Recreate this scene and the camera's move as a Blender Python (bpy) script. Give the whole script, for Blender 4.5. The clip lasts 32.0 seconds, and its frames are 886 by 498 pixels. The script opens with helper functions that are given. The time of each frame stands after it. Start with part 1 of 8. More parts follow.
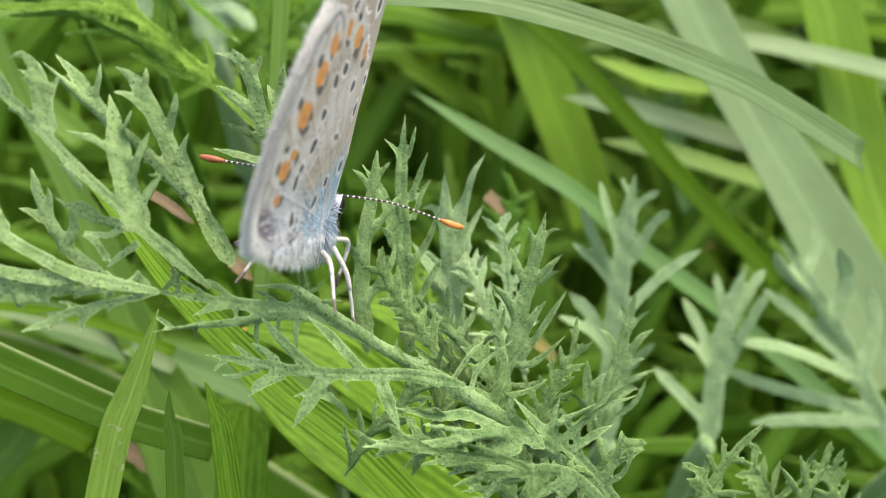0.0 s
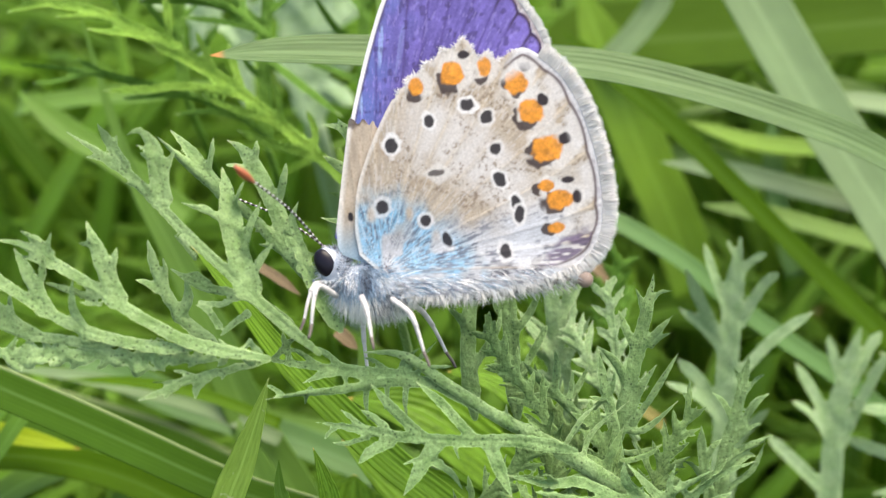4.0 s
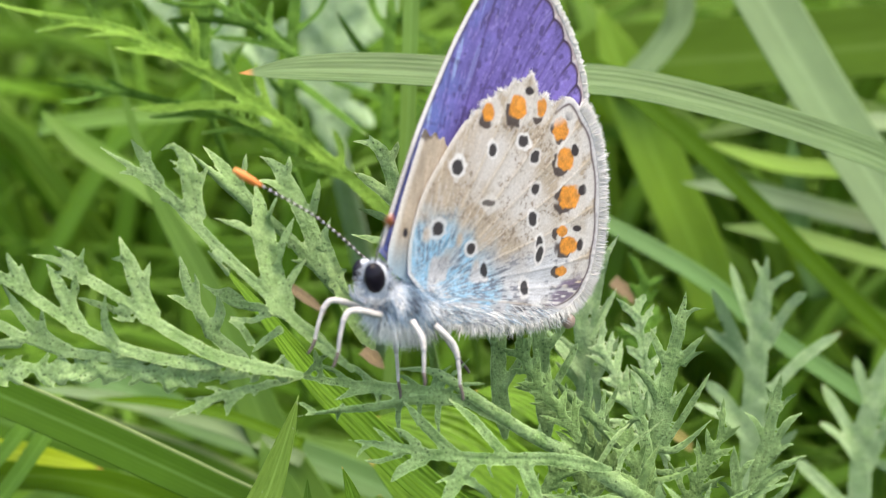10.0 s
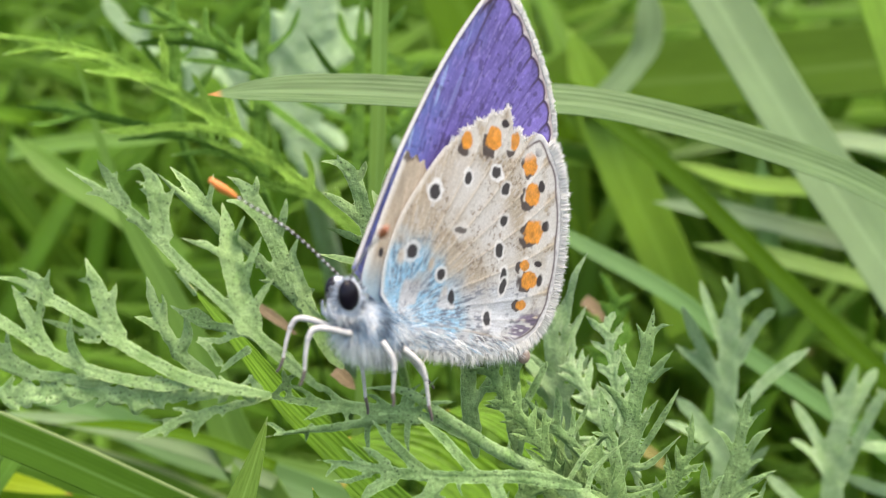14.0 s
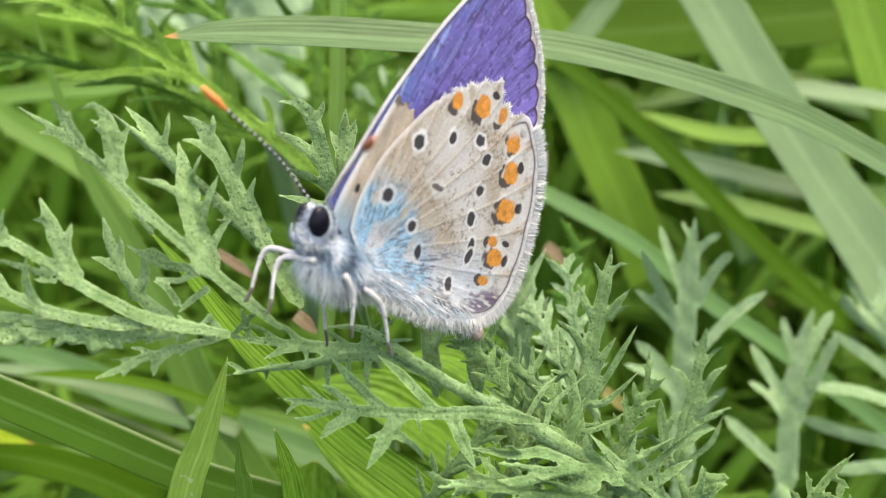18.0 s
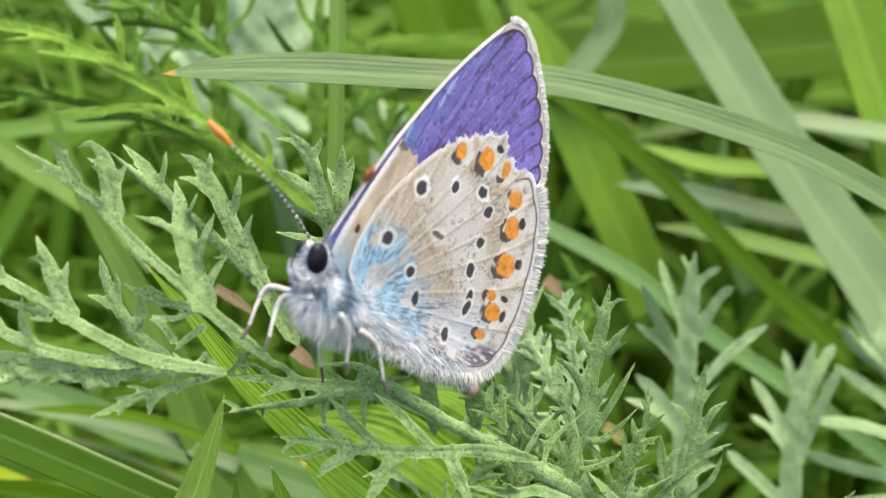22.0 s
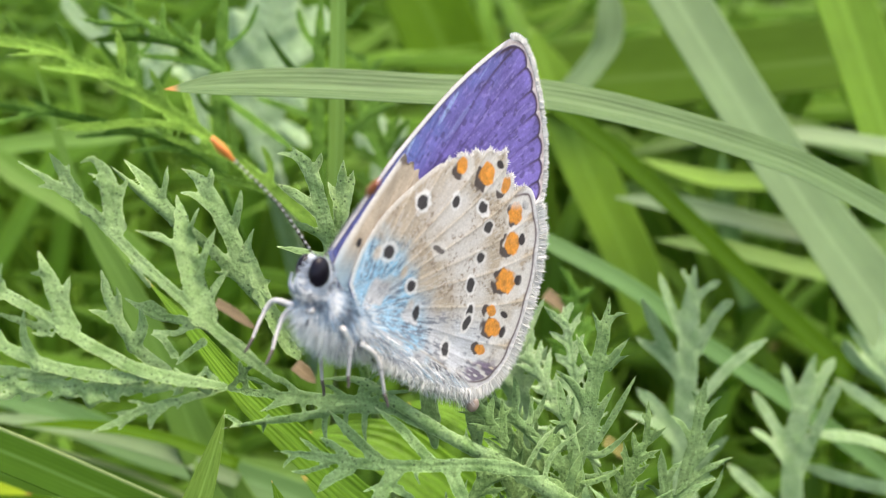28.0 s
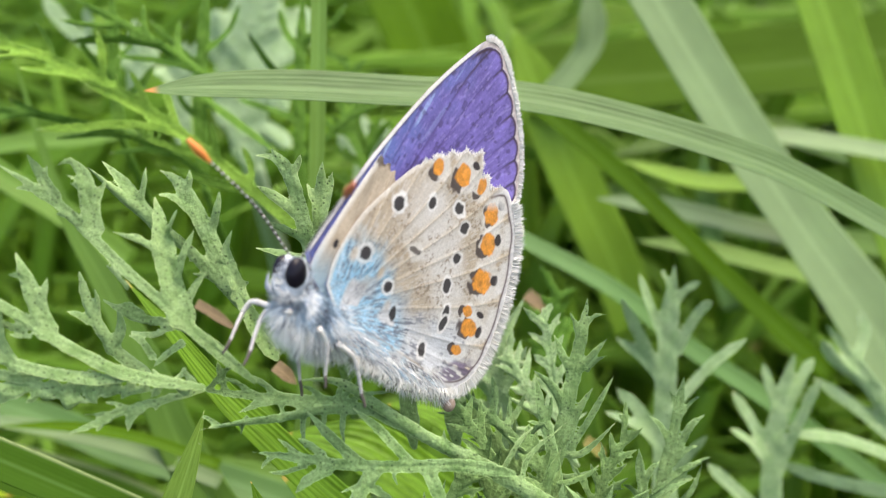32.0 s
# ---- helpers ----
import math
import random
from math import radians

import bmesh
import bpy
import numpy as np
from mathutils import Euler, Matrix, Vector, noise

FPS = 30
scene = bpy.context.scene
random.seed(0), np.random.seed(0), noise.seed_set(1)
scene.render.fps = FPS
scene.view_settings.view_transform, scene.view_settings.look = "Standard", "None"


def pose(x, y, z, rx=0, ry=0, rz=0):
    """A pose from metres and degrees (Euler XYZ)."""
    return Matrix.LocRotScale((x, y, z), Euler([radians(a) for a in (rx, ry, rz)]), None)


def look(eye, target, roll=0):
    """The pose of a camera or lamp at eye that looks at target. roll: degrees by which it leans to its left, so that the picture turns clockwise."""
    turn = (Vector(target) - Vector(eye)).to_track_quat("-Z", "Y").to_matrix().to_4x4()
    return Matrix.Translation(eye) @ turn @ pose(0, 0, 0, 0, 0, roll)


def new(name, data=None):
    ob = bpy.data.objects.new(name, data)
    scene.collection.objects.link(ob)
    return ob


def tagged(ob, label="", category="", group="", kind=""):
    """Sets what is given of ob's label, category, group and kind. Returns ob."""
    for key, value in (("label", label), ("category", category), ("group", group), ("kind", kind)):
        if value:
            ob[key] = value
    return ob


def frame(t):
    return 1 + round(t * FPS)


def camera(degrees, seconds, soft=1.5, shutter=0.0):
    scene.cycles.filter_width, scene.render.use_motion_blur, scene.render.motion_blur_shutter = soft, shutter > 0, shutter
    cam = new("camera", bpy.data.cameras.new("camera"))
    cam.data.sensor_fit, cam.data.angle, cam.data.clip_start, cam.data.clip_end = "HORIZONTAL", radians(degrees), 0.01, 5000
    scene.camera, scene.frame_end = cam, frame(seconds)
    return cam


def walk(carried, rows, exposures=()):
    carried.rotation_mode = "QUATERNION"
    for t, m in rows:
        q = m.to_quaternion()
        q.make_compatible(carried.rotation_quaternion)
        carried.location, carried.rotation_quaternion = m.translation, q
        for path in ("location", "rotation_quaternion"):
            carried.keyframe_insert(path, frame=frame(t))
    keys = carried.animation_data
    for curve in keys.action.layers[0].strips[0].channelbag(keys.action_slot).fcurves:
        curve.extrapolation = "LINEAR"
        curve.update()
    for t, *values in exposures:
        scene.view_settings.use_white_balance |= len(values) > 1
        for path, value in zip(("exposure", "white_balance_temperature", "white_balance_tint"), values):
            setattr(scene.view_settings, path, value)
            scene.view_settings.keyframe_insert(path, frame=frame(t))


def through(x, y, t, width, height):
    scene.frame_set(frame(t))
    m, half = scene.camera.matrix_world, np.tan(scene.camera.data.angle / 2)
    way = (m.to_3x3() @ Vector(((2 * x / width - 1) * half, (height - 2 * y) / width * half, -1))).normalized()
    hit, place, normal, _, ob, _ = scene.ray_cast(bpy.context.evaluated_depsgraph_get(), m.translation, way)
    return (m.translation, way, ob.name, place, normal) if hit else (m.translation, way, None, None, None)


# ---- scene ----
UNIT = 0.0009
EYE, TILT = 0.085, -28.0
STAGE = pose(0, 0, EYE, TILT, 0, 0)
cam = camera(45.7, 32.0, soft=1.1)
cam.data.dof.use_dof = True
cam.data.dof.focus_distance = 0.0525
cam.data.dof.aperture_fstop = 46.0
# seconds, then the eye in stage units, yaw, pitch, roll
ROWS = [
    (0.0, 0.113, -0.066, 0.108, -0.021, 0.091, 0.021),
    (0.5, 1.120, -0.049, 0.038, 1.687, 0.969, 0.215),
    (1.0, 0.883, -0.084, -0.348, 2.498, 1.224, 0.294),
    (1.5, 0.793, 0.019, -0.513, 2.866, 1.360, 0.510),
    (2.0, 0.695, 0.040, -0.575, 3.130, 2.050, 0.667),
    (2.5, 0.394, -0.033, -0.620, 3.633, 2.594, 0.718),
    (3.0, 0.066, 0.076, -0.616, 4.115, 2.845, 0.882),
    (3.5, -0.160, 0.170, -0.501, 4.573, 3.723, 1.012),
    (4.0, -0.752, 0.126, -0.499, 4.963, 4.275, 1.032),
    (4.5, -1.567, 0.150, -0.421, 6.504, 4.744, 1.009),
    (6.5, -2.308, 0.301, -0.784, 6.764, 4.275, 1.046),
    (7.0, -2.315, 0.393, -0.906, 6.457, 4.359, 0.981),
    (7.5, -2.580, 0.355, -0.751, 6.700, 4.403, 0.963),
    (8.0, -2.342, 0.314, -0.757, 6.596, 4.115, 0.882),
    (8.5, -2.063, 0.400, -0.828, 5.720, 4.824, 0.822),
    (9.0, -2.280, 0.283, -0.886, 5.936, 5.178, 0.792),
    (9.5, -2.362, 0.358, -0.982, 5.778, 4.719, 0.789),
    (10.0, -2.098, 0.310, -0.941, 5.361, 5.682, 0.910),
    (10.5, -2.026, 0.362, -0.973, 5.076, 5.429, 0.950),
    (11.0, -2.048, 0.238, -1.130, 4.874, 5.406, 1.032),
    (11.5, -2.071, 0.341, -1.217, 5.268, 5.399, 1.039),
    (12.0, -1.834, 0.232, -1.243, 4.401, 6.049, 1.190),
    (12.5, -1.859, 0.230, -1.353, 4.659, 5.689, 1.267),
    (13.0, -1.633, 0.229, -1.311, 4.149, 5.726, 1.389),
    (13.5, -1.551, 0.286, -1.408, 4.261, 5.760, 1.428),
    (14.0, -1.564, 0.246, -1.239, 4.233, 6.949, 1.523),
    (14.5, -1.662, 0.181, -1.533, 4.191, 6.241, 1.526),
    (16.5, -1.842, 0.264, -1.924, 3.618, 6.703, 1.720),
    (17.0, -1.239, 0.099, -1.899, 2.892, 6.635, 1.859),
    (17.5, -1.071, 0.227, -2.119, 2.933, 5.504, 1.935),
    (18.0, -1.114, 0.271, -2.515, 2.532, 4.863, 2.082),
    (18.5, -0.988, 0.327, -2.268, 3.043, 5.025, 1.930),
    (19.0, -0.687, 0.232, -1.965, 2.383, 6.031, 1.982),
    (19.5, -1.457, 0.333, -1.763, 4.108, 6.221, 1.886),
    (20.0, -0.795, 0.227, -2.253, 2.604, 5.164, 1.986),
    (20.5, -1.157, 0.311, -1.714, 3.369, 6.947, 1.989),
    (21.0, -0.922, 0.122, -1.653, 3.108, 7.004, 2.094),
    (21.5, -0.922, 0.297, -2.005, 3.307, 6.228, 2.113),
    (22.0, -0.666, 0.324, -2.068, 2.819, 6.407, 2.183),
    (22.5, -1.019, 0.186, -1.674, 3.094, 8.088, 2.215),
    (23.0, -0.895, 0.171, -1.966, 3.191, 7.245, 2.311),
    (23.5, -0.992, 0.135, -1.859, 3.386, 7.243, 2.285),
    (24.0, -0.615, 0.167, -2.032, 3.164, 5.726, 2.261),
    (24.5, -0.910, 0.151, -2.266, 2.947, 5.987, 2.245),
    (25.0, -0.743, 0.155, -2.273, 3.088, 5.696, 2.268),
    (25.5, -0.693, 0.155, -2.196, 2.763, 6.237, 2.249),
    (26.0, -0.610, 0.116, -2.198, 2.645, 6.312, 2.223),
    (26.5, -0.817, 0.206, -2.040, 2.641, 6.945, 2.232),
    (28.5, -0.614, 0.111, -2.088, 2.845, 7.160, 2.316),
    (29.0, -0.472, 0.036, -2.179, 2.438, 6.950, 2.350),
    (29.5, -0.295, 0.040, -2.147, 2.347, 6.806, 2.357),
    (30.0, -0.354, 0.126, -2.125, 2.563, 6.891, 2.342),
    (30.5, -0.418, 0.092, -2.001, 2.696, 7.387, 2.371),
    (31.0, -0.468, -0.044, -2.031, 2.924, 7.961, 2.394),
    (31.5, -0.296, -0.129, -1.918, 2.387, 8.117, 2.449),
    (32.0, -0.147, -0.091, -2.039, 2.177, 7.135, 2.394),
]
walk(cam, [(t, STAGE @ pose(UNIT * x, UNIT * y, UNIT * z, 90 + pitch, roll, yaw)) for t, x, y, z, yaw, pitch, roll in ROWS],
     exposures=[(0.0, 1.17, 7250, 8), (32.0, 1.17, 7250, 8)])

# ---- light: thin overcast, a wide soft sun high to the right ----
world = bpy.data.worlds.new("world")
scene.world = world
world.use_nodes = True
wn = world.node_tree.nodes
sky = wn.new("ShaderNodeTexSky")
sky.sky_type = "NISHITA"
sky.sun_disc = False
sky.sun_elevation, sky.sun_rotation = radians(73), radians(79)
sky.air_density, sky.dust_density, sky.ozone_density = 1.0, 4.0, 1.0
world.node_tree.links.new(sky.outputs["Color"], wn["Background"].inputs["Color"])
wn["Background"].inputs["Strength"].default_value = 0.2
sun = new("sun", bpy.data.lights.new("sun", "SUN"))
sun.data.energy, sun.data.angle, sun.data.color = 1.35, radians(45), (1.0, 0.96, 0.9)
sun.matrix_world = look((0.3, 0.06, 1.0), (0, 0, 0))


# ---- materials ----
class Nodes:
    def __init__(self, name):
        self.mat = bpy.data.materials.new(name)
        self.mat.use_nodes = True
        self.tree = self.mat.node_tree
        self.bsdf = self.tree.nodes["Principled BSDF"]
        self.out = self.tree.nodes["Material Output"]

    def add(self, kind, **values):
        node = self.tree.nodes.new(kind)
        for key, value in values.items():
            node.inputs[key].default_value = value
        return node

    def link(self, a, b):
        self.tree.links.new(a, b)

    def coords(self):
        return self.add("ShaderNodeTexCoord").outputs["Object"]

    def noise(self, scale, detail=3.0, rough=0.6, vector=None):
        n = self.add("ShaderNodeTexNoise", Scale=scale, Detail=detail, Roughness=rough)
        self.link(vector or self.coords(), n.inputs["Vector"])
        return n.outputs["Fac"]

    def ramp(self, fac, *stops):
        n = self.add("ShaderNodeValToRGB")
        while len(n.color_ramp.elements) < len(stops):
            n.color_ramp.elements.new(0.5)
        for e, (at_, c) in zip(n.color_ramp.elements, stops):
            e.position, e.color = at_, (*c, 1) if len(c) == 3 else c
        self.link(fac, n.inputs["Fac"])
        return n.outputs["Color"]

    def mix(self, fac, a, b, blend="MIX"):
        n = self.tree.nodes.new("ShaderNodeMix")
        n.data_type, n.blend_type = "RGBA", blend
        for socket, value in ((n.inputs[0], fac), (n.inputs[6], a), (n.inputs[7], b)):
            if isinstance(value, (int, float)):
                socket.default_value = value
            elif isinstance(value, tuple):
                socket.default_value = (*value, 1)
            else:
                self.link(value, socket)
        return n.outputs[2]

    def math(self, op, a, b=0.5):
        n = self.tree.nodes.new("ShaderNodeMath")
        n.operation = op
        for socket, value in ((n.inputs[0], a), (n.inputs[1], b)):
            if isinstance(value, (int, float)):
                socket.default_value = value
            else:
                self.link(value, socket)
        return n.outputs[0]

    def attribute(self, name):
        n = self.tree.nodes.new("ShaderNodeAttribute")
        n.attribute_name = name
        return n

    def bump(self, height, strength, distance):
        n = self.add("ShaderNodeBump", Strength=strength, Distance=distance)
        self.link(height, n.inputs["Height"])
        self.link(n.outputs["Normal"], self.bsdf.inputs["Normal"])

    def done(self, color, rough=0.5, glow_through=0.0, through_color=None, spec=0.5):
        self.link(color, self.bsdf.inputs["Base Color"])
        if isinstance(rough, float):
            self.bsdf.inputs["Roughness"].default_value = rough
        else:
            self.link(rough, self.bsdf.inputs["Roughness"])
        self.bsdf.inputs["Specular IOR Level"].default_value = spec
        if glow_through:
            t = self.add("ShaderNodeBsdfTranslucent")
            self.link(through_color or color, t.inputs["Color"])
            m = self.add("ShaderNodeMixShader", Fac=glow_through)
            self.link(self.bsdf.outputs[0], m.inputs[1])
            self.link(t.outputs[0], m.inputs[2])
            self.link(m.outputs[0], self.out.inputs["Surface"])
        return self.mat


def leaf_material(name, light, dark, speckle=0.7, rough=0.55):
    """Downy feather-leaf: grey-green with dark gland dots and a paler rim."""
    n = Nodes(name)
    tone = n.noise(900, 5.0, 0.65)
    color = n.mix(n.ramp(tone, (0.35, (0, 0, 0)), (0.65, (1, 1, 1))), dark, light)
    worn = n.ramp(n.noise(1500, 5.0, 0.7), (0.45, (0, 0, 0)), (0.66, (0.35, 0.35, 0.35)))
    color = n.mix(worn, color, tuple(min(0.6, c * 1.2 + 0.03) for c in light))
    grain = n.ramp(n.noise(6500, 4.0, 0.7), (0.3, (0.72, 0.72, 0.72)), (0.7, (1.22, 1.22, 1.22)))
    color = n.mix(1.0, color, grain, "MULTIPLY")
    dots = n.add("ShaderNodeTexVoronoi", Scale=3900.0, Randomness=1.0)
    n.link(n.coords(), dots.inputs["Vector"])
    spot = n.ramp(dots.outputs["Distance"], (0.12, (1, 1, 1)), (0.3, (0, 0, 0)))
    patch = n.ramp(n.noise(700, 2.0), (0.33, (0, 0, 0)), (0.5, (speckle, speckle, speckle)))
    color = n.mix(n.mix(1.0, spot, patch, "MULTIPLY"), color, tuple(c * 0.3 for c in dark))
    across = n.attribute("across").outputs["Fac"]
    rim = n.ramp(n.math("ABSOLUTE", across), (0.72, (0, 0, 0)), (0.98, (0.55, 0.55, 0.55)))
    color = n.mix(rim, color, tuple(min(0.7, c * 1.5 + 0.04) for c in light))
    tip = n.ramp(n.attribute("along").outputs["Fac"], (0.9, (0, 0, 0)), (1.0, (0.7, 0.7, 0.7)))
    color = n.mix(tip, color, (0.42, 0.48, 0.25))
    vary = n.add("ShaderNodeObjectInfo").outputs["Random"]
    color = n.mix(n.math("MULTIPLY", vary, 0.3), color, tuple(c * 0.7 for c in light))
    n.bump(n.math("ADD", n.noise(4200, 5.0, 0.7), n.noise(1300, 3.0, 0.6)), 0.8, 0.0002)
    return n.done(color, rough, 0.22, spec=0.25)


def blade_material(name, light, dark, veins=26.0, rough=0.45, tip=None, flecks=0.0, through=0.35, island=False, ridges=1.0, edge=0.0, spec=0.2):
    """Grass blade: fine parallel veins, a pale midrib, soft blotches along it."""
    n = Nodes(name)
    across, along = n.attribute("across").outputs["Fac"], n.attribute("along").outputs["Fac"]
    wave = n.math("SINE", n.math("MULTIPLY", across, veins))
    stripe = n.ramp(n.math("MULTIPLY_ADD", wave, 0.5), (0.1, (0.62 - 0.3 * ridges,) * 3), (0.9, (0.62 + 0.3 * ridges,) * 3))
    fine = n.math("SINE", n.math("MULTIPLY", across, veins * 3.7))
    stripe = n.mix(n.math("MULTIPLY", n.math("MULTIPLY_ADD", fine, 0.5), 0.5 * ridges), stripe, (0.45, 0.45, 0.45))
    color = n.mix(stripe, dark, light)
    color = n.mix(n.ramp(n.noise(160, 4.0), (0.35, (0, 0, 0)), (0.7, (0.6, 0.6, 0.6))), color, tuple(c * 0.62 for c in light))
    run = n.add("ShaderNodeCombineXYZ")
    n.link(n.math("MULTIPLY", across, 5.0), run.inputs[0])
    n.link(n.math("MULTIPLY", along, 9.0), run.inputs[1])
    streaks = n.noise(1.0, 6.0, 0.65, run.outputs[0])
    color = n.mix(n.ramp(streaks, (0.36, (0.8 * ridges,) * 3), (0.53, (0, 0, 0))), color, tuple(c * 0.5 for c in dark))
    color = n.mix(n.ramp(streaks, (0.55, (0, 0, 0)), (0.75, (0.55 * ridges,) * 3)), color, tuple(min(0.75, c * 1.3 + 0.05) for c in light))
    rib = n.ramp(n.math("ABSOLUTE", across), (0.03, (0.5, 0.5, 0.5)), (0.12, (0, 0, 0)))
    color = n.mix(rib, color, tuple(min(0.8, c * 1.35 + 0.03) for c in light))
    # highlight along one edge only, painted into the colour
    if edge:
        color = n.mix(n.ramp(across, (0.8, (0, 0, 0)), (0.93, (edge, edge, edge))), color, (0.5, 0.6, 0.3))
    if flecks:
        f = n.ramp(n.noise(1300, 2.0), (0.62, (0, 0, 0)), (0.68, (flecks, flecks, flecks)))
        color = n.mix(f, color, (0.5, 0.55, 0.3))
    if tip:
        color = n.mix(n.ramp(along, (0.968, (0, 0, 0)), (0.984, (1, 1, 1))), color, tip)
    if island:
        vary = n.tree.nodes.new("ShaderNodeNewGeometry").outputs["Random Per Island"]
    else:
        vary = n.add("ShaderNodeObjectInfo").outputs["Random"]
    color = n.mix(n.math("MULTIPLY", vary, 0.55 if island else 0.2), color, tuple(c * 0.45 for c in light) if island else tuple(c * 0.75 for c in light))
    n.bump(wave, 0.3 * ridges, 0.00008)
    return n.done(color, rough, through, n.mix(0.5, color, (0.25, 0.42, 0.02)), spec=spec)


YARROW = leaf_material("grey_green_downy_leaf", (0.33, 0.49, 0.2), (0.175, 0.31, 0.09), 0.9)
# next two: darker copies of YARROW, shade among the lower leaves put into the colour
YARROW_SHADED = leaf_material("shaded_green_downy_leaf", (0.21, 0.345, 0.11), (0.095, 0.185, 0.045))
YARROW_HALF_SHADED = leaf_material("half_shaded_downy_leaf", (0.265, 0.415, 0.16), (0.13, 0.245, 0.07), 0.8)
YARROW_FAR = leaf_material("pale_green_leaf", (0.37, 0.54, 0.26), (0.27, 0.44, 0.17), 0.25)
FERN = leaf_material("fresh_green_leaf", (0.24, 0.43, 0.05), (0.12, 0.27, 0.02), 0.1)
FERN_DEEP = leaf_material("deep_green_leaf", (0.12, 0.27, 0.022), (0.065, 0.17, 0.01), 0.1)
FERN_PALE = leaf_material("silvery_leaf_underside", (0.38, 0.54, 0.29), (0.3, 0.46, 0.21), 0.1)
BLADE_GREY = blade_material("grey_green_blade", (0.17, 0.275, 0.105), (0.10, 0.18, 0.058), tip=(0.62, 0.27, 0.08), ridges=0.75)
BLADE_PALE = blade_material("pale_blade", (0.25, 0.365, 0.17), (0.21, 0.325, 0.135), 16.0, ridges=0.2)
BLADE_SOFT = blade_material("soft_green_blade", (0.15, 0.29, 0.05), (0.11, 0.23, 0.03), 16.0, ridges=0.25)
BLADE_FRESH = blade_material("fresh_blade", (0.215, 0.43, 0.025), (0.08, 0.205, 0.008), 22.0, tip=(0.6, 0.42, 0.1), ridges=0.95)
BLADE_SPRING = blade_material("spring_green_blade", (0.21, 0.385, 0.035), (0.155, 0.31, 0.02), 20.0, ridges=0.3)
BLADE_MINT = blade_material("mint_green_blade", (0.23, 0.40, 0.085), (0.17, 0.32, 0.05), 12.0, ridges=0.4)
BLADE_MID = blade_material("green_blade", (0.13, 0.28, 0.03), (0.085, 0.2, 0.015), 20.0, ridges=0.5)
BLADE_EDGED = blade_material("dark_blade_with_painted_highlight", (0.042, 0.1, 0.009), (0.03, 0.08, 0.006), 30.0, rough=0.7, through=0.08, ridges=0.2, edge=0.34, spec=0.04)
BLADE_COOL = blade_material("cool_green_blade", (0.125, 0.26, 0.075), (0.09, 0.2, 0.05), 18.0, ridges=0.4)
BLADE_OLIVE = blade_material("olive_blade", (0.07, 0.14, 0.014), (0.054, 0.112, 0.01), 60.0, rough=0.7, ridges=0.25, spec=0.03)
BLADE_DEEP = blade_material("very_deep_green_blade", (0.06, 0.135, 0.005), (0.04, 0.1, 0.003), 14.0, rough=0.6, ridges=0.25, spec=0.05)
BLADE_YELLOW = blade_material("yellow_green_blade", (0.34, 0.46, 0.015), (0.26, 0.38, 0.012), 14.0, tip=(0.34, 0.15, 0.03), ridges=0.3)
# deep green, taken darker to carry the shadows among the blades behind
BLADE_DARK = blade_material("deep_green_shaded_blade", (0.1, 0.215, 0.006), (0.065, 0.15, 0.004), 18.0, ridges=0.3, spec=0.08)
BLADE_FLECK = blade_material("flecked_blade", (0.32, 0.5, 0.08), (0.23, 0.4, 0.045), 20.0, flecks=0.7, ridges=0.5)
DEAD = blade_material("dead_brown_blade", (0.26, 0.19, 0.10), (0.16, 0.11, 0.06), 16.0, through=0.15)
STRAW = blade_material("straw_blade", (0.36, 0.33, 0.1), (0.26, 0.22, 0.06), 16.0)
MEADOW = blade_material("meadow_grass", (0.18, 0.37, 0.03), (0.10, 0.24, 0.012), 14.0, island=True, ridges=0.5)


def soil_material():
    n = Nodes("soil_and_moss")
    c = n.ramp(n.noise(60, 6.0, 0.7), (0.3, (0.012, 0.018, 0.006)), (0.55, (0.03, 0.045, 0.012)), (0.75, (0.06, 0.05, 0.03)))
    n.bump(n.noise(140, 5.0), 0.8, 0.004)
    return n.done(c, 0.9, spec=0.2)


SOIL = soil_material()


# ---- mesh helpers, in stage units ----
class Shape:
    """Gathers swept strips into one mesh, with the place across and along each strip kept as attributes."""

    def __init__(self):
        self.verts, self.faces, self.across, self.along = [], [], [], []

    def sweep(self, pts, widths, normal, section, thick, steps=10, twist=0.0):
        pts = [Vector(p) for p in pts]
        normal = Vector(normal).normalized()
        ring = len(section)
        for i in range(steps + 1):
            s = i / steps
            p, d = spline(pts, s)
            side = d.cross(normal)
            side = side.normalized() if side.length > 1e-6 else d.orthogonal().normalized()
            up = side.cross(d).normalized()
            if twist:
                q = Matrix.Rotation(twist * s, 3, d)
                side, up = q @ side, q @ up
            w = widths(s)
            for a, b in section:
                self.verts.append(p + side * (a * w * 0.5) + up * (b * (thick if thick > 0 else -thick * w) * min(1.0, w / max(widths(0.4), 1e-6))))
                self.across.append(a)
                self.along.append(s)
        base = len(self.verts) - (steps + 1) * ring
        for i in range(steps):
            for k in range(ring):
                a, b = base + i * ring + k, base + i * ring + (k + 1) % ring
                self.faces.append((a, b, b + ring, a + ring))
        self.faces.append(tuple(base + k for k in reversed(range(ring))))
        self.faces.append(tuple(base + steps * ring + k for k in range(ring)))

    def mesh(self, name, material, matrix=None, smooth=True):
        m = bpy.data.meshes.new(name)
        mat = matrix or (STAGE @ Matrix.Diagonal((UNIT, UNIT, UNIT, 1)))
        m.from_pydata([mat @ v for v in self.verts], [], self.faces)
        for key, values in (("across", self.across), ("along", self.along)):
            m.attributes.new(key, "FLOAT", "POINT").data.foreach_set("value", values)
        m.materials.append(material)
        if smooth:
            m.polygons.foreach_set("use_smooth", [True] * len(m.polygons))
        return m


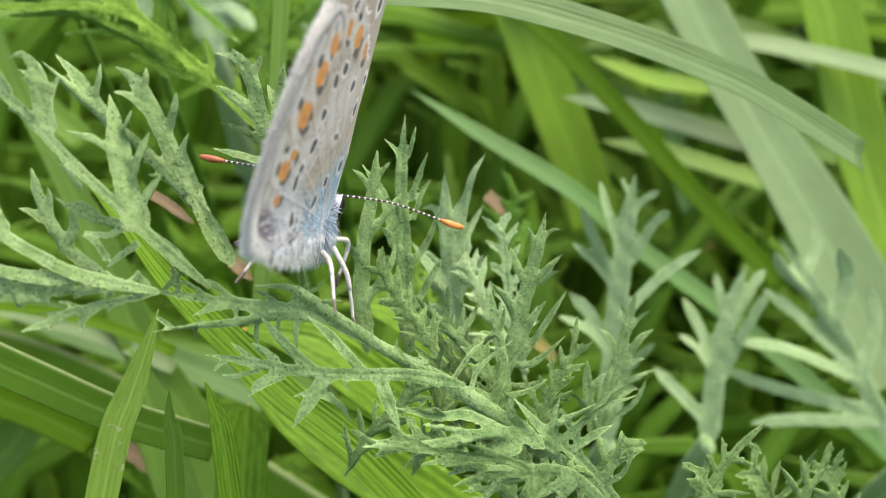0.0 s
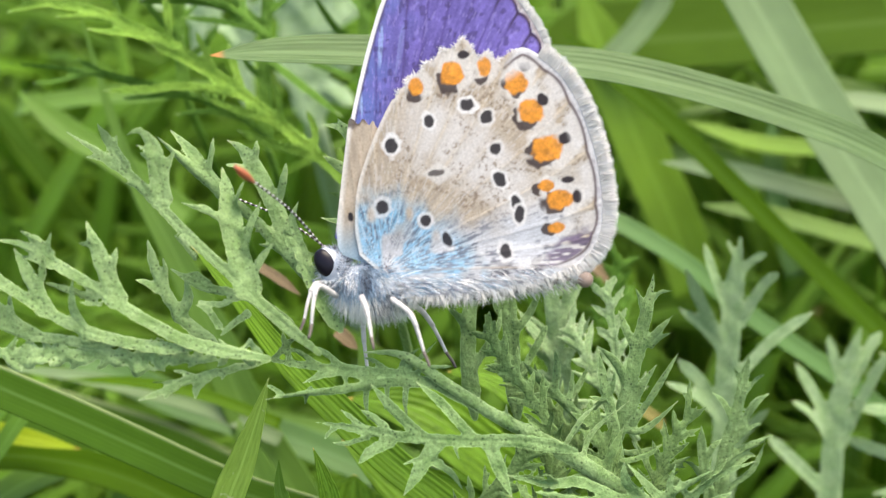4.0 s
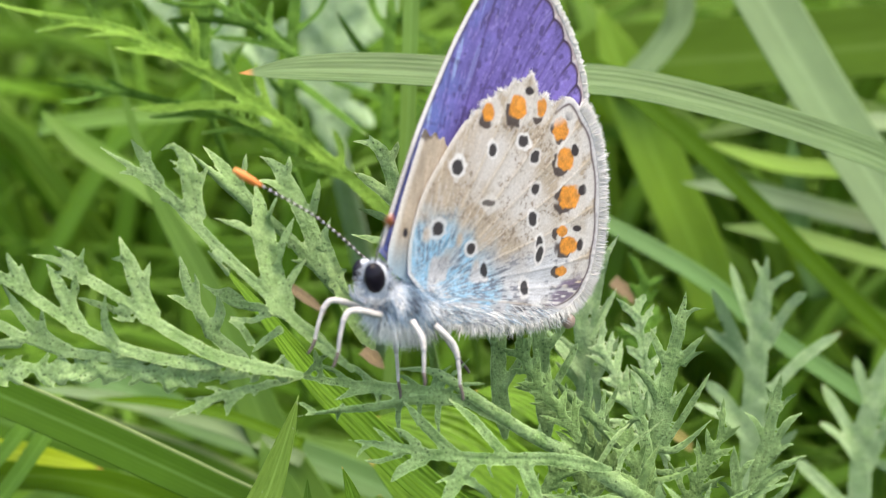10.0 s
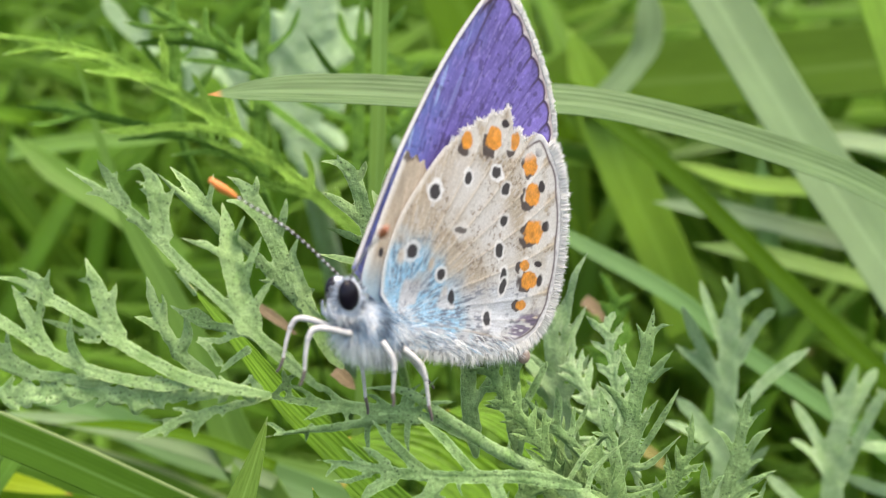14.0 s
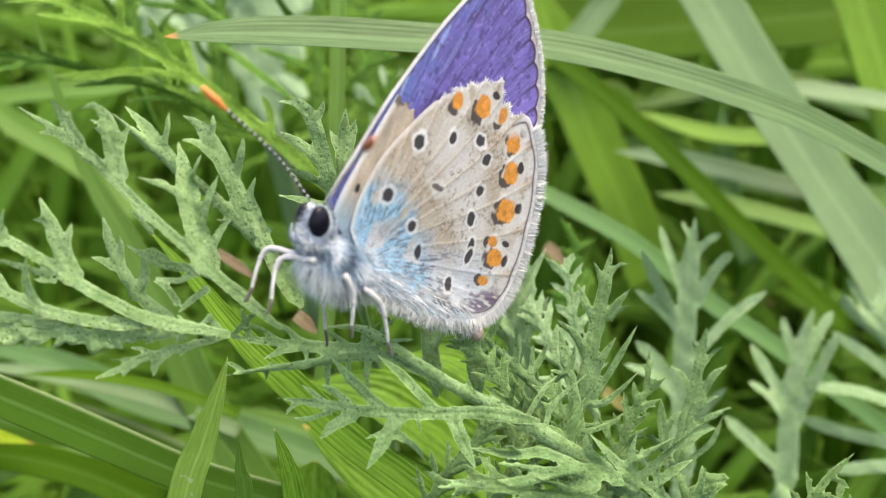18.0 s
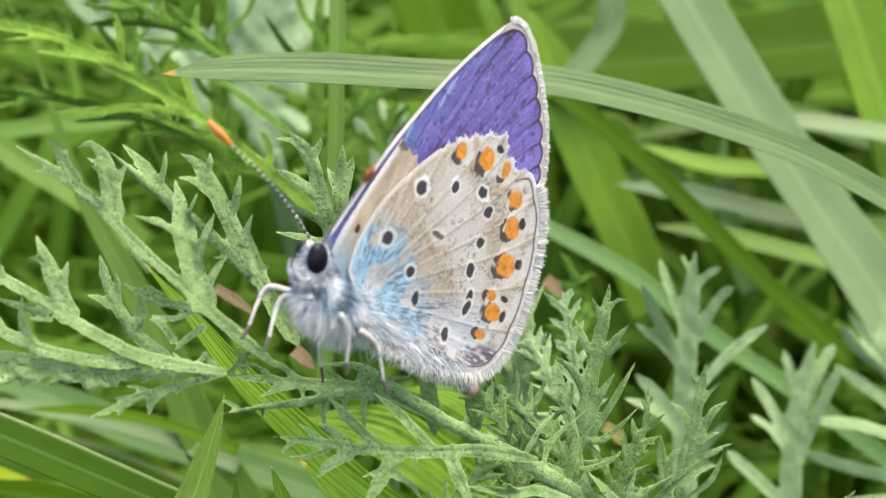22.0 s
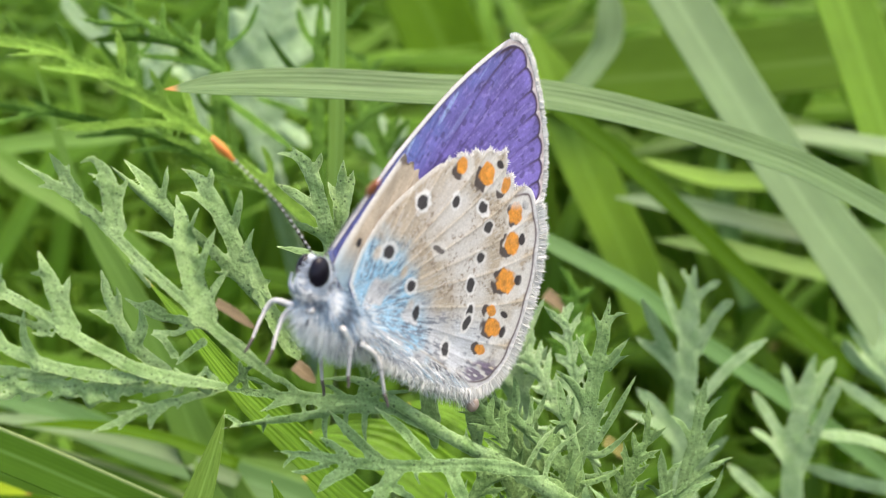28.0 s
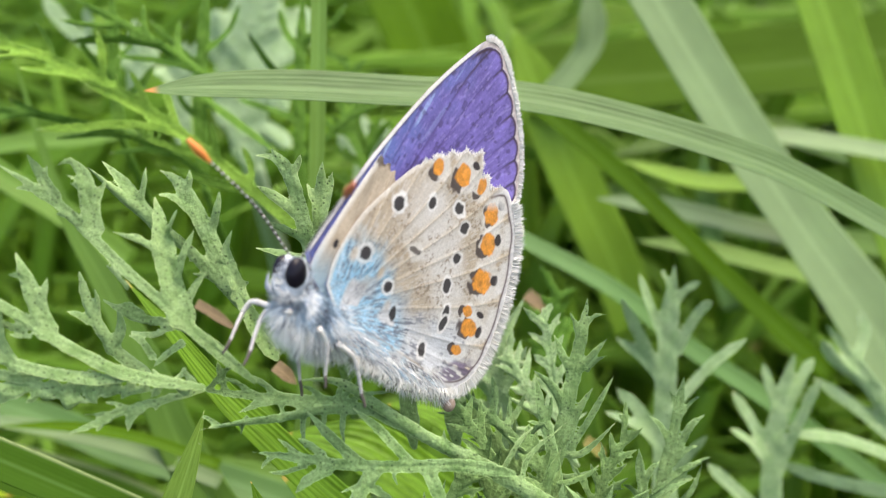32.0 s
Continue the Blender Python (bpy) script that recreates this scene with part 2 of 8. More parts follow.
def spline(pts, s):
    """Place and direction on a smooth curve through the points."""
    n = len(pts) - 1
    if n == 1:
        return pts[0].lerp(pts[1], s), (pts[1] - pts[0]).normalized()
    x = min(max(s, 0.0), 1.0) * n
    i = min(int(x), n - 1)
    f = x - i
    p1, p2 = pts[i], pts[i + 1]
    p0 = pts[i - 1] if i > 0 else p1 * 2 - p2
    p3 = pts[i + 2] if i + 2 <= n else p2 * 2 - p1
    a, b, c = (p2 - p0) * 0.5, p0 - p1 * 2.5 + p2 * 2 - p3 * 0.5, (p3 - p0) * 0.5 + (p1 - p2) * 1.5
    return p1 + a * f + b * f * f + c * f ** 3, (a + b * (2 * f) + c * (3 * f * f)).normalized()


FOLD = ((-1, 0.34), (-0.5, 0.17), (0, 0.0), (0.5, 0.17), (1, 0.34), (0.5, 0.04), (0, -0.16), (-0.5, 0.04))
BLADE_FOLD = ((-1, 0.34), (-0.92, 0.32), (-0.5, 0.17), (0, 0.0), (0.5, 0.17), (0.92, 0.32), (1, 0.34), (0.92, 0.27), (0.5, 0.04), (0, -0.16), (-0.5, 0.04), (-0.92, 0.27))
ROUND = tuple((math.cos(k * math.pi / 4), math.sin(k * math.pi / 4)) for k in range(8))
FACING = Vector((0.05, -0.85, 0.52))


def thing(name, label, category, group="", kind=""):
    return tagged(new(name), label, category, group, kind)


def part(name, mesh, parent, label=""):
    ob = new(name, mesh)
    ob.parent = parent
    return tagged(ob, label)


def bough(pts, radius, steps, roll=0.0):
    """One limb of a leaflet as a row of places (x, z), depths and half widths."""
    places = [spline(pts, k / steps)[0] for k in range(steps + 1)]
    return (np.array([(p.x, p.z) for p in places]), np.array([p.y for p in places]), np.array([radius(k / steps) for k in range(steps + 1)]), np.linspace(0, 1, steps + 1), roll)


def lobe_half(w):
    return lambda s: 0.5 * w * (0.95 + 0.35 * max(0.0, 1 - s / 0.22) ** 2 if s < 0.5 else max(0.03, 1 - ((s - 0.5) / 0.5) ** 1.35))


def tooth_half(w):
    return lambda s: 0.5 * w * max(0.05, 1 - s ** 1.3)


def axis_half(w, end):
    return lambda s: 0.5 * (w + (end - w) * s) * min(1.0, 0.3 + 6.0 * s) * (1.0 if s < 0.8 else max(0.05, 1 - ((s - 0.8) / 0.2) ** 1.3))


def near(grid, places, depths, radii, runs, roll):
    """Distance from each grid point to a limb's edge, with the limb's depth and run there."""
    best = np.full(len(grid), 9e9)
    depth, run, core = np.zeros(len(grid)), np.zeros(len(grid)), np.zeros(len(grid))
    for k in range(len(places) - 1):
        a, b = places[k], places[k + 1]
        ab = b - a
        f = np.clip(((grid - a) @ ab) / max(ab @ ab, 1e-9), 0, 1)
        gap = np.hypot(grid[:, 0] - a[0] - f * ab[0], grid[:, 1] - a[1] - f * ab[1])
        d = gap - (radii[k] + f * (radii[k + 1] - radii[k]))
        closer = d < best
        best[closer] = d[closer]
        over = (ab[0] * (grid[:, 1] - a[1]) - ab[1] * (grid[:, 0] - a[0])) / max(np.hypot(*ab), 1e-9)
        depth[closer] = (depths[k] + f * (depths[k + 1] - depths[k]) + roll * np.clip(over, -0.6, 0.6))[closer]
        run[closer] = (runs[k] + f * (runs[k + 1] - runs[k]))[closer]
        core[closer] = gap[closer]
    return best, depth, run, core


def leaf_sheet(name, boughs, material, cell, thick, seed, cup):
    """One fleshy toothed sheet grown round all its limbs, with rounded bays between them and a domed, veined face."""
    every = np.concatenate([b[0] for b in boughs])
    low, high = every.min(0) - 0.9, every.max(0) + 0.9
    nx, nz = (np.ceil((high - low) / cell)).astype(int) + 1
    gx, gz = np.meshgrid(low[0] + cell * np.arange(nx), low[1] + cell * np.arange(nz), indexing="ij")
    grid = np.stack([gx.ravel(), gz.ravel()], -1)
    total, weight, depth, run, core = None, 0, 0, None, None
    for b in boughs:
        d, y, r, c = near(grid, *b)
        w = np.exp(-np.clip(d, -0.6, 4.0) / 0.22)
        depth, weight = depth + w * y, weight + w
        if total is None:
            total, run, core = d, r * 0.6, c
            continue
        k = (0.13 if len(b[0]) > 6 else 0.07) * (1.4 if cell > 0.1 else 1.0)
        h = np.clip(0.5 + 0.5 * (total - d) / k, 0, 1)
        run, core = np.where(d < total, r, run), np.minimum(core, c)
        total = total + (d - total) * h - k * h * (1 - h)
    total = total + 0.02 * np.sin(grid[:, 0] * 9 + seed) * np.sin(grid[:, 1] * 8)
    depth = depth / np.maximum(weight, 1e-9)
    field = total.reshape(nx, nz)
    slope = np.stack(np.gradient(field, cell), -1).reshape(-1, 2)
    size = np.maximum((slope ** 2).sum(1), 0.25)
    inside = field < 0
    cells = inside[:-1, :-1] | inside[1:, :-1] | inside[:-1, 1:] | inside[1:, 1:]
    ci, cj = np.nonzero(cells)
    quads = np.stack([ci * nz + cj, (ci + 1) * nz + cj, (ci + 1) * nz + cj + 1, ci * nz + cj + 1], -1)
    used = np.unique(quads)
    back = np.full(nx * nz, -1)
    back[used] = np.arange(len(used))
    t, g, sl = total[used], grid[used].copy(), slope[used]
    out = t > 0
    g[out] -= sl[out] * (t[out] / size[used][out])[:, None]
    inner = np.clip(-t, 0, None)
    dome = 1 - (1 - np.clip(inner / 0.2, 0, 1)) ** 2
    groove = np.exp(-(core[used] / 0.06) ** 2) * np.clip(inner / 0.2, 0, 1)
    y = depth[used] + cup * np.clip(inner, 0, 0.4)
    lump = 0.05 * np.sin(g[:, 0] * 3.1 + seed) * np.sin(g[:, 1] * 2.7 + 1.3 * seed)
    front = y + lump - thick * dome + 0.75 * thick * groove
    rear = y + lump + 0.7 * thick * dome
    verts = np.concatenate([np.stack([g[:, 0], front, g[:, 1]], -1), np.stack([g[:, 0], rear, g[:, 1]], -1)])
    quads = back[quads]
    faces = np.concatenate([quads, quads[:, ::-1] + len(used)])
    m = bpy.data.meshes.new(name)
    mat = np.array(STAGE)
    world_pts = (verts * UNIT) @ mat[:3, :3].T + mat[:3, 3]
    m.from_pydata(world_pts.tolist(), [], faces.tolist())
    rim = np.tile(1 - np.clip(inner / 0.16, 0, 1), 2)
    m.attributes.new("across", "FLOAT", "POINT").data.foreach_set("value", rim.astype(np.float32))
    m.attributes.new("along", "FLOAT", "POINT").data.foreach_set("value", np.tile(run[used], 2).astype(np.float32))
    m.materials.append(material)
    m.polygons.foreach_set("use_smooth", [True] * len(m.polygons))
    return m


def limb_half(w0, w1, point, axis):
    """Half width along a limb: a widened foot, then even, then drawn out to a point over its last stretch."""
    return lambda s: 0.5 * (w0 + (w1 - w0) * s) * (min(1.0, 0.3 + 7.0 * s) if axis else 1.0) * (1 + 0.2 * max(0.0, 1 - s / 0.2) ** 2) * (1.0 if s < 1 - point else max(0.03, 1 - ((s - 1 + point) / point) ** 1.5))


def frond(parent, material, seed, limbs, cell=0.0, name="leaflet", blunt=False):
    """One feathered leaflet. limbs: its axis, then each lobe or tooth from its root to its tip, with the width at both ends."""
    rng = random.Random(seed)
    boughs = []
    for k, (pts, w0, w1) in enumerate(limbs):
        pts = [Vector(p) for p in pts]
        boughs.append(bough(pts, limb_half(w0, w1, (0.25 if blunt else 0.5) if k else 0.2, not k), 7 * (len(pts) - 1), rng.uniform(-0.75, 0.75) if k else rng.uniform(-0.5, 0.5)))
    far = boughs[0][1][0] > 70
    return part(name, leaf_sheet(name, boughs, material, cell or (0.16 if far else 0.085), 0.045, seed, rng.uniform(-0.45, 0.25)), parent)


def pinna(parent, axis, width, end, lobes, material=YARROW, seed=1, teeth=2, name="leaflet", cell=0.0):
    """One feathered leaflet: an axis with toothed lobes. lobes: place along the axis, the lobe's tip, its width."""
    rng = random.Random(seed)
    axis = [Vector(p) for p in axis]
    far = axis[0].y > 70
    boughs = [bough(axis, axis_half(width, end), 7 * (len(axis) - 1))]
    lean = rng.uniform(-0.45, 0.45)
    for s, tip, w in lobes:
        p, d = spline(axis, s)
        tip = Vector(tip)
        span = tip - p
        out = span - d * span.dot(d)
        bend = d * span.length * 0.035 + out * 0.02
        tip.y += rng.uniform(-0.22, 0.16) * span.length + lean * out.x
        pts = [p, p.lerp(tip, 0.5) + bend, tip]
        pts[1].y = p.y + (tip.y - p.y) * 0.3
        boughs.append(bough(pts, lobe_half(w), 9))
        turn = 1 if rng.random() < 0.5 else -1
        for k in range(teeth if span.length > 1.0 else 0):
            q, e = spline(pts, 0.45 + 0.2 * k + rng.uniform(-0.08, 0.08))
            side = e.cross(Vector((0, 1, 0))).normalized() * turn
            turn = -turn
            reach = span.length * rng.uniform(0.14, 0.24) + w * 0.3
            end_ = q + e * reach * 0.8 + side * reach * 0.62
            end_.y += rng.uniform(-0.25, 0.2) * reach
            boughs.append(bough([q, q.lerp(end_, 0.5) + side * reach * 0.1, end_], tooth_half(w * 0.6), 4))
    m = leaf_sheet(name, boughs, material, cell or (0.16 if far else 0.085), 0.075, seed, rng.uniform(-0.5, 0.5))
    return part(name, m, parent)


def stalk(parent, top, width, material):
    """The leaf's stalk, leaning back from its lowest leaflet down to the ground."""
    inverse = STAGE.inverted()
    p = STAGE @ (Vector(top) * UNIT)
    foot = Vector((p.x * 1.1, p.y + 0.45 * max(p.z, 0.004), -0.002))
    mid = p.lerp(foot, 0.45) + Vector((0, 0.1 * p.z, 0))
    shape = Shape()
    shape.sweep([(inverse @ q) / UNIT for q in (p, mid, foot)], lambda s: width * (0.75 + 0.35 * s), FACING, ROUND, -0.4, steps=12)
    return part("stalk", shape.mesh("stalk", material), parent)


def auto_lobes(axis, count, reach, w, seed, start=0.08, stop=0.93, spread=0.75, taper=0.5, flat=0.25):
    """Evenly alternating lobes for a leaflet whose lobes nobody could name one by one."""
    rng = random.Random(seed)
    axis = [Vector(p) for p in axis]
    made = []
    for i in range(count):
        s = start + (stop - start) * i / max(1, count - 1) + rng.uniform(-0.02, 0.02)
        p, d = spline(axis, s)
        side = d.cross(FACING).normalized() * (1 if i % 2 else -1)
        r = reach * (1 - taper * s) * rng.uniform(0.7, 1.15)
        made.append((s, p + d * r * rng.uniform(0.6, 0.9) + side * r * spread * rng.uniform(0.8, 1.15) + FACING * r * rng.uniform(-flat, flat), w * rng.uniform(0.85, 1.1)))
    return made


def blade(label, pts, width, material, tip=0.35, normal=FACING, name="grass_blade", thick=-0.28, twist=0.0, base=1.0, power=1.7, category="grass", group="meadow grass blades"):
    """One folded grass blade from its foot to its tip, with a raised midrib along its back."""
    outlined = lambda s: width * (base + (1 - base) * min(1, s * 2.5)) * (1 if s < 1 - tip else max(0.02, 1 - ((s - 1 + tip) / tip) ** power))
    shape, rib = Shape(), Shape()
    steps = max(14, 9 * (len(pts) - 1))
    shape.sweep(pts, outlined, normal, BLADE_FOLD, thick, steps=steps, twist=twist)
    rib.sweep([Vector(p) - Vector(normal).normalized() * width * 0.015 for p in pts], lambda s: 0.05 * outlined(s), normal, ROUND, -0.3, steps=steps, twist=twist)
    top = thing(name, label, category, group)
    part("leaf_blade", shape.mesh("leaf_blade", material), top)
    part("midrib", rib.mesh("midrib", material), top)
    return top


# ---- ground ----
def ground():
    rng = random.Random(3)
    edges = [-400, -40, -8, -2, -0.8, -0.4, -0.2, -0.1, 0, 0.1, 0.2, 0.3, 0.4, 0.5, 0.6, 0.8, 1.1, 2, 8, 40, 400]
    verts, faces = [], []
    for y in edges:
        for x in edges:
            near = abs(x) < 1 and abs(y) < 1
            verts.append((x, y, rng.uniform(-0.004, 0.002) if near else 0.0))
    n = len(edges)
    for j in range(n - 1):
        for i in range(n - 1):
            a = j * n + i
            faces.append((a, a + 1, a + n + 1, a + n))
    m = bpy.data.meshes.new("ground")
    m.from_pydata(verts, [], faces)
    m.materials.append(SOIL)
    tagged(new("ground", m), "dark mossy soil under the meadow grass", "ground", kind="structure")


ground()


def meadow():
    """Grass behind and around, from just behind the leaves to the far meadow; denser and finer near."""
    rng = random.Random(11)
    for name, count, y0, y1, wide, w, tall in (("short_grass", 500, 0.072, 0.125, 0.09, 0.0034, 0.042), ("grass_tuft", 420, 0.112, 0.17, 0.10, 0.0036, 0.085), ("meadow_grass", 900, 0.16, 0.36, 0.26, 0.0042, 0.10),
                                               ("far_meadow_grass", 1500, 0.34, 1.6, 1.2, 0.006, 0.13)):
        shape = Shape()
        for _ in range(count):
            x, y = rng.uniform(-wide, wide), rng.uniform(y0, y1)
            h = tall * rng.uniform(0.5, 1.15)
            lean = Vector((rng.gauss(0, 0.55), rng.gauss(0.1, 0.35), 0)) * h
            foot = Vector((x, y, -0.003))
            mid = foot + lean * 0.35 + Vector((0, 0, h * 0.62))
            top = foot + lean * rng.uniform(1.0, 1.7) + Vector((0, 0, h * rng.uniform(0.55, 1.0)))
            if top.y < (0.066 if h < 0.05 else 0.1):
                continue
            ww = w * rng.uniform(0.5, 1.3)
            shape.sweep([foot, mid, top], lambda s: ww * max(0.03, 1 - s ** 2.2), (rng.uniform(-0.6, 0.6), -1, 0.5), FOLD, -0.16, steps=7)
        m = shape.mesh(name, MEADOW, Matrix.Identity(4))
        tagged(new(name, m), "dense green meadow grass behind the leaves", "grass", kind="stuff")


meadow()

# ---- leaves and blades ----
LEFT = thing("yarrow_leaf", "grey-green feathery yarrow leaf with dark dots, its leaflets fanned out", "leaf", "feathery yarrow leaves")
frond(LEFT, YARROW, 301, [
    ([(-11.48, 52.20, -1.68), (-13.13, 51.97, -0.26), (-14.38, 51.78, 0.88), (-15.63, 51.59, 2.16), (-17.01, 51.39, 3.45), (-18.68, 51.13, 5.17), (-20.35, 50.87, 7.03), (-22.18, 50.62, 8.48), (-23.92, 50.40, 9.65)], 0.62, 0.44),
    ([(-21.05, 50.75, 7.89), (-21.68, 50.61, 8.95), (-22.37, 50.46, 10.04)], 0.63, 0.54),
    ([(-21.55, 50.67, 8.55), (-21.47, 50.69, 9.01), (-21.37, 50.70, 9.47)], 0.27, 0.23),
    ([(-21.62, 50.71, 7.90), (-22.27, 50.64, 8.32), (-23.01, 50.59, 8.33)], 0.32, 0.27),
    ([(-19.23, 51.01, 6.25), (-19.37, 50.87, 7.72), (-19.63, 50.76, 8.91), (-20.18, 50.66, 9.77)], 0.92, 0.78),
    ([(-19.59, 50.81, 8.86), (-20.18, 50.64, 9.57), (-20.83, 50.51, 9.39)], 0.29, 0.25),
    ([(-19.59, 50.84, 8.44), (-19.92, 50.83, 8.70), (-20.41, 50.83, 8.89)], 0.22, 0.19),
    ([(-19.48, 50.87, 8.01), (-19.87, 50.78, 8.29), (-20.30, 50.69, 8.55)], 0.22, 0.19),
    ([(-19.28, 50.97, 6.73), (-18.97, 51.08, 7.80), (-18.57, 51.19, 8.69)], 0.41, 0.35),
    ([(-19.74, 50.98, 6.20), (-20.39, 50.81, 6.83), (-21.02, 50.69, 7.00)], 0.27, 0.23),
    ([(-15.01, 51.67, 1.73), (-15.65, 51.91, 4.03), (-16.05, 52.11, 6.08), (-16.49, 52.30, 7.92)], 1.14, 0.97),
    ([(-15.41, 51.43, 4.55), (-16.77, 51.03, 5.45), (-18.16, 50.67, 5.95)], 0.36, 0.31),
    ([(-16.64, 51.27, 5.36), (-16.97, 51.22, 5.70), (-17.31, 51.19, 5.88)], 0.19, 0.16),
    ([(-15.31, 51.50, 3.70), (-14.72, 51.42, 4.96), (-14.21, 51.36, 5.99)], 0.58, 0.49),
    ([(-15.60, 51.29, 6.10), (-15.33, 51.34, 6.59), (-15.08, 51.40, 7.04)], 0.29, 0.25),
    ([(-14.83, 51.65, 2.15), (-14.33, 51.71, 3.13), (-13.71, 51.77, 3.89)], 0.44, 0.37),
    ([(-17.59, 51.37, 3.18), (-18.26, 51.20, 4.03), (-18.62, 51.12, 4.37)], 0.19, 0.16)])
frond(LEFT, YARROW, 302, [
    ([(-10.64, 54.20, -0.28), (-11.76, 53.96, 1.48), (-12.90, 53.76, 2.81), (-14.04, 53.55, 4.14), (-15.48, 53.32, 5.62), (-17.06, 53.08, 6.96), (-18.64, 52.84, 8.31), (-20.14, 52.60, 9.74)], 0.72, 0.49),
    ([(-16.77, 53.12, 6.75), (-18.26, 53.36, 8.74), (-19.61, 53.54, 10.14)], 0.66, 0.56),
    ([(-17.42, 52.96, 8.14), (-17.23, 52.91, 8.81), (-17.12, 52.87, 9.57)], 0.35, 0.30),
    ([(-13.23, 53.65, 3.69), (-14.09, 53.51, 6.05), (-15.13, 53.38, 8.14), (-15.71, 53.32, 8.95), (-16.51, 53.27, 9.47)], 0.91, 0.77),
    ([(-15.13, 53.15, 8.25), (-14.94, 53.10, 8.83), (-14.86, 53.04, 9.47)], 0.38, 0.32),
    ([(-15.09, 53.22, 7.37), (-15.82, 53.02, 8.01), (-16.55, 52.86, 8.13)], 0.35, 0.30),
    ([(-13.94, 53.40, 6.04), (-13.51, 53.09, 7.16), (-13.24, 52.80, 8.19)], 0.45, 0.39),
    ([(-14.34, 53.53, 4.15), (-14.76, 53.44, 4.74), (-15.11, 53.40, 4.62)], 0.30, 0.26),
    ([(-13.91, 53.60, 3.70), (-14.49, 53.55, 3.92), (-14.93, 53.52, 3.98)], 0.25, 0.21)])
frond(LEFT, YARROW, 303, [
    ([(-10.73, 54.00, -0.55), (-11.82, 53.81, 1.23), (-12.62, 53.60, 3.30), (-13.21, 53.40, 5.44)], 0.80, 0.61),
    ([(-12.96, 53.52, 4.18), (-13.09, 53.24, 5.18), (-12.68, 52.97, 6.12)], 0.46, 0.39),
    ([(-12.73, 53.65, 2.72), (-12.47, 53.72, 3.30), (-12.00, 53.77, 3.46)], 0.38, 0.32),
    ([(-12.89, 53.55, 3.89), (-13.28, 53.40, 4.48), (-13.70, 53.31, 4.63)], 0.30, 0.26)])
frond(LEFT, YARROW, 304, [
    ([(-13.92, 51.60, -1.87), (-16.42, 51.36, -1.39), (-18.09, 51.20, -0.89), (-19.21, 51.08, -0.32), (-20.89, 50.90, 0.68), (-22.43, 50.72, 1.77), (-24.26, 50.52, 2.92), (-25.95, 50.34, 3.96), (-27.45, 50.20, 4.29)], 0.65, 0.47),
    ([(-24.76, 50.46, 3.49), (-25.33, 50.26, 4.16), (-26.11, 50.04, 4.70)], 0.48, 0.41),
    ([(-24.88, 50.44, 3.69), (-24.72, 50.39, 4.11), (-24.58, 50.34, 4.58)], 0.31, 0.27),
    ([(-24.68, 50.49, 2.93), (-25.59, 50.55, 3.32), (-26.44, 50.59, 3.40)], 0.31, 0.27),
    ([(-21.45, 50.83, 1.25), (-22.14, 50.62, 3.22), (-22.85, 50.43, 5.11)], 0.87, 0.74),
    ([(-22.50, 50.62, 3.79), (-22.82, 50.55, 3.96), (-23.31, 50.46, 4.02)], 0.26, 0.23),
    ([(-21.83, 50.75, 2.10), (-21.61, 50.74, 2.99), (-21.35, 50.73, 3.86)], 0.48, 0.41),
    ([(-22.57, 50.74, 1.27), (-23.81, 50.53, 1.73), (-25.04, 50.33, 2.14)], 0.36, 0.31),
    ([(-22.24, 50.78, 0.98), (-22.87, 50.75, 1.02), (-23.33, 50.73, 1.11)], 0.22, 0.18)])
frond(LEFT, YARROW, 305, [
    ([(-17.58, 51.40, -1.32), (-19.25, 51.22, -1.24), (-20.93, 51.04, -0.94), (-22.60, 50.86, -0.47), (-24.28, 50.67, 0.31), (-26.24, 50.43, 1.55), (-27.93, 50.22, 2.69), (-29.62, 50.01, 3.68), (-31.59, 49.79, 4.64), (-33.29, 49.60, 5.23)], 0.61, 0.47),
    ([(-27.76, 50.23, 2.69), (-28.14, 50.02, 3.64), (-28.39, 49.85, 4.43)], 0.53, 0.45),
    ([(-27.36, 50.28, 2.46), (-27.59, 50.24, 3.20), (-27.77, 50.20, 3.93)], 0.33, 0.28),
    ([(-24.98, 50.58, 0.80), (-25.78, 50.53, 2.50), (-26.58, 50.49, 3.87)], 0.72, 0.61),
    ([(-25.34, 50.50, 1.73), (-25.11, 50.35, 2.59), (-24.89, 50.21, 3.45)], 0.41, 0.35),
    ([(-23.02, 50.83, -0.54), (-23.55, 50.50, 0.91), (-23.41, 50.21, 2.35)], 0.57, 0.49),
    ([(-29.05, 50.10, 3.05), (-29.99, 50.14, 4.21), (-30.49, 50.17, 5.22)], 0.57, 0.49),
    ([(-31.31, 49.83, 4.21), (-31.91, 49.80, 5.07), (-32.80, 49.77, 5.52)], 0.43, 0.37),
    ([(-30.18, 49.98, 3.35), (-31.24, 49.75, 3.58), (-32.15, 49.55, 3.36)], 0.38, 0.32)])
